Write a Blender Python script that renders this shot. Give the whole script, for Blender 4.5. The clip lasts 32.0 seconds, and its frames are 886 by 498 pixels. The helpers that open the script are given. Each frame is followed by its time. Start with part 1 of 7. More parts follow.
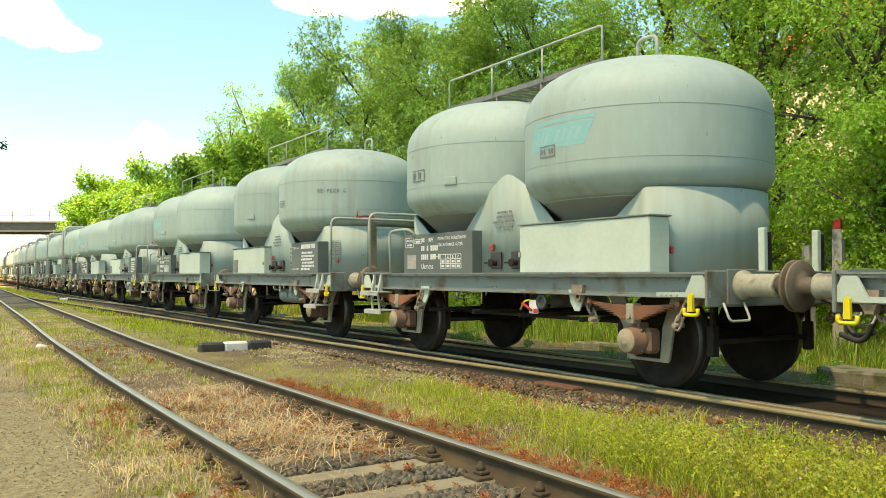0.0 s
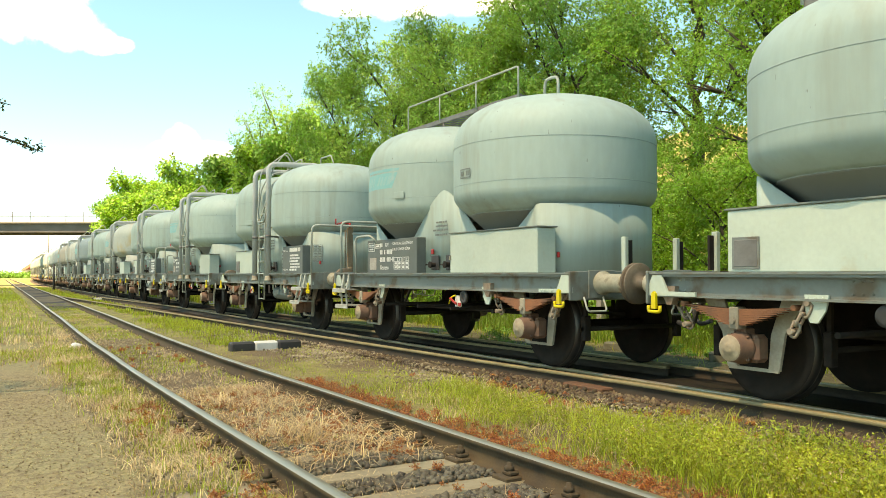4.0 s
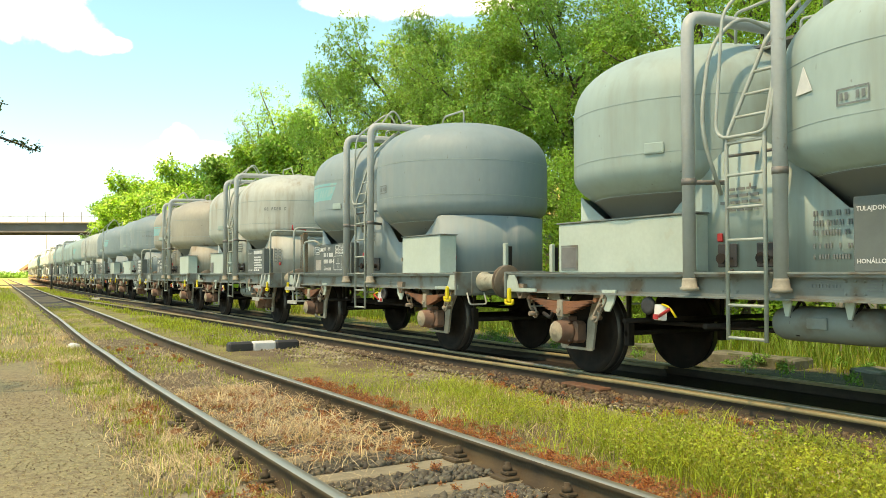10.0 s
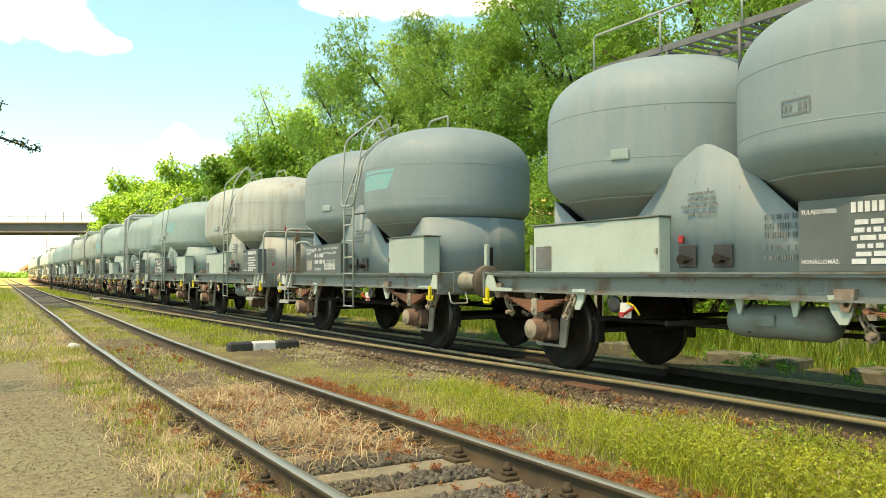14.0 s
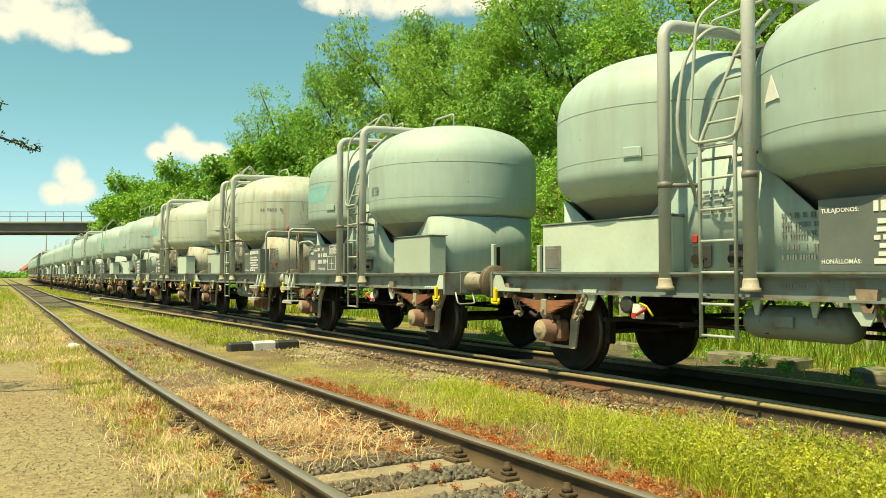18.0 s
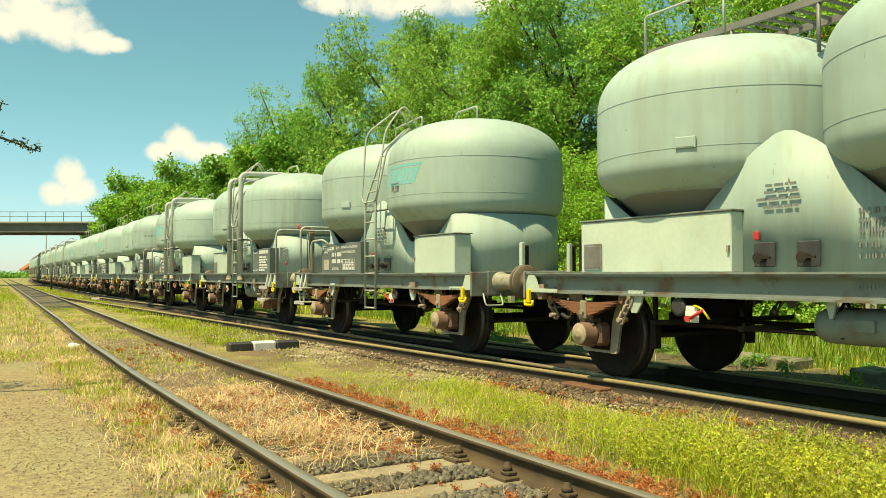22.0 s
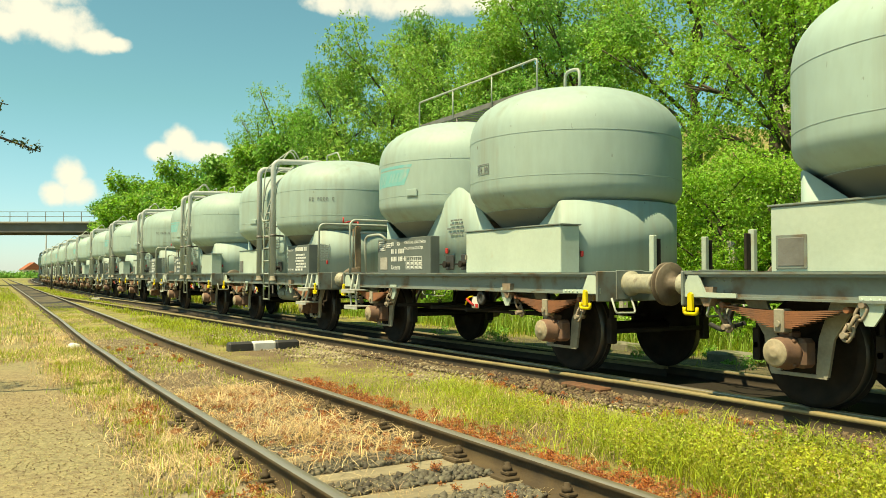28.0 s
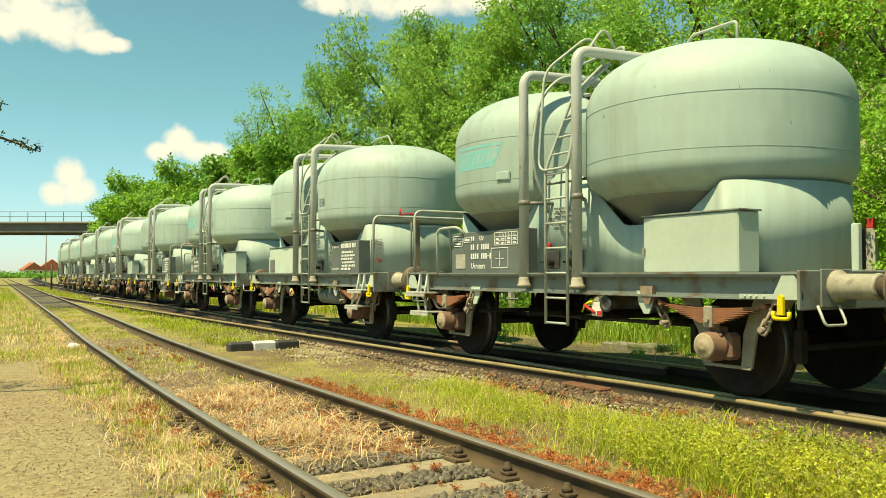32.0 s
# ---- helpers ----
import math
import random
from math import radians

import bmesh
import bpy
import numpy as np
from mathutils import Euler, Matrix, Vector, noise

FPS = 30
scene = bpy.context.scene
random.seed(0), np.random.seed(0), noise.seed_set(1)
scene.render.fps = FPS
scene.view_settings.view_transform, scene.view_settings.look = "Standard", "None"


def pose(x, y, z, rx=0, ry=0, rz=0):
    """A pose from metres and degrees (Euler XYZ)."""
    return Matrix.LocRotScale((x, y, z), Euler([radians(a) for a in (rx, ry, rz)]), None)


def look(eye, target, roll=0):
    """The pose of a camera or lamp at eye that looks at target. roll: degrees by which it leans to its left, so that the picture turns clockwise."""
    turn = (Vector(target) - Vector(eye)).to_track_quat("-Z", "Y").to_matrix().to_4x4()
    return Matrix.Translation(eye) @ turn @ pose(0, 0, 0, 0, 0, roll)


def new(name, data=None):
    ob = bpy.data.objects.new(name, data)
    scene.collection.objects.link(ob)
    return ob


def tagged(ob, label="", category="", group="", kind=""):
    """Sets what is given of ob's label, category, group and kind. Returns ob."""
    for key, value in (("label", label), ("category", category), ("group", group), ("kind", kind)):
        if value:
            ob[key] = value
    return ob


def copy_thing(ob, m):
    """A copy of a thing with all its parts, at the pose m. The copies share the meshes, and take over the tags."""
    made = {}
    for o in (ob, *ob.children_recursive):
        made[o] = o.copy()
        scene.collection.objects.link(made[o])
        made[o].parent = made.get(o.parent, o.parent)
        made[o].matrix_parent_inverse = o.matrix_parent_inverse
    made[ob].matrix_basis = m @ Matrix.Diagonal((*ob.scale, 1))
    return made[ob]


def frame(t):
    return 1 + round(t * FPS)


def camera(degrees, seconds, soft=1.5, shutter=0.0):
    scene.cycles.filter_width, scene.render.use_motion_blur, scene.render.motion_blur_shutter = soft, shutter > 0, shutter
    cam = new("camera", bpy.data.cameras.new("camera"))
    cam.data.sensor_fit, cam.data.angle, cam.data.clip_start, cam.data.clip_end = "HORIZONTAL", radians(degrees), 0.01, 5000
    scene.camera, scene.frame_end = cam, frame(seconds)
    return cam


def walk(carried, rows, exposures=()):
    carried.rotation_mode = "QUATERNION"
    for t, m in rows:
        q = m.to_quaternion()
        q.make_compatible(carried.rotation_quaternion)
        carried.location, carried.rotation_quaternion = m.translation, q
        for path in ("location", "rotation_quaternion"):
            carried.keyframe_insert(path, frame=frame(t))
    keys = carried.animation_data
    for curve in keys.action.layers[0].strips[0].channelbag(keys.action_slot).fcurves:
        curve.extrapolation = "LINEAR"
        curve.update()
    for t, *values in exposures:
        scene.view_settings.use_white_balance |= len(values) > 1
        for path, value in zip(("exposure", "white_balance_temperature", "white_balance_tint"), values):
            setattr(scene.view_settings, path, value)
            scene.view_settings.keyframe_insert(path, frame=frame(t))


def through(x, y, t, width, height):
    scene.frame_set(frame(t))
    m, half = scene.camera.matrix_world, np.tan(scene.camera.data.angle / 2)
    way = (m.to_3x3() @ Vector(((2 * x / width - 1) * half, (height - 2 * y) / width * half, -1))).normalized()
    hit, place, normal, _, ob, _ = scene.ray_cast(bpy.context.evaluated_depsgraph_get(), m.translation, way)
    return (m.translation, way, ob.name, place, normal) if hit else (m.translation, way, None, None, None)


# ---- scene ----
KC = 1.6e-4          # bend of the main line
D = 6.413            # near rail of the main line
YC = D + 0.75        # its middle
EYE = (0.0, 0.0, 1.1546)
PSI, PITCH = 30.348, 1.774


def aim(pan):
    a, b = radians(PSI + pan), radians(PITCH)
    way = Vector((-math.cos(a) * math.cos(b), math.sin(a) * math.cos(b), math.sin(b)))
    return look(EYE, Vector(EYE) + way)


cam = camera(56.84, 32.0, soft=0.5)
walk(cam, [(0.0, aim(1.86)), (0.9, aim(1.86)), (1.0, aim(1.81)), (1.25, aim(1.55)), (1.5, aim(1.19)), (2.0, aim(0.61)), (2.5, aim(0.30)),
           (3.0, aim(0.02)), (3.5, aim(-0.17)), (4.2, aim(-0.10)), (5.0, aim(0.0)), (5.5, aim(0.0)), (32.0, aim(0.0))],
     exposures=[(0.0, 1.78, 13500, 17), (14.3, 1.78, 13500, 17), (14.9, 1.58, 13000, 14), (15.5, 1.0, 11800, 7), (16.2, 0.82, 10900, 0), (17.0, 0.72, 10200, -4), (18.2, 0.62, 11500, -4), (32.0, 0.62, 11500, -4)])

# ---- sky and sun ----
SUN_EL, SUN_AZ = 62.5, 0.20      # elevation; the sun stands on the camera's side of the line, turned a little towards +x
sun_way = Vector((math.sin(SUN_AZ) * math.cos(radians(SUN_EL)), -math.cos(SUN_AZ) * math.cos(radians(SUN_EL)), math.sin(radians(SUN_EL))))


def sky():
    w = bpy.data.worlds.new("sky")
    scene.world = w
    w.use_nodes = True
    nt = w.node_tree
    nt.nodes.clear()
    n, l = nt.nodes.new, nt.links.new
    tc = n("ShaderNodeTexCoord")
    air = n("ShaderNodeTexSky")
    air.sky_type, air.sun_disc = "NISHITA", False
    air.sun_elevation, air.sun_rotation = radians(SUN_EL), math.atan2(sun_way.x, sun_way.y)
    air.air_density, air.dust_density, air.ozone_density = 1.0, 0.25, 1.5
    # fair-weather clouds: soft banks of white with a noisy rim
    fac = None
    cuts = ((176.7, 15.9, 3.2, 1.9, 1.0), (174.8, 15.5, 2.6, 1.7, 1.0), (173.0, 14.8, 1.8, 1.0, 1.0), (171.6, 14.7, 1.2, 0.6, 1.0), (178.0, 15.4, 2.1, 1.4, 1.0), (176.4, 17.5, 3.4, 1.4, 1.0),
            (157.4, 18.3, 2.3, 0.9, 1.0), (154.6, 18.5, 3.2, 1.5, 1.0), (151.4, 18.7, 4.2, 1.4, 1.0), (147.8, 19.0, 4.7, 1.6, 1.0), (144.6, 18.5, 3.2, 0.8, 1.0),
            (167.6, 8.7, 1.4, 1.4, 1.0), (166.6, 8.2, 2.3, 0.9, 1.0), (168.6, 8.1, 1.4, 0.9, 1.0), (165.3, 8.3, 1.3, 0.7, 1.0), (174.3, 6.3, 1.2, 1.6, 1.0), (173.8, 5.3, 1.6, 1.2, 1.0), (175.0, 5.2, 1.1, 1.0, 1.0),
            (120.0, 24.0, 16.0, 6.0, 0.9), (215.0, 20.0, 14.0, 5.0, 0.9), (260.0, 26.0, 18.0, 6.0, 0.9), (310.0, 22.0, 16.0, 6.0, 0.9), (20.0, 26.0, 20.0, 7.0, 0.9), (75.0, 20.0, 14.0, 6.0, 0.9))
    nz = n("ShaderNodeTexNoise")
    nz.inputs["Scale"].default_value, nz.inputs["Detail"].default_value, nz.inputs["Roughness"].default_value = 34.0, 8.0, 0.6
    l(tc.outputs["Generated"], nz.inputs["Vector"])
    for az, el, wide, high, much in cuts:
        a, e = radians(az), radians(el)
        c = Vector((math.cos(a) * math.cos(e), math.sin(a) * math.cos(e), math.sin(e)))
        side = Vector((-math.sin(a), math.cos(a), 0))
        up = c.cross(side) * -1 if c.cross(side).z < 0 else c.cross(side)
        terms = []
        for axis, size in ((side, wide), (up, high)):
            d = n("ShaderNodeVectorMath")
            d.operation = "DOT_PRODUCT"
            l(tc.outputs["Generated"], d.inputs[0])
            d.inputs[1].default_value = axis
            s = n("ShaderNodeMath")
            s.operation = "SUBTRACT"
            l(d.outputs["Value"], s.inputs[0])
            s.inputs[1].default_value = axis.dot(c)
            q = n("ShaderNodeMath")
            q.operation = "DIVIDE"
            l(s.outputs[0], q.inputs[0])
            q.inputs[1].default_value = math.sin(radians(size))
            p = n("ShaderNodeMath")
            p.operation = "MULTIPLY"
            l(q.outputs[0], p.inputs[0])
            l(q.outputs[0], p.inputs[1])
            terms.append(p)
        t = n("ShaderNodeMath")
        t.operation = "ADD"
        l(terms[0].outputs[0], t.inputs[0])
        l(terms[1].outputs[0], t.inputs[1])
        front = n("ShaderNodeVectorMath")
        front.operation = "DOT_PRODUCT"
        l(tc.outputs["Generated"], front.inputs[0])
        front.inputs[1].default_value = c
        mr = n("ShaderNodeMapRange")
        l(t.outputs[0], mr.inputs[0])
        mr.inputs[1].default_value, mr.inputs[2].default_value, mr.inputs[3].default_value, mr.inputs[4].default_value = 0.0, 1.6, 0.5 + 0.35 * much, 0.0
        ahead = n("ShaderNodeMath")
        ahead.operation = "GREATER_THAN"
        l(front.outputs["Value"], ahead.inputs[0])
        ahead.inputs[1].default_value = 0.6
        m = n("ShaderNodeMath")
        m.operation = "MULTIPLY"
        l(mr.outputs[0], m.inputs[0])
        l(ahead.outputs[0], m.inputs[1])
        if fac is None:
            fac = m
        else:
            x = n("ShaderNodeMath")
            x.operation = "MAXIMUM"
            l(fac.outputs[0], x.inputs[0])
            l(m.outputs[0], x.inputs[1])
            fac = x
    rim = n("ShaderNodeMath")
    rim.operation = "MULTIPLY_ADD"
    l(nz.outputs["Fac"], rim.inputs[0])
    rim.inputs[1].default_value = 0.85
    l(fac.outputs[0], rim.inputs[2])
    edge = n("ShaderNodeMapRange")
    edge.interpolation_type = "SMOOTHSTEP"
    l(rim.outputs[0], edge.inputs[0])
    edge.inputs[1].default_value, edge.inputs[2].default_value = 0.80, 1.24
    vivid = n("ShaderNodeHueSaturation")
    vivid.inputs["Saturation"].default_value, vivid.inputs["Hue"].default_value = 1.0, 0.487
    clear = n("ShaderNodeMix")
    clear.data_type, clear.blend_type = "RGBA", "MULTIPLY"
    clear.inputs["Factor"].default_value = 1.0
    l(air.outputs[0], clear.inputs["A"])
    updown = n("ShaderNodeSeparateXYZ")
    l(tc.outputs["Generated"], updown.inputs[0])
    rise = n("ShaderNodeMapRange")
    l(updown.outputs["Z"], rise.inputs[0])
    rise.inputs[1].default_value, rise.inputs[2].default_value = 0.0, 0.2
    hue = n("ShaderNodeMix")
    hue.data_type = "RGBA"
    l(rise.outputs[0], hue.inputs["Factor"])
    hue.inputs["A"].default_value, hue.inputs["B"].default_value = (0.71, 0.94, 1.72, 1), (0.60, 1.02, 1.26, 1)
    l(hue.outputs["Result"], clear.inputs["B"])
    l(clear.outputs["Result"], vivid.inputs["Color"])
    mix = n("ShaderNodeMix")
    mix.data_type = "RGBA"
    l(edge.outputs[0], mix.inputs["Factor"])
    l(vivid.outputs[0], mix.inputs["A"])
    mix.inputs["B"].default_value = (6.6, 7.2, 8.6, 1)
    bg = n("ShaderNodeBackground")
    bg.inputs["Strength"].default_value = 0.09
    l(mix.outputs["Result"], bg.inputs["Color"])
    out = n("ShaderNodeOutputWorld")
    l(bg.outputs[0], out.inputs[0])


sky()
sun = new("sun", bpy.data.lights.new("sun", "SUN"))
sun.data.energy, sun.data.angle, sun.data.color = 4.6, radians(0.6), (1.0, 0.955, 0.87)
sun.matrix_world = look(sun_way * 50, (0, 0, 0))


# ---- materials ----
def material(name, colour, rough=0.6, metal=0.0, second=None, scale=4.0, amount=0.5, grain=60.0, bump=0.05, spots=None, spot_scale=3.0, spot_cut=(0.6, 0.7), vary=0.0, coords="Object", stretch=(1, 1, 1), island=0.0, streaks=None):
    """colour: base; second: a broad second tone; spots: stains with a hard rim; vary: spread from piece to piece."""
    m = bpy.data.materials.new(name)
    m.use_nodes = True
    nt = m.node_tree
    n, l = nt.nodes.new, nt.links.new
    b = nt.nodes["Principled BSDF"]
    b.inputs["Roughness"].default_value, b.inputs["Metallic"].default_value = rough, metal
    tc = n("ShaderNodeTexCoord")
    mp = n("ShaderNodeMapping")
    mp.inputs["Scale"].default_value = stretch
    if coords == "World":
        geo = n("ShaderNodeNewGeometry")
        l(geo.outputs["Position"], mp.inputs["Vector"])
    else:
        l(tc.outputs["Object"], mp.inputs["Vector"])

    def tex(s, detail=5.0):
        t = n("ShaderNodeTexNoise")
        t.inputs["Scale"].default_value, t.inputs["Detail"].default_value = s, detail
        l(mp.outputs[0], t.inputs["Vector"])
        return t.outputs["Fac"]

    def ramp(v, lo, hi):
        r = n("ShaderNodeMapRange")
        l(v, r.inputs[0])
        r.inputs[1].default_value, r.inputs[2].default_value = lo, hi
        return r.outputs[0]

    def blend(f, a, c, mode="MIX"):
        x = n("ShaderNodeMix")
        x.data_type, x.blend_type = "RGBA", mode
        for sock, v in ((x.inputs["Factor"], f), (x.inputs["A"], a), (x.inputs["B"], c)):
            if isinstance(v, (int, float)):
                sock.default_value = v
            elif isinstance(v, tuple):
                sock.default_value = (*v, 1)
            else:
                l(v, sock)
        return x.outputs["Result"]

    col = blend(ramp(tex(scale), 0.5 - 0.5 * amount, 0.5 + 0.5 * amount), colour, second or tuple(c * 0.82 for c in colour))
    g = tex(grain, 3.0)
    col = blend(0.35 if bump >= 0.04 else 0.12, col, blend(ramp(g, 0.3, 0.7), (0.6, 0.6, 0.6), (1.25, 1.25, 1.25)), "MULTIPLY")
    if spots:
        col = blend(ramp(tex(spot_scale, 8.0), *spot_cut), col, spots)
    if streaks:
        run = n("ShaderNodeMapping")
        run.inputs["Scale"].default_value = (5.0, 5.0, 0.45)
        l(tc.outputs["Object"], run.inputs["Vector"])
        t = n("ShaderNodeTexNoise")
        t.inputs["Scale"].default_value, t.inputs["Detail"].default_value = 1.3, 7.0
        l(run.outputs[0], t.inputs["Vector"])
        k = n("ShaderNodeMath")
        k.operation = "MULTIPLY"
        l(ramp(t.outputs["Fac"], 0.46, 0.74), k.inputs[0])
        l(ramp(tex(0.7), 0.35, 0.7), k.inputs[1])
        col = blend(k.outputs[0], col, streaks)
        chips = n("ShaderNodeMath")
        chips.operation = "MULTIPLY"
        l(ramp(tex(16.0, 2.0), 0.735, 0.76), chips.inputs[0])
        l(ramp(tex(1.1), 0.45, 0.6), chips.inputs[1])
        col = blend(chips.outputs[0], col, (0.11, 0.075, 0.05))
    if vary:
        o = n("ShaderNodeObjectInfo")
        h = n("ShaderNodeHueSaturation")
        r = n("ShaderNodeMapRange")
        l(o.outputs["Random"], r.inputs[0])
        r.inputs[3].default_value, r.inputs[4].default_value = 1 - vary, 1 + vary
        l(r.outputs[0], h.inputs["Value"])
        l(col, h.inputs["Color"])
        col = h.outputs[0]
    if island:
        o = n("ShaderNodeNewGeometry")
        h = n("ShaderNodeHueSaturation")
        r = n("ShaderNodeMapRange")
        l(o.outputs["Random Per Island"], r.inputs[0])
        r.inputs[3].default_value, r.inputs[4].default_value = 1 - island, 1 + island
        l(r.outputs[0], h.inputs["Value"])
        r2 = n("ShaderNodeMapRange")
        l(o.outputs["Random Per Island"], r2.inputs[0])
        r2.inputs[3].default_value, r2.inputs[4].default_value = 0.5 - island * 0.06, 0.5 + island * 0.04
        l(r2.outputs[0], h.inputs["Hue"])
        l(col, h.inputs["Color"])
        col = h.outputs[0]
    l(col, b.inputs["Base Color"])
    if bump:
        bp = n("ShaderNodeBump")
        bp.inputs["Strength"].default_value, bp.inputs["Distance"].default_value = min(1.0, bump * 6), 0.01
        l(g, bp.inputs["Height"])
        l(bp.outputs[0], b.inputs["Normal"])
    if rough > 0.25:
        l(ramp_rough(n, l, g, rough), b.inputs["Roughness"])
    return m


def ramp_rough(n, l, v, rough):
    r = n("ShaderNodeMapRange")
    l(v, r.inputs[0])
    r.inputs[3].default_value, r.inputs[4].default_value = rough * 0.8, min(1.0, rough * 1.2)
    return r.outputs[0]


def leafy(name, colour, second, through=0.45, island=0.35, scale=0.5):
    m = material(name, colour, 0.5, second=second, scale=scale, amount=0.4, grain=9.0, bump=0.0, coords="World", island=island)
    nt = m.node_tree
    b = nt.nodes["Principled BSDF"]
    t = nt.nodes.new("ShaderNodeBsdfTranslucent")
    x = nt.nodes.new("ShaderNodeMixShader")
    x.inputs[0].default_value = through
    nt.links.new(b.inputs["Base Color"].links[0].from_socket, t.inputs["Color"])
    nt.links.new(b.outputs[0], x.inputs[1])
    nt.links.new(t.outputs[0], x.inputs[2])
    nt.links.new(x.outputs[0], nt.nodes["Material Output"].inputs[0])
    return m


PAINT = {
    "grey": material("silo paint grey", (0.345, 0.465, 0.435), 0.62, second=(0.28, 0.385, 0.36), scale=0.9, grain=14, bump=0.006, spots=(0.30, 0.32, 0.28), spot_scale=2.2, spot_cut=(0.62, 0.74), stretch=(1, 1, 0.35), streaks=(0.25, 0.285, 0.235), vary=0.06),
    "blue": material("silo paint blue grey", (0.245, 0.325, 0.335), 0.6, second=(0.205, 0.28, 0.29), scale=0.9, grain=14, bump=0.006, spots=(0.35, 0.38, 0.38), spot_scale=2.0, spot_cut=(0.66, 0.76), stretch=(1, 1, 0.35), streaks=(0.30, 0.33, 0.31), vary=0.06),
    "pale": material("silo paint pale", (0.47, 0.52, 0.45), 0.6, second=(0.41, 0.43, 0.40), scale=0.8, grain=22, bump=0.02, spots=(0.36, 0.31, 0.22), spot_scale=2.4, spot_cut=(0.62, 0.72), stretch=(1, 1, 0.4), streaks=(0.28, 0.23, 0.16)),
    "rusty": material("silo paint rusting", (0.42, 0.49, 0.43), 0.6, second=(0.36, 0.41, 0.36), scale=0.9, grain=18, bump=0.02, spots=(0.27, 0.20, 0.13), spot_scale=6.0, spot_cut=(0.64, 0.72), stretch=(1, 1, 0.3), streaks=(0.28, 0.21, 0.14)),
    "rusted": material("rust-eaten paint", (0.40, 0.44, 0.38), 0.65, second=(0.33, 0.32, 0.26), scale=2.2, grain=18, bump=0.03, spots=(0.23, 0.13, 0.07), spot_scale=15.0, spot_cut=(0.58, 0.66), stretch=(1, 1, 0.35), streaks=(0.26, 0.19, 0.12)),
    "dirty": material("silo paint dirty", (0.44, 0.41, 0.33), 0.6, second=(0.32, 0.30, 0.25), scale=1.1, grain=18, bump=0.03, spots=(0.22, 0.15, 0.08), spot_scale=2.8, spot_cut=(0.60, 0.70), stretch=(1, 1, 0.5), streaks=(0.24, 0.19, 0.13)),
}
M_SEAM = material("weld seam paint", (0.29, 0.385, 0.365), 0.6, scale=3, grain=30, bump=0.02)
M_FRAME = material("frame paint", (0.175, 0.22, 0.205), 0.6, second=(0.16, 0.18, 0.165), scale=2.5, grain=30, bump=0.03, spots=(0.13, 0.095, 0.06), spot_scale=3, spot_cut=(0.52, 0.66))
M_BOX = material("locker paint", (0.45, 0.53, 0.46), 0.55, second=(0.37, 0.45, 0.39), scale=1.6, grain=25, bump=0.02, spots=(0.38, 0.36, 0.26), spot_scale=3, spot_cut=(0.60, 0.74), vary=0.14)
M_SIGN = material("board paint", (0.085, 0.105, 0.10), 0.6, second=(0.12, 0.145, 0.135), scale=3, grain=30, bump=0.02)
M_WHITE = material("white lettering", (0.72, 0.73, 0.70), 0.6, second=(0.55, 0.56, 0.54), scale=9, grain=40, bump=0.0)
PAINT["stained"] = material("silo paint with ochre stains", (0.40, 0.445, 0.40), 0.6, second=(0.34, 0.39, 0.36), scale=0.9, grain=14, bump=0.01, spots=(0.40, 0.33, 0.19), spot_scale=1.7, spot_cut=(0.55, 0.68), stretch=(1, 1, 0.6), streaks=(0.30, 0.27, 0.19))
# dusty grey, darkened further to hold the shade under the silo
PAINT["hopper"] = material("dusty hopper paint with underside shade", (0.19, 0.21, 0.185), 0.75, second=(0.145, 0.15, 0.13), scale=1.2, grain=16, bump=0.02, spots=(0.27, 0.27, 0.235), spot_scale=2.6, spot_cut=(0.58, 0.72), streaks=(0.17, 0.16, 0.135), vary=0.1)
M_TEAL = material("teal livery paint", (0.13, 0.43, 0.44), 0.6, second=(0.20, 0.44, 0.44), scale=7, grain=30, bump=0.0, spots=(0.31, 0.43, 0.41), spot_scale=5.0, spot_cut=(0.58, 0.70))
M_FADEDTEAL = material("bleached teal paint", (0.26, 0.45, 0.44), 0.6, second=(0.20, 0.44, 0.44), scale=9, grain=40, bump=0.0)
M_INK = material("dark stencil paint", (0.17, 0.195, 0.19), 0.6, scale=8, grain=40, bump=0.0)
M_PIPE = material("pipe paint", (0.44, 0.47, 0.46), 0.5, second=(0.36, 0.39, 0.38), scale=3, grain=30, bump=0.02, spots=(0.25, 0.2, 0.14), spot_scale=5, spot_cut=(0.68, 0.75))
M_HOUSING = material("dusty cream-grey buffer casing", (0.40, 0.39, 0.31), 0.65, second=(0.30, 0.28, 0.21), scale=5, grain=30, bump=0.04, spots=(0.17, 0.14, 0.10), spot_scale=7, spot_cut=(0.60, 0.72), vary=0.15)
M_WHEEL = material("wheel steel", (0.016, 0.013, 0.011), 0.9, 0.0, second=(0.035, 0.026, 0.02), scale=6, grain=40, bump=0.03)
M_TREAD = material("worn wheel tread", (0.12, 0.11, 0.10), 0.45, 0.8, scale=6, grain=50, bump=0.01)
M_UNDER = material("near-black underframe", (0.022, 0.019, 0.017), 0.8, second=(0.04, 0.032, 0.027), scale=5, grain=40, bump=0.05)
M_SPRING = material("rusty spring", (0.33, 0.12, 0.055), 0.8, second=(0.17, 0.08, 0.05), scale=5, grain=40, bump=0.06, vary=0.35)
M_CASTING = material("rust-eaten casting", (0.20, 0.085, 0.045), 0.9, second=(0.09, 0.05, 0.03), scale=9, grain=40, bump=0.12)
M_AXLEBOX = material("rusty axle box", (0.24, 0.125, 0.08), 0.75, second=(0.14, 0.08, 0.06), scale=6, grain=35, bump=0.04, vary=0.35)
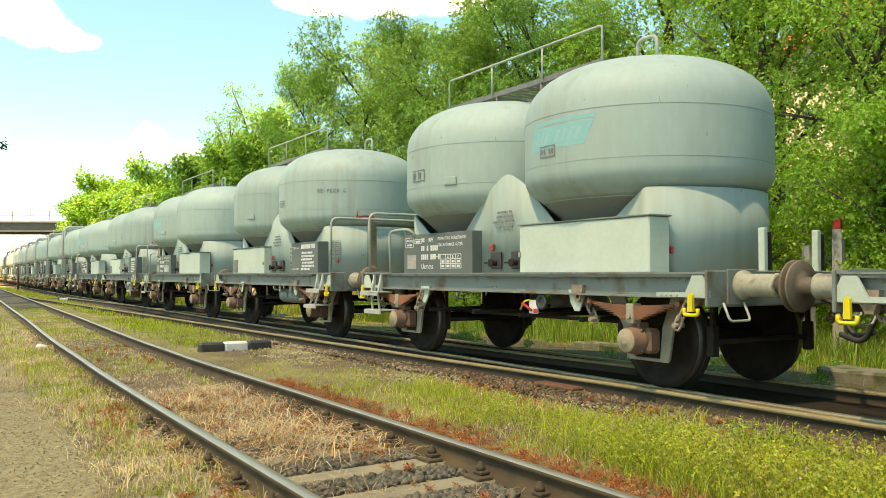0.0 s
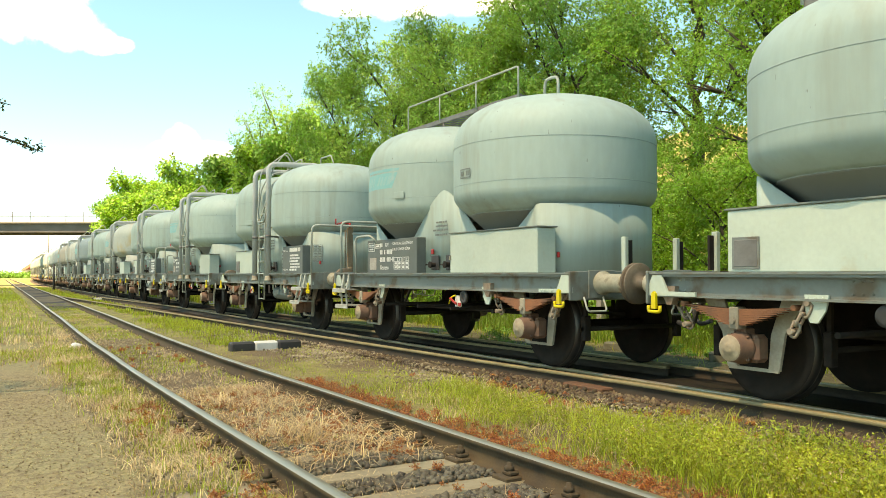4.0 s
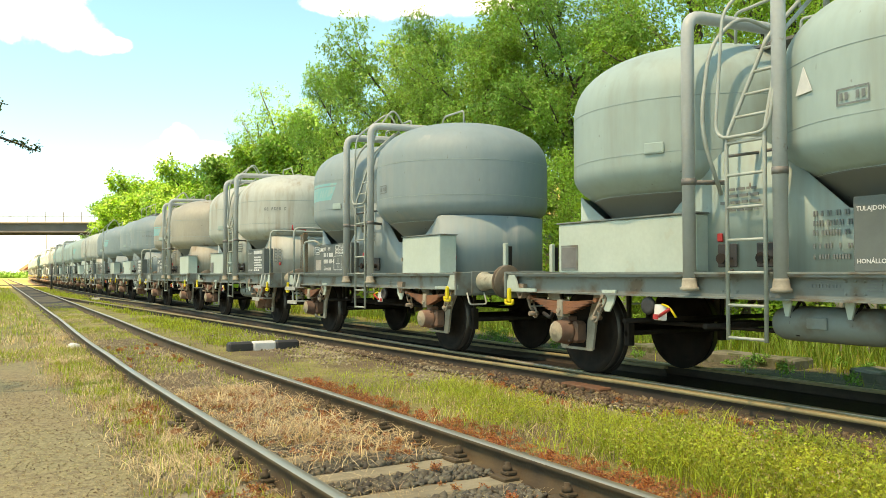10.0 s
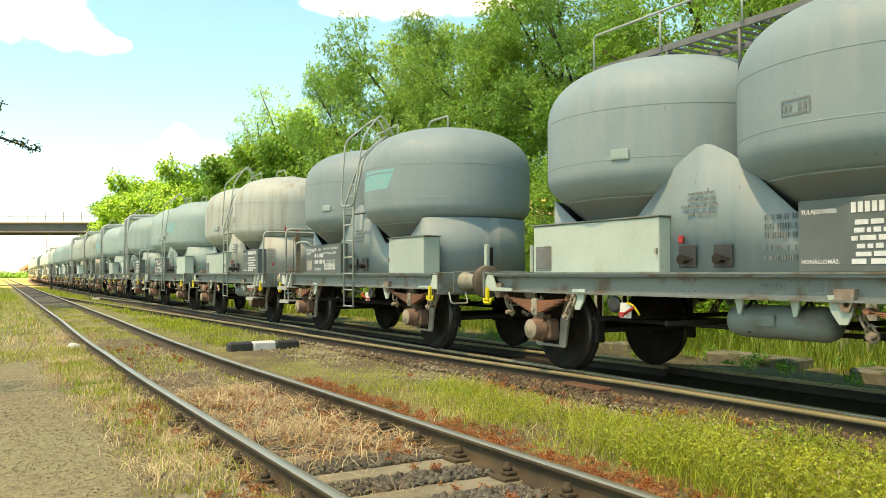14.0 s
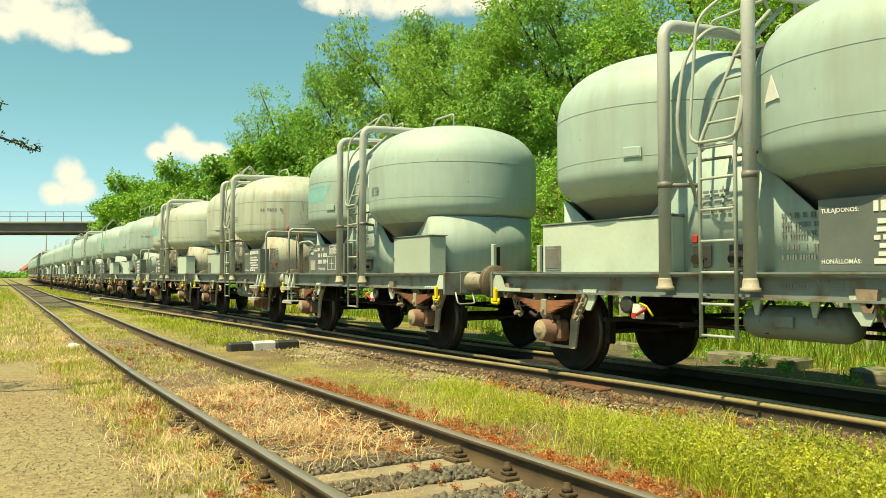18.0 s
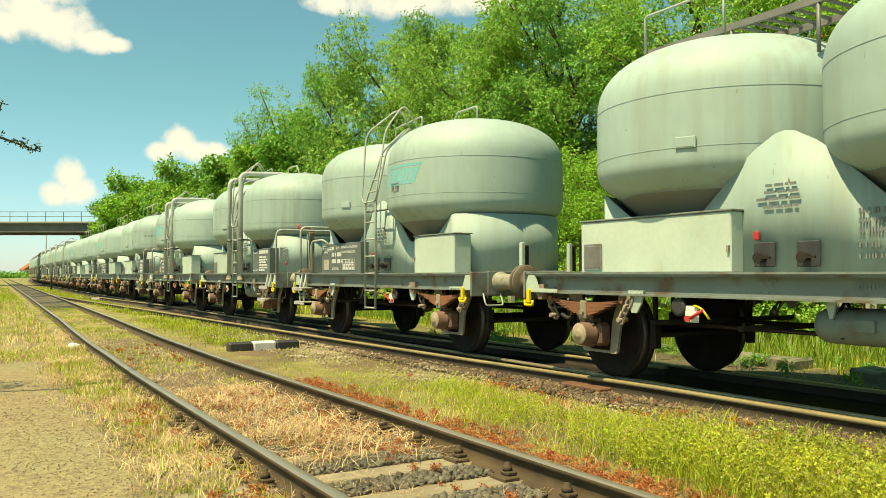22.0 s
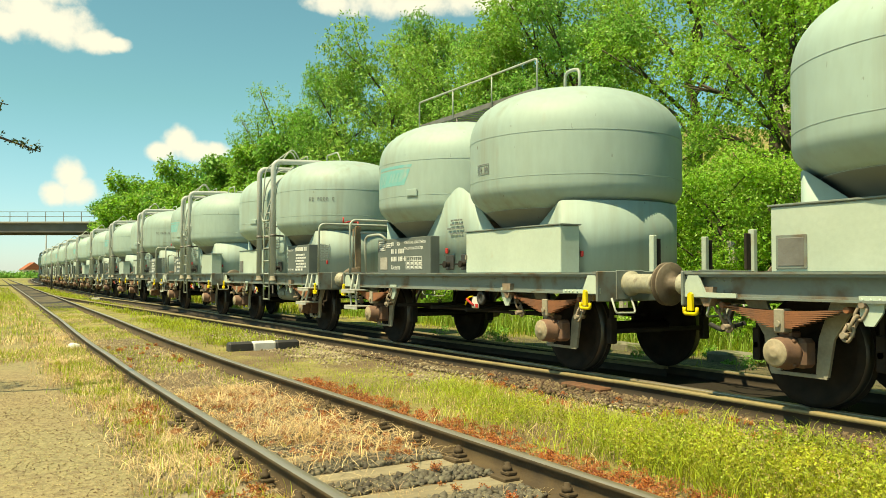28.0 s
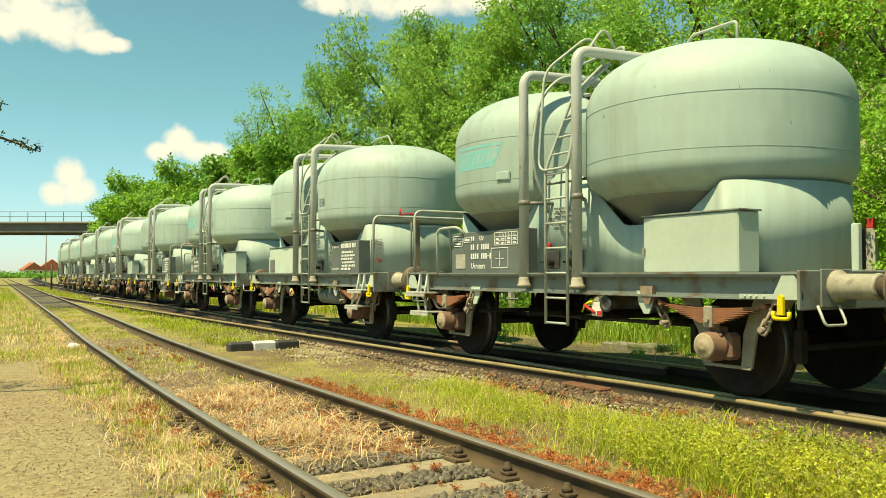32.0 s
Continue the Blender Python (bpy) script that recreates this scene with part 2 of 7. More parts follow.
M_CAP = material("scoured cap face", (0.40, 0.34, 0.24), 0.7, second=(0.25, 0.19, 0.13), scale=8, grain=35, bump=0.04)
M_GUARD = material("dusty guard iron", (0.36, 0.34, 0.27), 0.75, second=(0.25, 0.21, 0.16), scale=5, grain=35, bump=0.05, vary=0.2)
M_BUFFER = material("buffer steel", (0.20, 0.165, 0.125), 0.6, 0.2, second=(0.11, 0.075, 0.05), scale=6, grain=30, bump=0.04)
M_CHAIN = material("rusty shackle", (0.20, 0.115, 0.07), 0.7, second=(0.33, 0.29, 0.23), scale=7, grain=35, bump=0.05)
M_CREAM = material("cream paint", (0.66, 0.58, 0.38), 0.6, second=(0.5, 0.42, 0.28), scale=9, grain=30, bump=0.02)
M_YELLOW = material("yellow hook paint", (0.75, 0.60, 0.02), 0.5, second=(0.6, 0.45, 0.03), scale=8, grain=30, bump=0.02)
M_RED = material("red paint", (0.55, 0.03, 0.03), 0.5, second=(0.4, 0.03, 0.03), scale=8, grain=30, bump=0.02)
M_RAILTUBE = material("handrail paint", (0.40, 0.46, 0.42), 0.5, second=(0.31, 0.33, 0.29), scale=6, grain=30, bump=0.02)
M_GRATE = material("walkway steel", (0.22, 0.22, 0.21), 0.6, 0.3, second=(0.14, 0.13, 0.12), scale=6, grain=30, bump=0.03)
M_STEP = material("step plate", (0.48, 0.50, 0.46), 0.55, second=(0.3, 0.29, 0.26), scale=6, grain=30, bump=0.03)
M_RUSTPOST = material("rust brown post", (0.20, 0.12, 0.07), 0.75, second=(0.28, 0.22, 0.15), scale=5, grain=30, bump=0.04)
M_RAILHEAD = material("polished rail head", (0.58, 0.51, 0.41), 0.38, 0.75, second=(0.40, 0.32, 0.22), scale=3, grain=60, bump=0.004, stretch=(0.3, 4, 4))
M_RAILSIDE = material("rusty rail", (0.105, 0.07, 0.034), 0.85, second=(0.055, 0.037, 0.022), scale=4, grain=50, bump=0.06)
# brown web with the shade below the rail head put into its colour
M_SHADEDWEB = material("shaded brown rail web", (0.06, 0.042, 0.025), 0.85, second=(0.03, 0.022, 0.015), scale=4, grain=50, bump=0.06)
M_CHECKRAIL = material("dull yellow-brown rail head", (0.33, 0.27, 0.135), 0.65, second=(0.20, 0.15, 0.08), scale=4, grain=50, bump=0.05, stretch=(0.5, 3, 3))
M_SLEEPER = material("weathered sleeper", (0.35, 0.30, 0.20), 0.85, second=(0.22, 0.18, 0.115), scale=3, grain=35, bump=0.08, vary=0.15, stretch=(4, 1, 1))
M_BLACKBED = material("near-black ballast bed", (0.018, 0.016, 0.014), 0.85, second=(0.035, 0.029, 0.023), scale=2.5, grain=25, bump=0.15, coords="World")
M_SIDING = material("oily siding bed", (0.07, 0.058, 0.04), 0.85, second=(0.15, 0.125, 0.07), scale=1.3, amount=0.35, grain=20, bump=0.15, coords="World", spots=(0.025, 0.022, 0.02), spot_scale=0.35, spot_cut=(0.46, 0.6))
M_STONE = material("ballast stone", (0.38, 0.32, 0.22), 0.85, second=(0.20, 0.155, 0.10), scale=3, amount=0.3, grain=40, bump=0.05, coords="World", island=0.45)
M_BROWNSTONE = material("rust-dusted ballast stone", (0.19, 0.135, 0.08), 0.9, second=(0.10, 0.07, 0.045), scale=5, amount=0.4, grain=40, bump=0.05, coords="World", island=0.5)
M_GRIT = material("path grit", (0.40, 0.315, 0.175), 0.9, second=(0.27, 0.21, 0.115), scale=3, grain=40, bump=0.05, coords="World", island=0.5)
M_SHOULDER = material("earthy ballast shoulder", (0.13, 0.092, 0.05), 0.9, second=(0.06, 0.045, 0.03), scale=3, amount=0.35, grain=30, bump=0.2, coords="World", spots=(0.34, 0.28, 0.18), spot_scale=12, spot_cut=(0.58, 0.68))
M_DARKSTONE = material("dark ballast stone", (0.15, 0.135, 0.10), 0.8, second=(0.085, 0.075, 0.055), scale=3, grain=40, bump=0.05, coords="World", island=0.4)
M_BARK = material("bark", (0.11, 0.085, 0.06), 0.9, second=(0.07, 0.055, 0.04), scale=3, grain=18, bump=0.12, stretch=(2, 2, 0.5))
M_LEAF = leafy("tree leaves", (0.20, 0.44, 0.07), (0.12, 0.30, 0.05), 0.36)
M_LEAF2 = leafy("lighter tree leaves", (0.27, 0.51, 0.06), (0.16, 0.36, 0.045), 0.38)
M_LEAF3 = leafy("dark acacia leaves", (0.20, 0.41, 0.07), (0.26, 0.46, 0.075), 0.36)
M_LEAFDARK = leafy("dark twig leaves", (0.045, 0.08, 0.02), (0.06, 0.09, 0.025), 0.3)
M_GRASS = leafy("grass blades", (0.48, 0.53, 0.06), (0.27, 0.36, 0.045), 0.4, 0.5, 2.5)
M_LUSH = leafy("lush bank grass", (0.26, 0.40, 0.06), (0.15, 0.27, 0.04), 0.4, 0.35, 0.8)
M_STRAW = leafy("dry straw", (0.82, 0.66, 0.40), (0.54, 0.36, 0.18), 0.3, 0.4, 2.0)
M_SORREL = leafy("red sorrel", (0.54, 0.165, 0.055), (0.38, 0.17, 0.06), 0.3, 0.45, 2.0)
M_WEED = leafy("weed leaves", (0.55, 0.54, 0.07), (0.25, 0.33, 0.045), 0.42, 0.5, 3.0)
M_PALE = material("weathered pale concrete", (0.42, 0.40, 0.36), 0.85, second=(0.30, 0.28, 0.25), scale=4, grain=25, bump=0.06)
M_MOSSY = material("mossy old concrete", (0.24, 0.23, 0.18), 0.9, second=(0.13, 0.135, 0.08), scale=4, grain=25, bump=0.08, spots=(0.07, 0.09, 0.03), spot_scale=5, spot_cut=(0.5, 0.62))
M_CONCRETE = material("bridge concrete", (0.32, 0.31, 0.29), 0.85, second=(0.24, 0.23, 0.21), scale=0.6, grain=8, bump=0.05)
M_DARKBEAM = material("bridge girder", (0.13, 0.13, 0.13), 0.7, second=(0.09, 0.09, 0.085), scale=0.8, grain=8, bump=0.03)
M_PLASTER = material("house plaster", (0.62, 0.54, 0.40), 0.85, second=(0.52, 0.45, 0.34), scale=0.8, grain=12, bump=0.03)
M_TILE = material("roof tile", (0.42, 0.13, 0.06), 0.8, second=(0.32, 0.10, 0.05), scale=1.2, grain=14, bump=0.05, vary=0.2)
M_BLACK = material("black paint", (0.025, 0.025, 0.025), 0.6, second=(0.05, 0.05, 0.05), scale=6, grain=40, bump=0.03)
M_MARK = material("white marker paint", (0.75, 0.75, 0.72), 0.6, second=(0.6, 0.6, 0.56), scale=6, grain=40, bump=0.03)
M_CLOUD = leafy("cloud vapour", (0.9, 0.9, 0.9), (0.88, 0.88, 0.88), 0.5, 0.0, 0.02)
vapour = M_CLOUD.node_tree
thin = vapour.nodes.new("ShaderNodeBsdfTransparent")
veil = vapour.nodes.new("ShaderNodeMixShader")
veil.inputs[0].default_value = 0.45
vapour.links.new(vapour.nodes["Material Output"].inputs[0].links[0].from_socket, veil.inputs[1])
vapour.links.new(thin.outputs[0], veil.inputs[2])
vapour.links.new(veil.outputs[0], vapour.nodes["Material Output"].inputs[0])
M_GLASS = material("dark window glass", (0.03, 0.035, 0.04), 0.1, scale=2, grain=5, bump=0.0)


# near-black wheels, underframe and bed get a weaker specular
for dull in (M_WHEEL, M_UNDER, M_BLACKBED):
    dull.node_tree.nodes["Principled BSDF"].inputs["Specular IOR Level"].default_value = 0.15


# ---- mesh helpers ----
def box(bm, x0, x1, y0, y1, z0, z1, bevel=0.0):
    r = bmesh.ops.create_cube(bm, size=1.0)
    vs = r["verts"]
    for v in vs:
        v.co = Vector((x0 + (x1 - x0) * (v.co.x + 0.5), y0 + (y1 - y0) * (v.co.y + 0.5), z0 + (z1 - z0) * (v.co.z + 0.5)))
    if bevel:
        es = list({e for v in vs for e in v.link_edges})
        bmesh.ops.bevel(bm, geom=es, offset=bevel, segments=1, affect="EDGES")


def ring_frame(d):
    d = Vector(d).normalized()
    a = d.cross(Vector((0, 0, 1)) if abs(d.z) < 0.9 else Vector((1, 0, 0))).normalized()
    return a, d.cross(a).normalized()


def tube(bm, pts, r, seg=8, r_end=None, cap=True):
    """A round bar along pts; r_end tapers it."""
    pts = [Vector(p) for p in pts]
    rows, n = [], len(pts)
    a, b = ring_frame(pts[1] - pts[0])
    for i, p in enumerate(pts):
        d = (pts[min(i + 1, n - 1)] - pts[max(i - 1, 0)]).normalized()
        a = (a - d * a.dot(d)).normalized()
        b = d.cross(a)
        rr = r if r_end is None else r + (r_end - r) * i / (n - 1)
        rows.append([bm.verts.new(p + (a * math.cos(2 * math.pi * k / seg) + b * math.sin(2 * math.pi * k / seg)) * rr) for k in range(seg)])
    for i in range(n - 1):
        for k in range(seg):
            f = bm.faces.new((rows[i][k], rows[i][(k + 1) % seg], rows[i + 1][(k + 1) % seg], rows[i + 1][k]))
            f.smooth = True
    if cap:
        bm.faces.new(rows[0][::-1])
        bm.faces.new(rows[-1])


def bend(pts, r, steps=4):
    """Rounds the corners of a path of points."""
    pts = [Vector(p) for p in pts]
    out = [pts[0]]
    for i in range(1, len(pts) - 1):
        p, a, b = pts[i], (pts[i - 1] - pts[i]), (pts[i + 1] - pts[i])
        q = min(r, a.length * 0.49, b.length * 0.49)
        a, b = p + a.normalized() * q, p + b.normalized() * q
        for k in range(steps + 1):
            t = k / steps
            out.append(a * (1 - t) ** 2 + p * 2 * t * (1 - t) + b * t * t)
    out.append(pts[-1])
    return out


def lathe(bm, profile, seg=48, centre=(0, 0, 0), axis="z", smooth=True):
    """profile: (radius, height) rows, from one end to the other."""
    c = Vector(centre)
    rows = []
    for r, h in profile:
        row = []
        for k in range(seg):
            a = 2 * math.pi * k / seg
            u, v = r * math.cos(a), r * math.sin(a)
            row.append(bm.verts.new(c + Vector((u, v, h) if axis == "z" else (u, h, v) if axis == "y" else (h, u, v))))
        rows.append(row)
    for i in range(len(rows) - 1):
        for k in range(seg):
            f = bm.faces.new((rows[i][k], rows[i][(k + 1) % seg], rows[i + 1][(k + 1) % seg], rows[i + 1][k]))
            f.smooth = smooth
    bm.faces.new(rows[0][::-1])
    bm.faces.new(rows[-1])


def slab(bm, outline, t, axis="y"):
    """A flat plate: outline of (u, v) rows, thickness t, from 0 to t along the axis."""
    def at(u, v, w):
        return (u, w, v) if axis == "y" else (u, v, w) if axis == "z" else (w, u, v)
    a = [bm.verts.new(at(u, v, 0)) for u, v in outline]
    b = [bm.verts.new(at(u, v, t)) for u, v in outline]
    bm.faces.new(a)
    bm.faces.new(b[::-1])
    n = len(a)
    for i in range(n):
        bm.faces.new((a[i], b[i], b[(i + 1) % n], a[(i + 1) % n]))


def moved(bm, m, start=0):
    for v in list(bm.verts)[start:]:
        v.co = m @ v.co


def mesh_of(bm, name, mats):
    bmesh.ops.recalc_face_normals(bm, faces=bm.faces)
    me = bpy.data.meshes.new(name)
    bm.to_mesh(me)
    bm.free()
    for m in (mats if isinstance(mats, (list, tuple)) else [mats]):
        me.materials.append(m)
    return me


def part(name, bm, mats, parent=None, label="", at=None):
    ob = new(name, mesh_of(bm, name, mats))
    if parent is not None:
        ob.parent = parent
    if at is not None:
        ob.location = at
    if label:
        ob["label"] = label
    return ob


def bulk(name, verts, faces, mats, smooth=False):
    me = bpy.data.meshes.new(name)
    verts, faces = np.asarray(verts, dtype=np.float32), np.asarray(faces, dtype=np.int32)
    me.vertices.add(len(verts))
    me.vertices.foreach_set("co", verts.ravel())
    k = faces.shape[1]
    me.loops.add(faces.size)
    me.loops.foreach_set("vertex_index", faces.ravel())
    me.polygons.add(len(faces))
    me.polygons.foreach_set("loop_start", np.arange(0, faces.size, k, dtype=np.int32))
    me.polygons.foreach_set("loop_total", np.full(len(faces), k, dtype=np.int32))
    if smooth:
        me.polygons.foreach_set("use_smooth", np.ones(len(faces), dtype=bool))
    me.update(calc_edges=True)
    for m in (mats if isinstance(mats, (list, tuple)) else [mats]):
        me.materials.append(m)
    return me


def main_y(x):
    return KC * min(x, 0.0) ** 2


def near_y(x):
    """Sideways run of the siding."""
    return float(np.interp(x, (-240, -120, -89, -47, -31, -23.5, -18.3, -15, -11, -8), (6.7, 3.2, 2.30, 1.09, 0.58, 0.36, 0.16, 0.05, -0.02, 0.0)))


def left_y(x):
    """Its rail next to the path."""
    return 1.62 + near_y(x) + float(np.interp(x, (-120, -52, -25, -12.25, -9.8, -8.2, -5.5, 0), (0.30, 0.24, 0.21, 0.20, 0.15, 0.12, 0.10, 0.09)))


# ---- ground ----
def ground_z(x, y):
    v = y - main_y(x) * (1 if y > 0 else 0)
    z = -0.17
    if v < 1.3:
        z = -0.17 + 0.02 * math.sin(x * 0.7) * math.sin(y * 0.9)
    elif 3.7 < v < 5.3:
        z = -0.14
    elif v > 9.2:
        z = -0.17 - 0.03 * min(1.0, (v - 9.2) / 0.8)
    if v > 11.0:
        q = min(v, 42.0) - 11.0
        z += 0.30 * q * min(1.0, q / 6.0) * (1.0 if x > -120 else max(0.2, 1 - (-120 - x) / 150)) * (1.0 + 0.12 * math.sin(x * 0.13) + 0.1 * math.sin(x * 0.31 + 1))
    return z + 0.015 * noise.noise((x * 1.3, y * 1.3, 0))


def ground():
    xs = [-3000, -1500, -800, -500, -350, -260, -200] + [-160 + 3 * i for i in range(40)] + [-40 + 0.5 * i for i in range(110)] + [15 + 5 * i for i in range(10)] + [80, 130, 200, 300, 500, 900, 1500, 3000]
    ys = [-3000, -1500, -700, -300, -150, -80, -40, -20, -10] + [-5 + 0.25 * i for i in range(64)] + [11 + 0.5 * i for i in range(30)] + [26 + 2 * i for i in range(9)] + [50, 70, 100, 160, 260, 500, 1000, 1800, 3000]
    vs = [(x, y, ground_z(x, y)) for x in xs for y in ys]
    n = len(ys)
    fs = [(i * n + j, (i + 1) * n + j, (i + 1) * n + j + 1, i * n + j + 1) for i in range(len(xs) - 1) for j in range(n - 1)]
    m = bpy.data.materials.new("trackside ground")
    m.use_nodes = True
    nt = m.node_tree
    nn, l = nt.nodes.new, nt.links.new
    b = nt.nodes["Principled BSDF"]
    b.inputs["Roughness"].default_value = 0.9
    geo = nn("ShaderNodeNewGeometry")
    sep = nn("ShaderNodeSeparateXYZ")
    l(geo.outputs["Position"], sep.inputs[0])

    def tex(s, d=6.0, stretch=None):
        t = nn("ShaderNodeTexNoise")
        t.inputs["Scale"].default_value, t.inputs["Detail"].default_value = s, d
        l(geo.outputs["Position"], t.inputs["Vector"])
        return t.outputs["Fac"]

    def rng(v, a, c):
        r = nn("ShaderNodeMapRange")
        l(v, r.inputs[0])
        r.inputs[1].default_value, r.inputs[2].default_value = a, c
        return r.outputs[0]

    def mth(op, a, c):
        x = nn("ShaderNodeMath")
        x.operation = op
        for s, v in ((x.inputs[0], a), (x.inputs[1], c)):
            if isinstance(v, (int, float)):
                s.default_value = v
            else:
                l(v, s)
        return x.outputs[0]

    def mix(f, a, c):
        x = nn("ShaderNodeMix")
        x.data_type = "RGBA"
        for s, v in ((x.inputs["Factor"], f), (x.inputs["A"], a), (x.inputs["B"], c)):
            if isinstance(v, tuple):
                s.default_value = (*v, 1)
            elif isinstance(v, (int, float)):
                s.default_value = v
            else:
                l(v, s)
        return x.outputs["Result"]

    fine, mid, broad = tex(45.0, 4.0), tex(5.0), tex(0.8)
    soil = mix(rng(mid, 0.35, 0.65), (0.155, 0.098, 0.048), (0.075, 0.05, 0.03))
    gravel = mix(rng(fine, 0.35, 0.68), (0.36, 0.285, 0.155), (0.20, 0.157, 0.083))
    gravel = mix(rng(mid, 0.45, 0.75), gravel, (0.35, 0.275, 0.145))
    gravel = mix(rng(tex(0.35, 3.0), 0.45, 0.62), gravel, mix(rng(fine, 0.35, 0.65), (0.22, 0.21, 0.10), (0.34, 0.29, 0.16)))
    grass = mix(rng(mid, 0.35, 0.65), (0.24, 0.27, 0.05), (0.36, 0.31, 0.10))
    # sideways place, wavering a little
    v = mth("ADD", sep.outputs["Y"], mth("MULTIPLY", mth("SUBTRACT", broad, 0.5), 1.1))
    col = mix(rng(v, 0.98, 1.25), gravel, mix(rng(mid, 0.4, 0.6), grass, soil))
    col = mix(rng(v, 1.5, 1.9), col, soil)
    col = mix(rng(v, 3.2, 3.8), col, mix(rng(broad, 0.4, 0.6), grass, soil))
    col = mix(rng(mth("ADD", tex(14.0, 5.0), mth("MULTIPLY", fine, 0.4)), 0.62, 1.0), col, (0.15, 0.105, 0.06))
    # past the far rail the train's shade is put into the soil colours
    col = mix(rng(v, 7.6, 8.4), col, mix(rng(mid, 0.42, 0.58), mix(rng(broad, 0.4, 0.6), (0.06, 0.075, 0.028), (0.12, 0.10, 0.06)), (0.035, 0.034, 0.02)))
    col = mix(rng(v, 10.2, 11.2), col, grass)
    col = mix(rng(v, 12.0, 13.5), col, mix(rng(mid, 0.4, 0.6), (0.07, 0.085, 0.025), (0.11, 0.08, 0.045)))
    col = mix(rng(v, -6.0, -8.0), col, grass)
    far = rng(sep.outputs["X"], -14.0, -22.0)
    col = mix(mth("MULTIPLY", far, rng(mth("ADD", broad, mth("MULTIPLY", mid, 0.3)), 0.48, 0.60)), col, mix(rng(tex(2.3, 7.0), 0.42, 0.58), grass, mix(rng(fine, 0.35, 0.65), (0.10, 0.12, 0.03), (0.20, 0.15, 0.065))))
    speck = rng(tex(70.0, 6.0), 0.40, 0.62)
    col = mix(mth("MULTIPLY", speck, 0.42), col, mix(rng(tex(33.0, 3.0), 0.45, 0.55), (0.085, 0.06, 0.032), (0.40, 0.31, 0.165)))
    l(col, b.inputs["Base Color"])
    bp = nn("ShaderNodeBump")
    bp.inputs["Strength"].default_value, bp.inputs["Distance"].default_value = 0.8, 0.012
    l(tex(60.0, 6.0), bp.inputs["Height"])
    l(bp.outputs[0], b.inputs["Normal"])
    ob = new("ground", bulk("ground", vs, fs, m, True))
    tagged(ob, "gravel path, soil and grass beside the railway lines", "ground", kind="structure")


ground()

RAIL = [(-0.062, -0.172), (-0.062, -0.160), (-0.012, -0.140), (-0.009, -0.045), (-0.034, -0.036), (-0.036, -0.008), (-0.028, 0.0), (0.028, 0.0), (0.036, -0.008), (0.034, -0.036), (0.009, -0.045), (0.012, -0.140), (0.062, -0.160), (0.062, -0.172)]


def rail(name, line, xs, label, head=True, dusty=True):
    """A rail with web, foot and worn head, along y = line(x). dusty: web coloured as shaded, head sides as sunlit."""
    vs, n = [], len(RAIL)
    for x in xs:
        for u, w in RAIL:
            vs.append((x, line(x) + u, w))
    fs = []
    for i in range(len(xs) - 1):
        for k in range(n):
            fs.append((i * n + k, i * n + (k + 1) % n, (i + 1) * n + (k + 1) % n, (i + 1) * n + k))
    me = bulk(name, vs, fs, [M_SHADEDWEB if dusty else M_RAILSIDE, M_RAILHEAD if head else M_CHECKRAIL, M_CHECKRAIL])
    top = np.zeros(len(fs), dtype=np.int32)
    for k in (5, 6, 7):
        top[k::n] = 1
    # tan head sides stand in for sunlight on them
    if dusty:
        for k in (4, 8):
            top[k::n] = 2
    me.polygons.foreach_set("material_index", top)
    ob = new(name, me)
    return tagged(ob, label, "rail", "rails", "structure")


FAR_XS = [-600, -450, -350, -280, -230, -190] + [-160 + 4 * i for i in range(47)] + [40, 80, 150, 300]
SIDING_XS = sorted([x for x in FAR_XS if x > -240] + [-31 + 1.3 * i for i in range(20)])
rail("main_rail", lambda x: D + main_y(x), FAR_XS, "worn steel running rail of the main line")
rail("main_rail", lambda x: D + 1.5 + main_y(x), FAR_XS, "worn steel running rail of the main line")
rail("siding_rail", left_y, SIDING_XS, "shiny steel rail of the siding with rusty sides", dusty=False)
rail("siding_rail", lambda x: 3.12 + near_y(x), SIDING_XS, "shiny steel rail of the siding with rusty sides", dusty=False)


def link_y(x):
    return float(np.interp(x, [-54, -45, -28, -14, -10, -6.3, 30.0], [4.28, 4.45, 5.25, 5.80, 5.98, 6.22, 6.25]))


rail("turnout_rail", link_y, [-53 + 1.5 * i for i in range(31)] + [-6.3, 0.0, 10.0, 25.0], "rusty brown rail of the disused turnout", head=False)
rail("turnout_rail", lambda x: link_y(x) + 1.5, [-45 + 1.5 * i for i in range(26)], "rusty brown rail of the disused turnout", head=False)


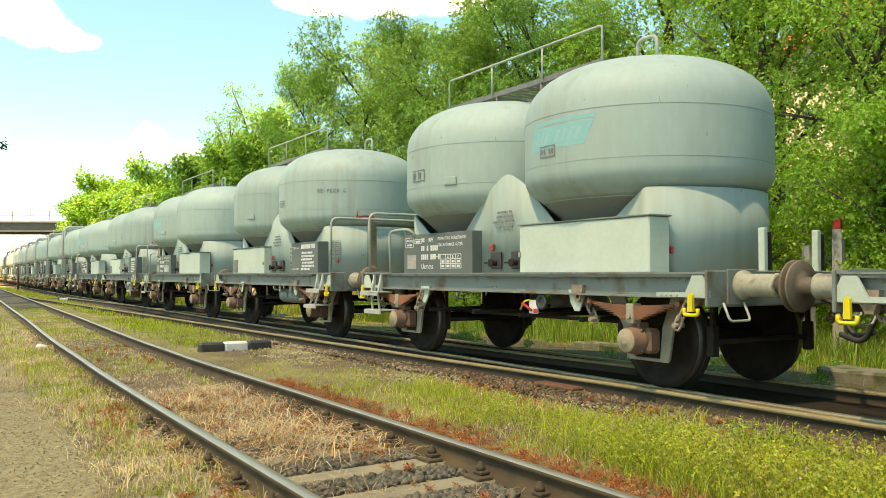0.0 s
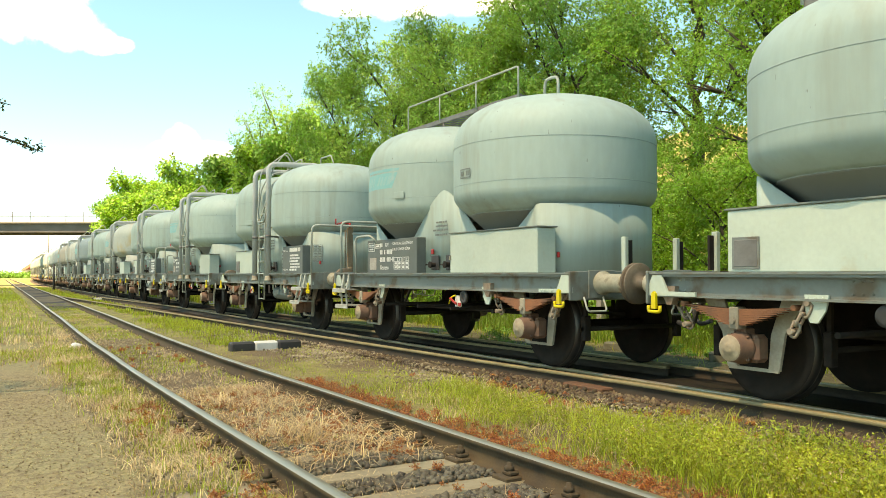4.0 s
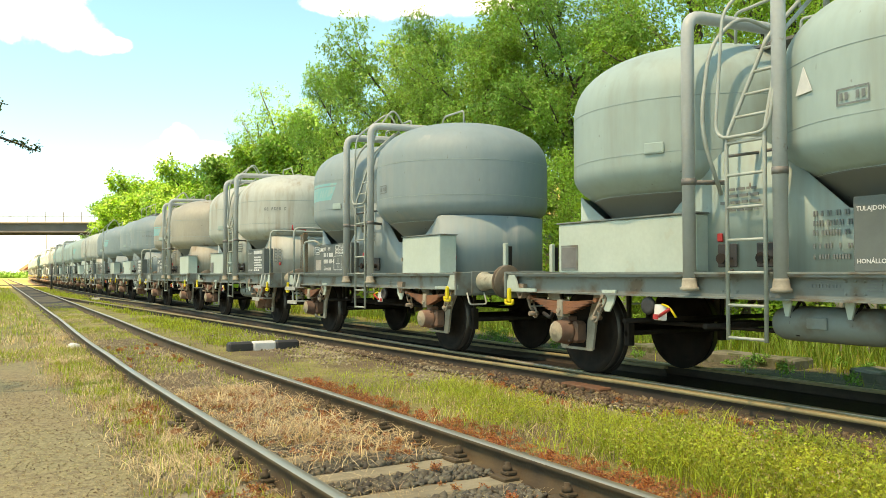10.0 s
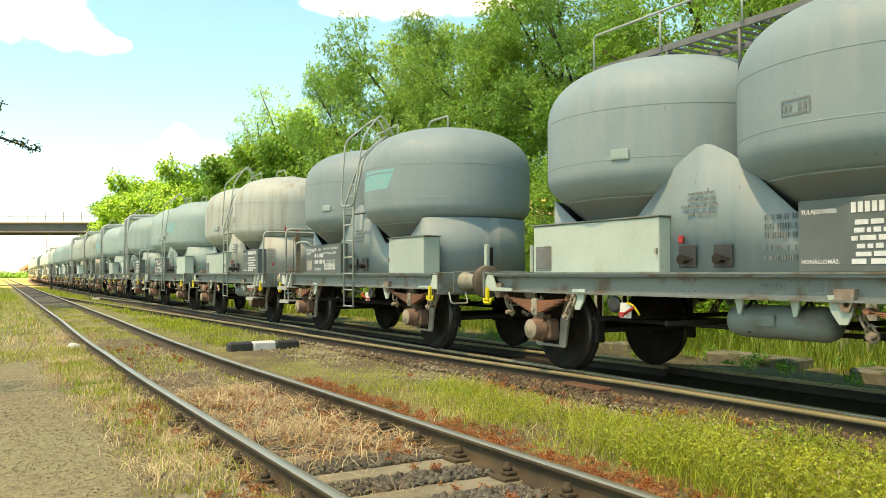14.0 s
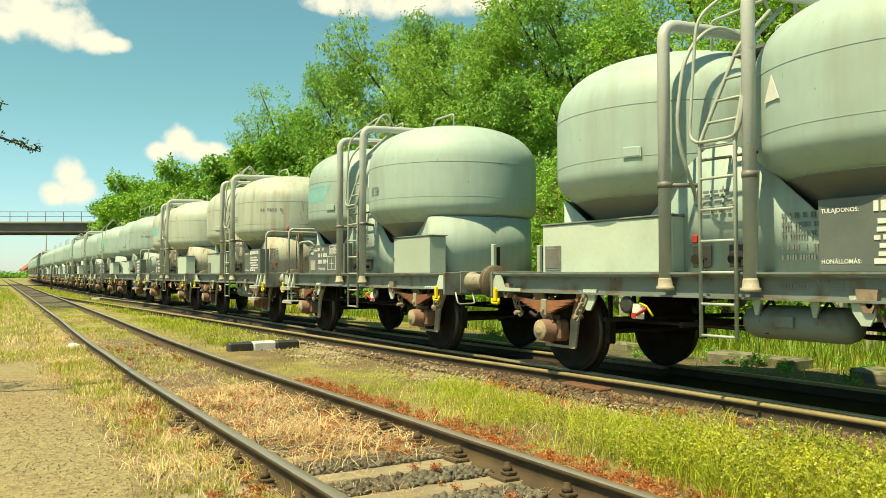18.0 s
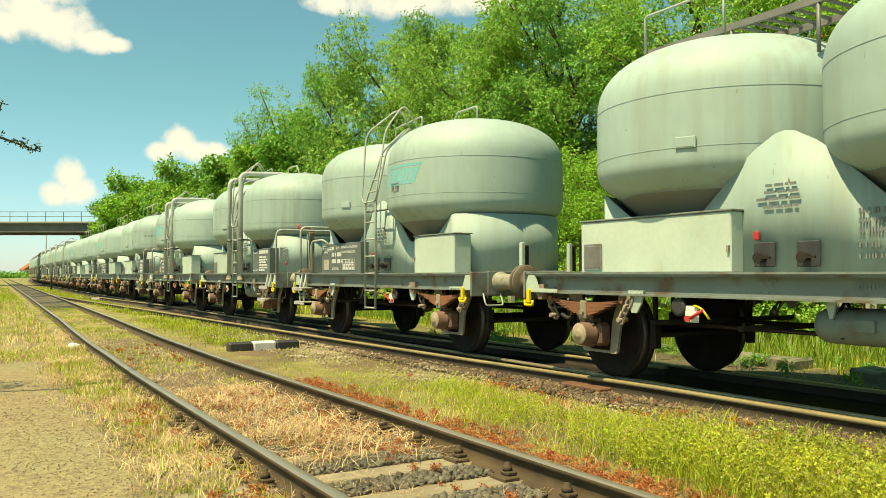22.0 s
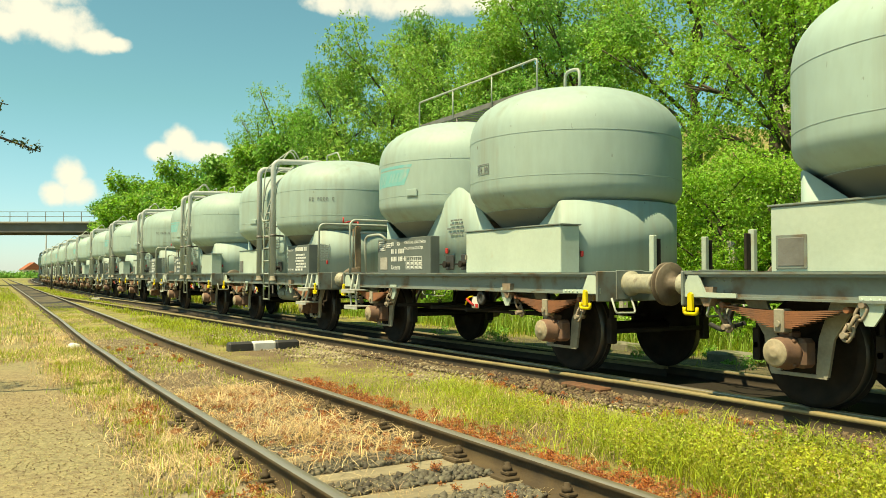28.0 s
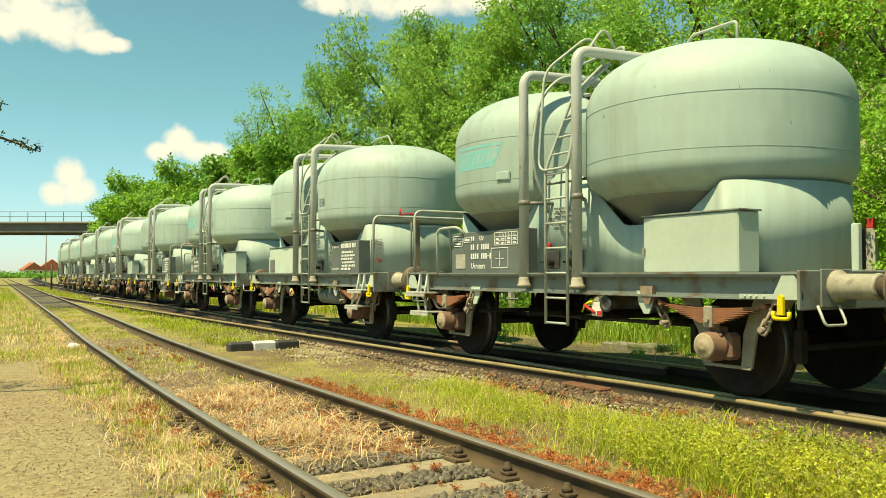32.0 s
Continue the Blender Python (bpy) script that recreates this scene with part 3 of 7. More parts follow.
def bed():
    """Near-black ballast bed under the main line, a low bank."""
    xs = FAR_XS
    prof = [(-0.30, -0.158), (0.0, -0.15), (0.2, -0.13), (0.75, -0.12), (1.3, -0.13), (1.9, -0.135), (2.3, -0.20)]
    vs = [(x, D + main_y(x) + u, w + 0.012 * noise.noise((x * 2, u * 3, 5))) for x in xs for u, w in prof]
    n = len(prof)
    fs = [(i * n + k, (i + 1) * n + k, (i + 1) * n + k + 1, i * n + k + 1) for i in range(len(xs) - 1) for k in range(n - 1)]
    tagged(new("ballast_bed", bulk("ballast_bed", vs, fs, M_BLACKBED, True)), "near-black ballast bed under the main line", "ballast", kind="structure")
    xs = sorted(set([x for x in FAR_XS if x < -40 or x > 20] + [-40 + 0.4 * i for i in range(150)]))
    prof = [(-1.05, -0.20), (-0.75, -0.155), (-0.50, -0.142), (-0.32, -0.146), (-0.24, -0.165)]
    vs = [(x, D + main_y(x) + u + 0.12 * noise.noise((x * 0.8, 3, u)) * (u < -0.3), w + 0.018 * noise.noise((x * 2.3, u * 3, 9))) for x in xs for u, w in prof]
    n = len(prof)
    fs = [(i * n + k, (i + 1) * n + k, (i + 1) * n + k + 1, i * n + k + 1) for i in range(len(xs) - 1) for k in range(n - 1)]
    tagged(new("ballast_shoulder", bulk("ballast_shoulder", vs, fs, M_SHOULDER, True)), "earthy brown ballast shoulder along the main line", "ballast", kind="structure")


bed()


def siding_bed():
    xs = [x for x in FAR_XS if -130 < x < -31]
    vs = []
    for x in xs:
        for u in (1.86, 2.1, 2.37, 2.8, 3.10):
            y = u + near_y(x)
            vs.append((x, y, ground_z(x, y) + (0.035 if x < xs[-1] else -0.03)))
    fs = [(i * 5 + k, (i + 1) * 5 + k, (i + 1) * 5 + k + 1, i * 5 + k + 1) for i in range(len(xs) - 1) for k in range(4)]
    tagged(new("siding_bed", bulk("siding_bed", vs, fs, M_SIDING, True)), "oil-stained brown bed of the siding", "ballast", kind="structure")


siding_bed()


# ---- wagons ----
L, WB = 8.015, 4.80
R, CX = 1.42, 1.42       # silo radius and its distance from the wagon's middle


def silo_mesh():
    bm = bmesh.new()
    prof = [(1.195, 1.985), (1.24, 2.02), (1.30, 2.065), (1.348, 2.108), (1.385, 2.155), (1.41, 2.21), (R, 2.27), (R, 2.55), (R, 2.74), (R, 2.88)]
    for k in range(1, 17):
        a = math.pi / 2 * k / 16.6
        prof.append((R * math.cos(a) ** (2 / 2.45), 2.88 + 0.75 * math.sin(a) ** (2 / 2.45)))
    lathe(bm, prof, 96)
    return mesh_of(bm, "silo", PAINT["grey"])


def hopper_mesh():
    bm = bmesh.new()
    # its paint carries the shade of the silo's underside
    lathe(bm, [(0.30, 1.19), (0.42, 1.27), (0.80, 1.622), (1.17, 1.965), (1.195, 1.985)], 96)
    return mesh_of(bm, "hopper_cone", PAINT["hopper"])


def seam_mesh():
    """Raised weld seams round a silo."""
    bm = bmesh.new()
    for r, z in ((R, 2.895), (R, 2.36), (1.19, 1.983)):
        n = 96
        ring = [[bm.verts.new(((r + d) * math.cos(2 * math.pi * k / n), (r + d) * math.sin(2 * math.pi * k / n), z + h)) for d, h in ((-0.01, -0.007), (0.003, -0.003), (0.003, 0.003), (-0.01, 0.007))] for k in range(n)]
        for k in range(n):
            for j in range(3):
                bm.faces.new((ring[k][j], ring[(k + 1) % n][j], ring[(k + 1) % n][j + 1], ring[k][j + 1]))
    return mesh_of(bm, "weld_seam", M_SEAM)


def skirt_bm():
    """The supporting wall round both silos, cut away in a V before each cone."""
    bm = bmesh.new()
    r, rows = 1.345, []
    path = []
    for k in range(49):
        a = math.asin(0.98 / r) * (k / 24 - 1)
        path.append((CX + r * math.cos(a), r * math.sin(a)))
    half = [2.30 - 4.60 * k / 46 for k in range(47)]
    path += [(x, 0.98) for x in half]
    path += [(-x, -y) for x, y in path]

    def top(x, y):
        u = abs(x)
        return float(np.interp(u, [0, 0.10, 0.35, 1.02, 1.80, 2.30, 2.36, 3.0], [2.42, 2.40, 2.27, 1.68, 1.68, 2.02, 2.05, 2.05]))

    cx = [Vector((x, y, 0)) for x, y in path]
    n = len(cx)
    for i, p in enumerate(cx):
        d = (cx[(i + 1) % n] - cx[i - 1]).normalized()
        q = p + Vector((-d.y, d.x, 0)) * 0.015
        h = top(p.x, p.y)
        rows.append([bm.verts.new((p.x, p.y, 1.17)), bm.verts.new((p.x, p.y, h)), bm.verts.new((q.x, q.y, h)), bm.verts.new((q.x, q.y, 1.17))])
    for i in range(n):
        a, b = rows[i], rows[(i + 1) % n]
        for k in range(4):
            f = bm.faces.new((a[k], b[k], b[(k + 1) % 4], a[(k + 1) % 4]))
            f.smooth = k == 0
    return bm


def text_mesh(words, size, mat, bold=0.0):
    cu = bpy.data.curves.new("lettering", "FONT")
    cu.body, cu.size, cu.resolution_u, cu.offset = words, size, 2, bold
    ob = bpy.data.objects.new("lettering", cu)
    scene.collection.objects.link(ob)
    me = bpy.data.meshes.new_from_object(ob.evaluated_get(bpy.context.evaluated_depsgraph_get()))
    bpy.data.objects.remove(ob)
    me.materials.clear()
    me.materials.append(mat)
    return me


def flat_bars(rows, mat, name="lettering"):
    """Thin plates standing in for writing: rows of (x, z, width, height)."""
    bm = bmesh.new()
    for x, z, w, h in rows:
        box(bm, x, x + w, -0.003, 0.003, z, z + h)
    return mesh_of(bm, name, mat)


def on_side(name, mesh, parent, side, x, z, y, label=""):
    """Puts a mesh drawn in x and z on a wagon's side; x counts towards the platform end. side -1: right-hand side, +1: left-hand side."""
    ob = new(name, mesh)
    ob.parent = parent
    ob.matrix_local = pose(x, side * y, z, 0, 0, 0 if side < 0 else 180)
    if label:
        ob["label"] = label
    return ob


SHARED = {}


def shared(key, make):
    if key not in SHARED:
        SHARED[key] = make()
    return SHARED[key]


def mesh_part(name, mesh, parent, m=None, label=""):
    ob = new(name, mesh)
    ob.parent = parent
    if m is not None:
        ob.matrix_local = m
    if label:
        ob["label"] = label
    return ob


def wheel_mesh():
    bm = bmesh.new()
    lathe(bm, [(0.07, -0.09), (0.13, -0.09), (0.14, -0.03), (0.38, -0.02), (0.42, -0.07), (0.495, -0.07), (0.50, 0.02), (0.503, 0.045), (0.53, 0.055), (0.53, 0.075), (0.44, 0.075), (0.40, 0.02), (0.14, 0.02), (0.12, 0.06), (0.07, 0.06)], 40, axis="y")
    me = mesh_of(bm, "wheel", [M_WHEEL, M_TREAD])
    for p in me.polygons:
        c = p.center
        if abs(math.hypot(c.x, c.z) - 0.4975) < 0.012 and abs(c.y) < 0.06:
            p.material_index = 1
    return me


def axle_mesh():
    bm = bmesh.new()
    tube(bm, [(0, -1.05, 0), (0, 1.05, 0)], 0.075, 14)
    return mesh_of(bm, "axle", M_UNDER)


def sole_bar_mesh():
    bm = bmesh.new()
    box(bm, -3.40, 3.40, 0.055, 0.075, 0.94, 1.17)
    box(bm, -3.40, 3.40, -0.01, 0.08, 0.935, 0.955)
    box(bm, -3.40, 3.40, -0.035, 0.08, 1.155, 1.175)
    for x in (-3.0, -1.2, 0.0, 1.2, 3.0):
        for dx in (-0.08, 0.0, 0.08):
            for z in (1.0, 1.1):
                lathe(bm, [(0.014, -0.026), (0.012, -0.034), (0.004, -0.036)], 6, (x + dx, 0.085, z), "y")
    return mesh_of(bm, "sole_bar", M_FRAME)


def headstock_mesh():
    bm = bmesh.new()
    box(bm, -0.03, 0.0, -1.33, 1.33, 0.86, 1.19, 0.01)
    box(bm, -0.12, -0.03, -1.30, 1.30, 1.165, 1.185)
    for y in (-0.87, 0.87):
        box(bm, 0.0, 0.02, y - 0.2, y + 0.2, 0.88, 1.20, 0.006)
    return mesh_of(bm, "headstock", M_FRAME)


def gusset_mesh():
    bm = bmesh.new()
    slab(bm, [(-0.62, 0.945), (-0.62, 0.985), (-0.27, 0.99), (-0.19, 1.145), (-0.07, 1.145), (0.0, 1.01), (0.0, 0.945)], 0.02)
    for x in (-0.56, -0.50, -0.44, -0.36):
        lathe(bm, [(0.012, 0.0), (0.012, -0.008), (0.006, -0.012)], 6, (x, 0.0, 0.966), "y")
    return mesh_of(bm, "corner_gusset", M_BOX)


def buffer_meshes():
    bm = bmesh.new()
    lathe(bm, [(0.135, 0.0), (0.135, 0.05), (0.105, 0.06), (0.105, 0.36), (0.11, 0.37), (0.11, 0.39), (0.09, 0.40)], 24, axis="x")
    a = mesh_of(bm, "buffer_housing", M_HOUSING)
    bm = bmesh.new()
    lathe(bm, [(0.078, 0.0), (0.078, 0.2), (0.14, 0.215), (0.215, 0.222), (0.225, 0.232), (0.215, 0.245), (0.12, 0.257), (0.03, 0.26)], 28, axis="x")
    b = mesh_of(bm, "buffer_plunger", M_BUFFER)
    return a, b


def spring_mesh():
    """Leaf spring: ten leaves, each shorter than the one above, clamped in a buckle."""
    bm = bmesh.new()
    for i in range(10):
        half = 0.60 - 0.052 * i
        rows = []
        for k in range(9):
            x = -half + 2 * half * k / 8
            z = 0.835 + 0.035 * (x / 0.6) ** 2 - 0.0145 * i
            tip = 0.006 if k in (0, 8) else 0.0135
            rows.append([bm.verts.new((x, y, zz)) for y, zz in ((-0.045, z), (0.045, z), (0.045, z + tip), (-0.045, z + tip))])
        for a, b in zip(rows, rows[1:]):
            for q in range(4):
                bm.faces.new((a[q], a[(q + 1) % 4], b[(q + 1) % 4], b[q]))
        bm.faces.new(rows[0][::-1])
        bm.faces.new(rows[-1])
    for k in (-1, 1):
        tube(bm, [(k * 0.605, -0.05, 0.875), (k * 0.605, 0.05, 0.875)], 0.026, 8)
    return mesh_of(bm, "leaf_spring", M_SPRING)


def buckle_mesh():
    bm = bmesh.new()
    box(bm, -0.05, 0.05, -0.062, 0.062, 0.665, 0.865, 0.01)
    tube(bm, [(0, -0.085, 0.74), (0, -0.05, 0.74)], 0.028, 8)
    return mesh_of(bm, "spring_buckle", M_GUARD)


def axlebox_mesh():
    """Cast box with a round snout; the cap's face is scoured pale."""
    bm = bmesh.new()
    box(bm, -0.17, 0.17, -0.04, 0.14, 0.37, 0.62, 0.035)
    lathe(bm, [(0.15, -0.02), (0.148, -0.06), (0.135, -0.075), (0.125, -0.17), (0.118, -0.19), (0.10, -0.20), (0.055, -0.206), (0.05, -0.216), (0.02, -0.22)], 20, (0, 0, 0.50), "y")
    for k in range(4):
        a = math.pi / 4 + k * math.pi / 2
        lathe(bm, [(0.018, -0.055), (0.016, -0.085), (0.006, -0.088)], 6, (0.142 * math.cos(a), 0, 0.50 + 0.142 * math.sin(a)), "y")
    box(bm, -0.06, 0.06, -0.06, 0.08, 0.61, 0.675, 0.012)
    me = mesh_of(bm, "axle_box", [M_AXLEBOX, M_CAP])
    for p in me.polygons:
        if p.center.y < -0.185:
            p.material_index = 1
    return me


def guard_mesh():
    """W-shaped axle guard with its tie bar."""
    bm = bmesh.new()
    for s in (-1, 1):
        slab(bm, [(s * 0.17, 0.32), (s * 0.28, 0.30), (s * 0.34, 0.62), (s * 0.56, 0.94), (s * 0.32, 0.94), (s * 0.20, 0.62)], 0.03)
    box(bm, -0.27, 0.27, 0.0, 0.02, 0.285, 0.315)
    return mesh_of(bm, "axle_guard", M_GUARD)


def guard_plate_mesh():
    """Pale pressed plate that braces the axle guard against the sole bar."""
    bm = bmesh.new()
    slab(bm, [(0.71, 0.99), (0.72, 0.84), (0.76, 0.76), (0.83, 0.76), (0.90, 0.86), (0.93, 0.99)], 0.02)
    for x, z in ((0.74, 0.96), (0.81, 0.96), (0.88, 0.96)):
        lathe(bm, [(0.012, 0.0), (0.011, -0.008), (0.005, -0.010)], 6, (x, 0.0, z), "y")
    return mesh_of(bm, "guard_plate", M_BOX)


def hanger_mesh():
    """Spring bracket with a double shackle."""
    bm = bmesh.new()
    slab(bm, [(0.02, 1.04), (0.20, 1.04), (0.19, 0.96), (0.13, 0.86), (0.07, 0.86), (0.03, 0.96)], 0.07)
    for k in range(3):
        p, q = Vector((0.10 - 0.055 * k, -0.05, 0.92 - 0.085 * k)), Vector((0.04 - 0.055 * k, -0.05, 0.81 - 0.085 * k))
        n = Vector((0.032, 0, -0.018)) if k != 1 else Vector((0.0, 0.035, 0))
        tube(bm, bend([p - n, q - n, q + n, p + n, p - n], 0.03, 2), 0.014, 5)
    tube(bm, [(0.09, -0.08, 0.92), (0.09, 0.07, 0.92)], 0.026, 8)
    tube(bm, [(-0.07, -0.08, 0.68), (-0.07, 0.05, 0.68)], 0.026, 8)
    return mesh_of(bm, "spring_hanger", M_CHAIN)


def hook_mesh():
    bm = bmesh.new()
    slab(bm, [(-0.03, 0.82), (0.03, 0.82), (0.025, 0.97), (0.0, 0.99), (-0.025, 0.97)], 0.03)
    tube(bm, bend([(-0.075, 0.015, 0.85), (-0.08, 0.015, 0.79), (0.08, 0.015, 0.79), (0.075, 0.015, 0.85)], 0.04, 3), 0.018, 6)
    return mesh_of(bm, "rope_hook", M_YELLOW)


def steps_parts(parent, side):
    s = side
    for x in (2.80, 3.02):
        bm = bmesh.new()
        tube(bm, bend([(x, s * 1.30, 1.15), (x, s * 1.36, 0.86), (x - 0.14, s * 1.40, 0.60)], 0.05, 2), 0.020, 6)
        box(bm, x - 0.025, x + 0.025, s * 1.29, s * 1.32, 0.90, 1.14)
        part("step_hanger", bm, M_RAILTUBE, parent)
    for x0, x1, z, d in ((2.62, 3.20, 0.875, 0.22), (2.52, 3.06, 0.60, 0.26)):
        bm = bmesh.new()
        ys = sorted((s * (1.42 - d), s * 1.46))
        box(bm, x0, x1, ys[0], ys[1], z, z + 0.025, 0.006)
        box(bm, x0, x1, ys[0] if s < 0 else ys[1] - 0.01, ys[0] + 0.01 if s < 0 else ys[1], z - 0.04, z + 0.0)
        part("step_board", bm, M_STEP, parent)


def platform_parts(parent, side):
    """Handrails, brake post and deck of the platform end."""
    bm = bmesh.new()
    tube(bm, bend([(3.34, -1.30, 1.17), (3.36, -1.30, 2.13), (3.36, 1.22, 2.13), (3.34, 1.22, 1.17)], 0.13, 4), 0.022, 8)
    part("handrail", bm, M_RAILTUBE, parent, "grey tubular handrail across the end")
    bm = bmesh.new()
    tube(bm, bend([(3.34, -0.42, 1.98), (3.34, 0.18, 1.98), (3.32, 0.24, 1.17)], 0.10, 4), 0.018, 8)
    part("handrail", bm, M_RAILTUBE, parent, "grey tubular inner handrail")
    if side > 0:
        bm = bmesh.new()
        tube(bm, bend([(2.50, 1.30, 1.17), (2.52, 1.31, 1.80), (2.10, 1.22, 1.82), (2.02, 1.12, 1.70)], 0.12, 4), 0.021, 8)
        part("handrail", bm, M_RAILTUBE, parent, "grey tubular side grab rail")
    bm = bmesh.new()
    box(bm, 3.27, 3.33, -0.52, -0.40, 1.17, 2.10, 0.008)
    box(bm, 3.25, 3.35, -0.50, -0.42, 1.17, 1.30, 0.008)
    tube(bm, [(3.30, -0.56, 1.17), (3.30, -0.56, 2.05)], 0.012, 6)
    part("brake_post", bm, M_RUSTPOST, parent, "rusty brown brake post")
    bm = bmesh.new()
    tube(bm, [(3.30, -0.46, 2.08), (3.30, -0.46, 2.20)], 0.02, 6)
    tube(bm, bend([(3.30, -0.44, 2.18), (3.28, -0.62, 2.20), (3.28, -0.76, 2.16)], 0.05, 3), 0.016, 6)
    tube(bm, [(3.28, -0.76, 2.14), (3.28, -0.76, 2.28)], 0.018, 6)
    part("brake_crank", bm, M_RED, parent, "red brake crank")
    bm = bmesh.new()
    box(bm, 2.55, 3.40, -1.30, 1.30, 1.16, 1.185)
    part("platform_deck", bm, M_GRATE, parent)


def end_board(parent):
    for y in (-0.42, 0.42):
        bm = bmesh.new()
        box(bm, -3.37, -3.30, y - 0.02, y + 0.04, 1.17, 1.60, 0.008)
        p = part("end_stanchion", bm, M_BOX, parent)
        bm = bmesh.new()
        box(bm, -3.36, -3.33, y - 0.09, y - 0.022, 1.20, 1.56, 0.004)
        part("dark_plate", bm, M_UNDER, p)


def board_bars(rng, x0, x1, z0, z1, rows, h):
    out = []
    z = z1
    for i in range(rows):
        z -= (z1 - z0) / rows
        x, stop = x0 + rng.uniform(0, 0.05), x1 - rng.uniform(0, 0.25) * (x1 - x0)
        while x < stop - 0.03:
            w = rng.uniform(0.03, 0.13)
            out.append((x, z, min(w, stop - x), h * rng.uniform(0.85, 1.0)))
            x += w + 0.022
    return out


def keeper_board(parent):
    """Operator's board on the right-hand side: bars for the writing."""
    bm = bmesh.new()
    box(bm, 1.14, 2.40, -1.14, -0.90, 1.17, 1.765, 0.008)
    board = part("name_board", bm, M_SIGN, parent, "dark grey board with white lettering")
    rng = random.Random(5)
    rows = [(0.42 + 0.058 * i, 0.455, 0.040, 0.082) for i in range(8)] + [(0.92 + 0.058 * i, 0.455, 0.040, 0.082) for i in range(3)]
    rows += board_bars(rng, 0.42, 1.08, 0.11, 0.42, 5, 0.040) + [(0.42, 0.05, 0.12, 0.042), (0.58, 0.05, 0.12, 0.042), (0.74, 0.05, 0.1, 0.042)]
    ob = new("lettering", flat_bars(rows, M_WHITE))
    ob.parent = board
    ob.matrix_local = pose(1.20, -1.144, 1.185)
    ob["kind"] = "stuff"
    for words, v in (("TULAJDONOS:", 0.465), ("HONÁLLOMÁS:", 0.055)):
        o = new("lettering", shared(words, lambda: upright(text_mesh(words, 0.050, M_WHITE, 0.001))))
        o.parent = board
        o.matrix_local = pose(1.17, -1.1445, 1.185 + v)
        o["kind"] = "stuff"
    # rows of service remarks on the wall beside the board
    rng = random.Random(9)
    remarks = []
    for z, n, h in ((1.64, 13, 0.045), (1.56, 14, 0.045), (1.48, 15, 0.045), (1.37, 16, 0.04), (1.28, 17, 0.04)):
        remarks += [(0.69 + 0.026 * i, z, 0.015, h) for i in range(n) if rng.random() > 0.14]
    o = new("service_marking", shared("remarks", lambda: flat_bars(remarks, M_INK)))
    o.parent = parent
    o.matrix_local = pose(0, -0.998, 0)
    o["kind"] = "stuff"
    frame_rows = [(0.80, 1.03, 0.30, 0.006), (0.80, 1.085, 0.30, 0.006)] + [(0.815 + 0.03 * i, 1.045, 0.018, 0.03) for i in range(9)] + [(1.30, 1.02 + 0.025 * i, 0.12, 0.012) for i in range(4)]
    o = new("frame_marking", shared("frame marks", lambda: flat_bars(frame_rows, M_INK)))
    o.parent = parent
    o.matrix_local = pose(0, -1.218, 0)
    o["kind"] = "stuff"


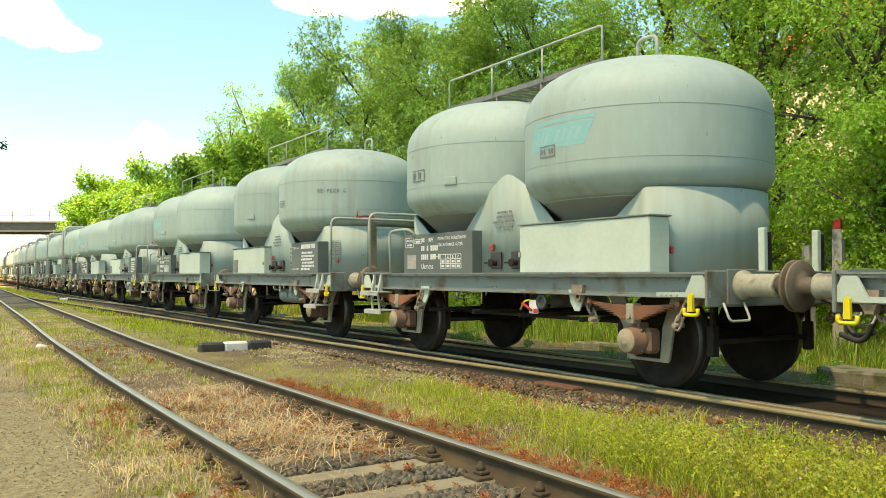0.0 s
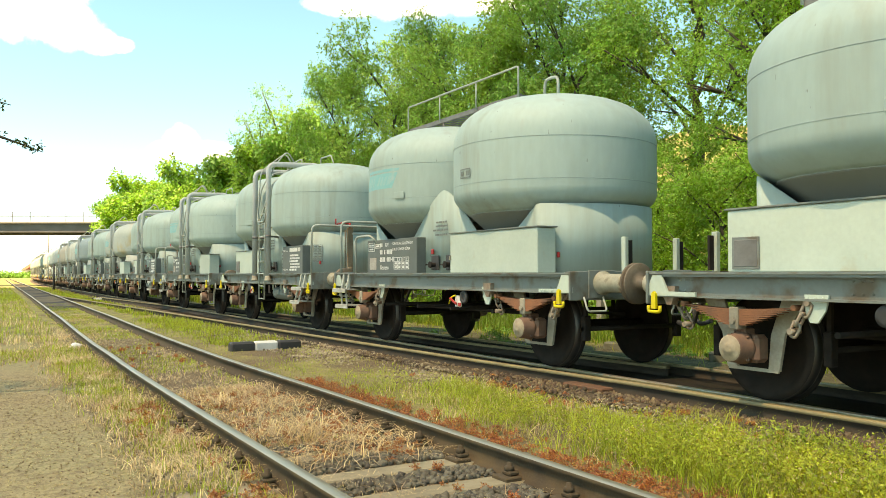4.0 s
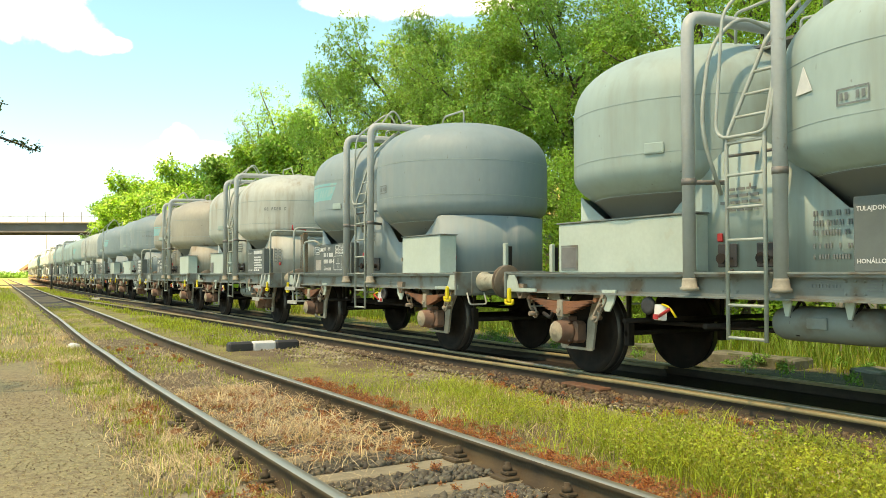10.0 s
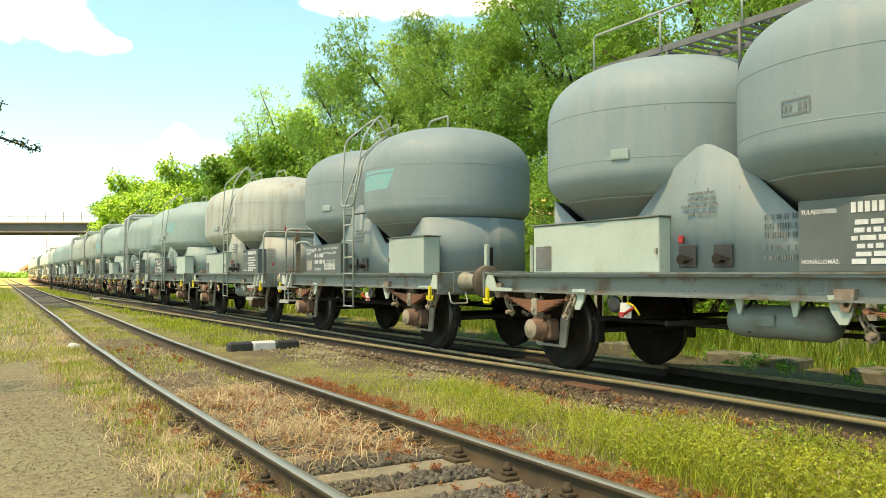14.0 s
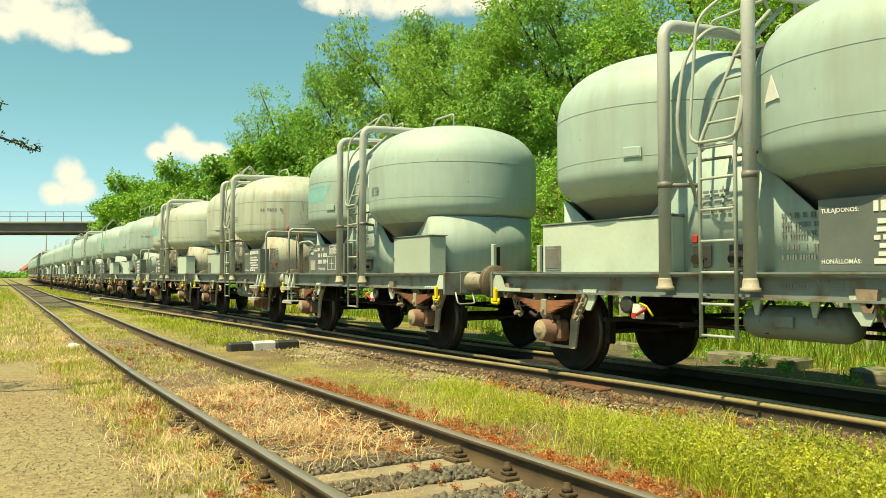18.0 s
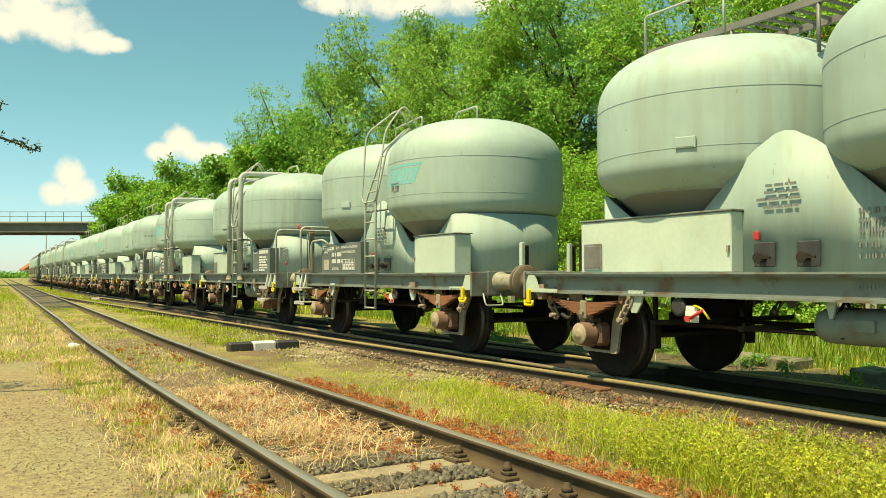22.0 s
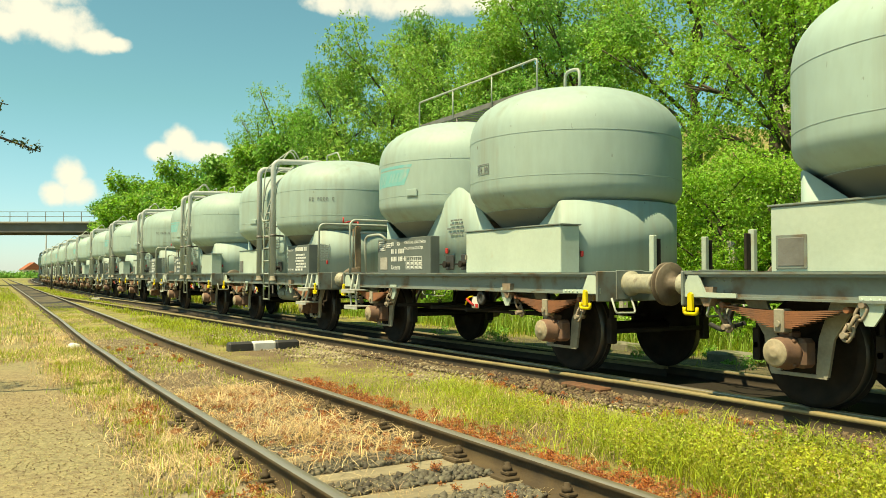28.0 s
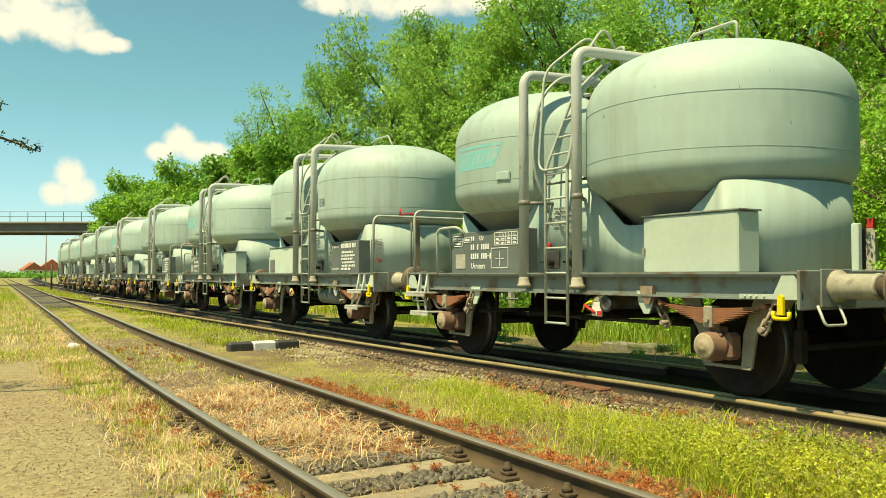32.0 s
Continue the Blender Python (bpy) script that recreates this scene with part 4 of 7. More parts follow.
def number_board(parent, with_cross):
    """Number board on the left-hand side."""
    bm = bmesh.new()
    box(bm, 0.56, 2.38, 0.90, 1.14, 1.165, 1.735, 0.008)
    board = part("number_board", bm, M_SIGN, parent, "dark grey number board with white marks")

    def put(name, me, u, v):
        ob = new(name, me)
        ob.parent = board
        ob.matrix_local = pose(2.36 - u, 1.144, 1.175 + v, 0, 0, 180)
        if name == "marking":
            ob["kind"] = "stuff"

    rows = []
    for u, v, w, h in ((0.04, 0.37, 0.24, 0.15), (0.31, 0.42, 0.20, 0.07)):
        t = 0.010
        rows += [(u, v, w, t), (u, v + h - t, w, t), (u, v, t, h), (u + w - t, v, t, h)]
    rows += [(0.04, 0.44, 0.24, 0.008), (0.07, 0.46, 0.07, 0.03), (0.16, 0.46, 0.09, 0.03), (0.08, 0.395, 0.15, 0.028), (0.34, 0.44, 0.13, 0.03)]
    for v, h, chars in ((0.44, 0.06, "xx"), (0.315, 0.075, "xx x xxxx"), (0.19, 0.075, "xxxx xxx.x")):
        for i, c in enumerate(chars):
            if c != " ":
                rows.append((0.50 + 0.052 * i, v + (0.03 if c == "." else 0), 0.034, 0.014 if c == "." else h))
    if with_cross:
        u, v, w, h = 1.00, 0.06, 0.40, 0.26
        rows += [(u, v, w, 0.01), (u, v + h, w, 0.01), (u, v, 0.01, h), (u + w - 0.01, v, 0.01, h), (u + 0.10, v + 0.12, 0.20, 0.008), (u + 0.20, v + 0.03, 0.008, 0.19)]
        gu, gv, gw, gh = 1.08, 0.36, 0.52, 0.16
    else:
        gu, gv, gw, gh = 1.02, 0.06, 0.52, 0.19
    for i in range(4):
        rows.append((gu, gv + gh * i / 3, gw, 0.009))
    for i in range(5):
        rows.append((gu + gw * i / 4, gv, 0.009, gh))
    for i in range(4):
        for k in range(2):
            rows.append((gu + gw * i / 4 + 0.035, gv + gh * k / 3 + 0.018, gw / 4 - 0.06, gh / 3 - 0.03))
    put("marking", shared("number rows %s" % with_cross, lambda: flat_bars(rows, M_WHITE)), 0, 0)
    put("class_letters", shared("class %s" % with_cross, lambda: upright(text_mesh("Ucmmrs" if with_cross else "Ucmms", 0.105, M_WHITE, 0.002))), 0.50, 0.06)
    if not with_cross:
        put("goods_line", shared("goods", lambda: upright(text_mesh("PORANYAG SZÁLLÍTMÁNY", 0.060, M_WHITE, 0.001))), 0.95, 0.46)
        put("goods_line", shared("goods2", lambda: upright(text_mesh("STAUBFÖRMIGE GÜTER", 0.060, M_WHITE, 0.001))), 0.95, 0.37)
    put("agreement_letters", shared("agreement", lambda: upright(text_mesh("RIV", 0.085, M_WHITE, 0.002))), 0.70, 0.44)
    for i, c in enumerate("ABC"):
        put("table_letter", shared("table " + c, lambda: upright(text_mesh(c, 0.065, M_WHITE, 0.001))), gu + gw * (i + 1) / 4 + 0.045, gv + gh * 2 / 3 + 0.008)
    put("plate", shared("plate", lambda: flat_bars([(0, 0, 0.26, 0.20)], M_PALE)), 0.10, 0.06)


def upright(me):
    me.transform(pose(0, 0, 0, 90))
    return me


def lockers(parent, s, kind):
    y0, y1 = sorted((s * 0.85, s * 1.14))
    x0, x1 = (-2.56, -0.46) if s < 0 or kind == "A" else (-2.66, -1.46)
    bm = bmesh.new()
    box(bm, x0, x1, y0, y1, 1.17, 1.735, 0.012)
    body = part("locker", bm, M_BOX, parent, "pale grey sheet-metal locker")
    bm = bmesh.new()
    box(bm, x0 - 0.02, x1 + 0.02, y0 - 0.015, y1 + 0.015, 1.737, 1.755, 0.004)
    part("locker_lid", bm, M_FRAME, body)
    if s < 0:
        for name, q, mat in (("grille_frame", 0.0, M_FRAME), ("vent_grille", 0.025, M_GRATE)):
            bm = bmesh.new()
            box(bm, x0 + 0.06 + q, x0 + 0.36 - q, -1.152 - q * 0.2, -1.143, 1.20 + q, 1.49 - q, 0.004)
            part(name, bm, mat, body)
    bm = bmesh.new()
    box(bm, x1 - 0.035, x1 - 0.01, *sorted((s * 1.143, s * 1.165)), 1.36, 1.42)
    part("latch", bm, M_GUARD, body)


def valves(parent, s):
    """Outlet stubs, service openings, text bars and red tags on the middle wall."""
    v = -s                       # towards the right as one faces this side
    for x in (-0.20, 0.24):
        bm = bmesh.new()
        box(bm, v * x - 0.11, v * x + 0.11, *sorted((s * 1.00, s * 1.022)), 1.22, 1.44, 0.008)
        part("hatch_opening", bm, M_BLACK, parent, "dark service opening")
        bm = bmesh.new()
        tube(bm, [(v * x, s * 0.99, 1.30), (v * x, s * 1.10, 1.30)], 0.035, 12)
        lathe(bm, [(0.05, -0.012), (0.05, 0.012)], 12, (v * x, s * 1.10, 1.30), "y")
        box(bm, v * x - 0.012, v * x + 0.13, *sorted((s * 1.09, s * 1.11)), 1.29, 1.31)
        part("outlet_valve", bm, M_UNDER, parent)
    bm = bmesh.new()
    box(bm, v * -0.28 - 0.03, v * -0.28 + 0.03, *sorted((s * 1.00, s * 1.03)), 1.46, 1.54, 0.008)
    part("red_tag", bm, M_RED, parent, "small red tag")
    bm = bmesh.new()
    moved_box(bm, 0.018, 0.018, 0.035)
    a = 0.95 if s < 0 else -0.95
    part("lamp_bracket", bm, M_RED, parent, "small red lamp bracket", at=(-s * 0 + (CX if s < 0 else -CX) + 1.37 * math.sin(a), s * 1.37 * math.cos(a), 1.40))
    rng = random.Random(3)
    rows = []
    for z, w in ((1.93, 0.40), (1.87, 0.5), (1.81, 0.62), (1.74, 0.5)):
        rows += [(x, z, q, 0.026) for x, _, q, _ in board_bars(rng, -w / 2, w / 2, 0, 0.03, 1, 0.03)]
    ob = on_side("stencil_text", shared("wall text", lambda: flat_bars(rows, M_INK)), parent, s, 0.0, 0.0, 1.002)
    ob["kind"] = "stuff"


def moved_box(bm, x, y, z):
    box(bm, -x, x, -y, y, -z, z, 0.008)


def brake_gear(parent, side):
    bm = bmesh.new()
    lathe(bm, [(0.05, -0.54), (0.12, -0.51), (0.145, -0.45), (0.15, -0.40), (0.15, 0.40), (0.145, 0.45), (0.12, 0.51), (0.05, 0.54)], 20, (0.86, -0.98, 0.735), "x")
    box(bm, 0.72, 0.90, -1.15, -1.12, 0.70, 0.80, 0.006)
    part("air_tank", bm, M_FRAME, parent, "grey air reservoir under the frame")
    for x in (0.55, 1.12):
        bm = bmesh.new()
        slab(bm, [(x - 0.05, 0.945), (x + 0.05, 0.945), (x + 0.015, 0.80), (x - 0.015, 0.80)], 0.02)
        moved(bm, pose(0, -1.17, 0))
        part("tank_bracket", bm, M_BOX, parent)
        bm = bmesh.new()
        tube(bm, bend([(x, -0.98, 0.94), (x, -1.16, 0.74), (x, -0.98, 0.56), (x, -0.80, 0.74), (x, -0.98, 0.94)], 0.14, 4), 0.014, 5)
        part("tank_strap", bm, M_UNDER, parent)
    for s in (side,):
        bm = bmesh.new()
        box(bm, -0.93, -0.76, s * 1.22 if s > 0 else -1.24, s * 1.22 if s < 0 else 1.24, 0.70, 0.86, 0.01)
        plate = part("brake_plate", bm, M_MARK, parent, "white brake changeover plate")
        bm = bmesh.new()
        tube(bm, [(-0.84, s * 1.26, 0.74), (-0.68, s * 1.27, 0.82)], 0.016, 6)
        part("changeover_lever", bm, M_RED, plate, "red lever")
        bm = bmesh.new()
        box(bm, -0.93, -0.86, s * 1.243 if s > 0 else -1.247, s * 1.243 if s < 0 else 1.247, 0.71, 0.76)
        part("red_corner", bm, M_RED, plate)
        bm = bmesh.new()
        lathe(bm, [(0.05, -0.02), (0.085, -0.022), (0.09, 0.0), (0.085, 0.02), (0.05, 0.018), (0.045, 0.0)], 18, (-1.0, s * 1.235, 0.84), "y")
        part("brake_dial", bm, M_BLACK, plate, "round black brake dial")
        bm = bmesh.new()
        tube(bm, bend([(-0.80, s * 1.25, 0.86), (-0.70, s * 1.26, 0.84), (-0.62, s * 1.25, 0.74)], 0.06, 3), 0.011, 6)
        part("yellow_wire", bm, M_YELLOW, plate)
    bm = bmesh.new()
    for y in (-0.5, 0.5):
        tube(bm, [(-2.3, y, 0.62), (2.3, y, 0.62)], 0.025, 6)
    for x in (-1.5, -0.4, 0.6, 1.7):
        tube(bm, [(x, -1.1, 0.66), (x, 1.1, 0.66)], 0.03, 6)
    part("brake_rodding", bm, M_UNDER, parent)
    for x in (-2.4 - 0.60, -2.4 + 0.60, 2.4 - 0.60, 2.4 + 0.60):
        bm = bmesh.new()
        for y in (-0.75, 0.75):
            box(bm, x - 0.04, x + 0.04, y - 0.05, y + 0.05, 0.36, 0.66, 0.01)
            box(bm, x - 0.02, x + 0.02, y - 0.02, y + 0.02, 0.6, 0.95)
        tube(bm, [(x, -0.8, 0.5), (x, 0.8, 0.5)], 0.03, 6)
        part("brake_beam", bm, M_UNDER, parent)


def load_disc(parent, s):
    bm = bmesh.new()
    lathe(bm, [(0.02, -0.012), (0.085, -0.010), (0.09, 0.0), (0.085, 0.010), (0.02, 0.012)], 20, (-0.60, s * 1.24, 0.62), "y")
    disc = part("load_disc", bm, M_CREAM, parent, "round cream load disc with two dark holes")
    for k in (-1, 1):
        bm = bmesh.new()
        lathe(bm, [(0.016, -0.016), (0.016, 0.016)], 8, (-0.60 + k * 0.03, s * 1.24, 0.63), "y")
        part("disc_hole", bm, M_BLACK, disc)
    bm = bmesh.new()
    tube(bm, bend([(-0.74, s * 1.23, 0.80), (-0.64, s * 1.24, 0.78), (-0.60, s * 1.24, 0.70)], 0.05, 3), 0.016, 6)
    part("release_pull", bm, M_YELLOW, disc, "yellow release handle")


def top_gear(parent, kind, side):
    for s in (-1, 1):
        bm = bmesh.new()
        lathe(bm, [(0.27, 3.49), (0.27, 3.56), (0.30, 3.565), (0.30, 3.60), (0.12, 3.635), (0.05, 3.64)], 20, (s * CX, 0, 0))
        for k in range(6):
            a = k * math.pi / 3
            box(bm, s * CX + 0.30 * math.cos(a) - 0.025, s * CX + 0.30 * math.cos(a) + 0.025, 0.30 * math.sin(a) - 0.025, 0.30 * math.sin(a) + 0.025, 3.55, 3.64)
        part("hatch", bm, M_GRATE, parent, "round filling hatch with clamps")
    if kind == "A":
        # walkway with a railing, from over one silo to the middle of the other
        v = -side
        lo, hi = sorted((v * -2.30, v * 1.10))
        bm = bmesh.new()
        box(bm, lo, hi, -0.36, -0.32, 3.68, 3.75)
        box(bm, lo, hi, 0.32, 0.36, 3.68, 3.75)
        for i in range(21):
            x = lo + 0.04 + i * 0.166
            box(bm, x - 0.02, x + 0.02, -0.32, 0.32, 3.72, 3.74)
        part("walkway", bm, M_GRATE, parent, "grey steel roof walkway")
        for x in (lo + 0.1, lo + 1.2, lo + 2.2, hi - 0.1):
            for y in (-0.34, 0.34):
                bm = bmesh.new()
                tube(bm, [(x, y, 3.22 if abs(x) < 0.6 or abs(x) > 2.1 else 3.45), (x, y, 3.70)], 0.02, 6)
                part("walkway_bracket", bm, M_GRATE, parent)
        bm = bmesh.new()
        y = side * 0.38
        tube(bm, bend([(lo, y, 3.70), (lo, y, 4.14), (hi, y, 4.14), (hi, y, 3.70)], 0.04, 2), 0.015, 6)
        for k in (1, 2):
            tube(bm, [(lo + (hi - lo) * k / 3, y, 3.70), (lo + (hi - lo) * k / 3, y, 4.14)], 0.012, 6)
        part("railing", bm, M_RAILTUBE, parent, "thin grey roof railing")
        bm = bmesh.new()
        tube(bm, bend([(v * 1.55, 0.25, 3.55), (v * 1.55, 0.25, 3.86), (v * 1.85, 0.25, 3.86), (v * 1.85, 0.25, 3.50)], 0.1, 3), 0.022, 6)
        part("hatch_hoop", bm, M_RAILTUBE, parent)
    else:
        for s, x0 in ((-1, 1.62), (1, -1.62)):
            bm = bmesh.new()
            tube(bm, bend([(x0 - 0.35, s * 0.30, 3.50), (x0 - 0.35, s * 0.30, 3.78), (x0 + 0.25, s * 0.30, 3.78), (x0 + 0.55, s * 0.30, 3.42)], 0.05, 3), 0.016, 6)
            part("hatch_hoop", bm, M_RAILTUBE, parent)
        bm = bmesh.new()
        tube(bm, bend([(-0.55, -0.45, 3.46), (-0.55, -0.45, 3.80), (0.45, -0.45, 3.86), (0.45, -0.45, 3.46)], 0.05, 3), 0.016, 6)
        part("roof_rail", bm, M_RAILTUBE, parent, "thin grey roof rail")
        bm = bmesh.new()
        tube(bm, bend([(-0.45, 0.45, 3.46), (-0.45, 0.45, 3.86), (0.55, 0.45, 3.80), (0.55, 0.45, 3.46)], 0.05, 3), 0.016, 6)
        part("roof_rail", bm, M_RAILTUBE, parent, "thin grey roof rail")
        bm = bmesh.new()
        box(bm, -0.75, 0.75, -0.40, 0.40, 3.40, 3.43)
        part("roof_step", bm, M_GRATE, parent, "steel roof step")


def ladder(parent, s):
    v = -s

    def at(x, y, z):
        return (v * x, s * y, z)

    x0, x1 = 0.08, 0.48
    for p in ([at(x0, 1.34, 0.58), at(x0, 1.34, 2.36), at(0.38, 1.16, 3.22), at(0.40, 0.75, 3.60)], [at(x1, 1.34, 0.58), at(x1, 1.34, 2.36), at(0.52, 1.16, 3.22), at(0.54, 0.75, 3.60)]):
        bm = bmesh.new()
        tube(bm, bend(p, 0.1, 3), 0.019, 7)
        part("ladder_rail", bm, M_RAILTUBE, parent, "grey tubular ladder stile")
    for i in range(7):
        bm = bmesh.new()
        tube(bm, [at(x0, 1.34, 0.60 + 0.285 * i), at(x1, 1.34, 0.60 + 0.285 * i)], 0.015, 6)
        part("rung", bm, M_RAILTUBE, parent)
    for k in range(4):
        t = (k + 0.9) / 4.4
        y, z, a, b = 1.34 - 0.18 * t, 2.36 + 0.86 * t, x0 + 0.30 * t, x1 + 0.04 * t
        bm = bmesh.new()
        tube(bm, [at(a, y, z), at(b, y, z)], 0.014, 6)
        part("rung", bm, M_RAILTUBE, parent)
    bm = bmesh.new()
    tube(bm, bend([at(0.30, 0.55, 3.55), at(0.20, 0.75, 4.02), at(0.02, 1.30, 3.55), at(-0.03, 1.36, 2.36), at(0.53, 1.36, 2.36), at(0.58, 1.36, 2.60), at(0.56, 1.20, 3.55), at(0.56, 0.85, 4.02), at(0.56, 0.55, 3.55)], 0.16, 4), 0.016, 7)
    part("ladder_hoop", bm, M_RAILTUBE, parent, "grey tubular guard hoop")
    for x in (x0, x1):
        for p, q in ((at(x, 1.34, 2.20), at(x + 0.05, 0.97, 2.26)), (at(x, 1.34, 1.19), at(x, 1.27, 1.19))):
            bm = bmesh.new()
            tube(bm, [p, q], 0.016, 6)
            part("ladder_bracket", bm, M_GRATE, parent)


def pipes(parent, s):
    v = -s
    for x, top, inner in ((-0.40, 3.60, -0.55), (0.60, 3.66, 0.95)):
        bm = bmesh.new()
        tube(bm, bend([(v * x, s * 1.30, 1.05), (v * x, s * 1.30, top), (v * (x + 0.04), s * 0.10, top + 0.04), (v * inner, s * 0.02, 3.45)], 0.17, 5), 0.060, 14)
        p = part("discharge_pipe", bm, M_PIPE, parent, "thick grey painted pipe with bends")
        bm = bmesh.new()
        lathe(bm, [(0.05, 1.00), (0.088, 1.005), (0.088, 1.035), (0.072, 1.04), (0.068, 1.10), (0.061, 1.12)], 16, (v * x, s * 1.30, 0))
        part("pipe_collar", bm, M_GUARD, p)
        bm = bmesh.new()
        tube(bm, [(v * x, s * 1.30, 2.02), (v * x * 0.6, s * 0.98, 2.02)], 0.024, 6)
        lathe(bm, [(0.068, 1.99), (0.068, 2.05)], 14, (v * x, s * 1.30, 0))
        part("pipe_bracket", bm, M_GRATE, p)
    bm = bmesh.new()
    tube(bm, bend([(v * -0.24, s * 1.04, 1.9), (v * -0.26, s * 1.30, 2.5), (v * -0.24, s * 1.18, 3.3), (v * -0.16, s * 0.85, 3.62), (v * -0.1, s * 0.45, 3.50)], 0.3, 5), 0.020, 7)
    part("air_line", bm, M_RAILTUBE, parent, "thin bent air line")


def coupling(parent, x, s):
    bm = bmesh.new()
    tube(bm, bend([(x, 0, 1.03), (x + s * 0.30, 0, 1.03), (x + s * 0.38, 0, 1.10)], 0.05, 3), 0.045, 8)
    part("draw_hook", bm, M_UNDER, parent)
    bm = bmesh.new()
    for y in (-0.07, 0.07):
        tube(bm, [(x + s * 0.25, y, 1.02), (x + s * 0.60, y, 0.90)], 0.02, 6)
    tube(bm, [(x + s * 0.45, -0.12, 0.95), (x + s * 0.45, 0.12, 0.95)], 0.03, 6)
    part("screw_coupling", bm, M_UNDER, parent)
    bm = bmesh.new()
    tube(bm, bend([(x, -0.35, 0.92), (x + s * 0.2, -0.35, 0.85), (x + s * 0.35, -0.3, 0.55), (x + s * 0.60, -0.25, 0.62)], 0.2, 5), 0.026, 8)
    part("brake_hose", bm, M_BLACK, parent, "black rubber brake hose")
    for y in (-0.87, 0.87):
        bm = bmesh.new()
        tube(bm, bend([(x + s * 0.05, y + 0.30, 0.90), (x + s * 0.12, y + 0.30, 0.74), (x + s * 0.12, y + 0.02, 0.74), (x + s * 0.05, y + 0.02, 0.90)], 0.04, 3), 0.012, 6)
        part("shunter_handle", bm, M_RAILTUBE, parent)


def livery(parent, at, tall, long):
    """Faded slanting livery band bent round a silo, with pale marks on it: at (x, angle, height, side)."""
    x, a0, z, s = at

    def sheet(lo, hi, u0, u1, lift):
        bm = bmesh.new()
        nu, nv = max(2, int(24 * (u1 - u0))), 6 if hi - lo > 0.3 else 2
        rr, rows = R + lift, []
        for k in range(nu + 1):
            u = u0 + (u1 - u0) * k / nu
            rows.append([])
            for j in range(nv + 1):
                f = lo + (hi - lo) * j / nv
                a = a0 + (u * long + f * 0.16 - long / 2) / R
                rows[-1].append(bm.verts.new((x + rr * math.sin(a) * -s, s * rr * math.cos(a), z + f * tall)))
        for k in range(nu):
            for j in range(nv):
                bm.faces.new((rows[k][j], rows[k + 1][j], rows[k + 1][j + 1], rows[k][j + 1]))
        return bm

    band = part("livery_patch", sheet(0.0, 0.78, 0.0, 1.0, 0.0015), M_TEAL, parent, "faded teal painted livery")
    part("livery_stripe", sheet(0.86, 1.0, 0.0, 1.0, 0.0015), M_TEAL, band)
    for i in range(8):
        if i != 3:
            part("pale_mark", sheet(0.18, 0.62, 0.12 + 0.10 * i, 0.18 + 0.10 * i, 0.003), M_FADEDTEAL, band)


def stencil(parent, x, a, z, s, w=0.34, h=0.16, framed=True):
    """Small framed date mark or plain row of marks, bent to the silo."""
    bm = bmesh.new()
    rr = R + 0.009
    bars = []
    if framed:
        t = 0.014
        bars += [(0, 0, w, t), (0, h - t, w, t), (0, 0, t, h), (w - t, 0, t, h)]
        for i in range(5):
            if i != 2:
                bars.append((0.03 + i * 0.047, 0.035, 0.028, h - 0.07))
    else:
        for i in range(9):
            if i not in (2, 7):
                u, q = i * w / 9, w / 9 * 0.6
                bars += [(u, 0, q * 0.3, h), (u, h * 0.8, q, h * 0.2), (u + q * 0.7, h * (0.5 if i % 2 else 0.0), q * 0.3, h * 0.5), (u, 0.0 if i % 3 else h * 0.4, q, h * 0.2)]
    for u, v, bw, bh in bars:
        q = []
        for k in range(3):
            ang = a + (u + bw * k / 2) / R
            q.append([bm.verts.new((x + rr * math.sin(ang) * -s, s * rr * math.cos(ang), z + vv)) for vv in (v, v + bh)])
        for k in range(2):
            bm.faces.new((q[k][0], q[k + 1][0], q[k + 1][1], q[k][1]))
    return tagged(part("stencil_mark", bm, M_INK, parent, "small dark stencilled mark"), kind="stuff")


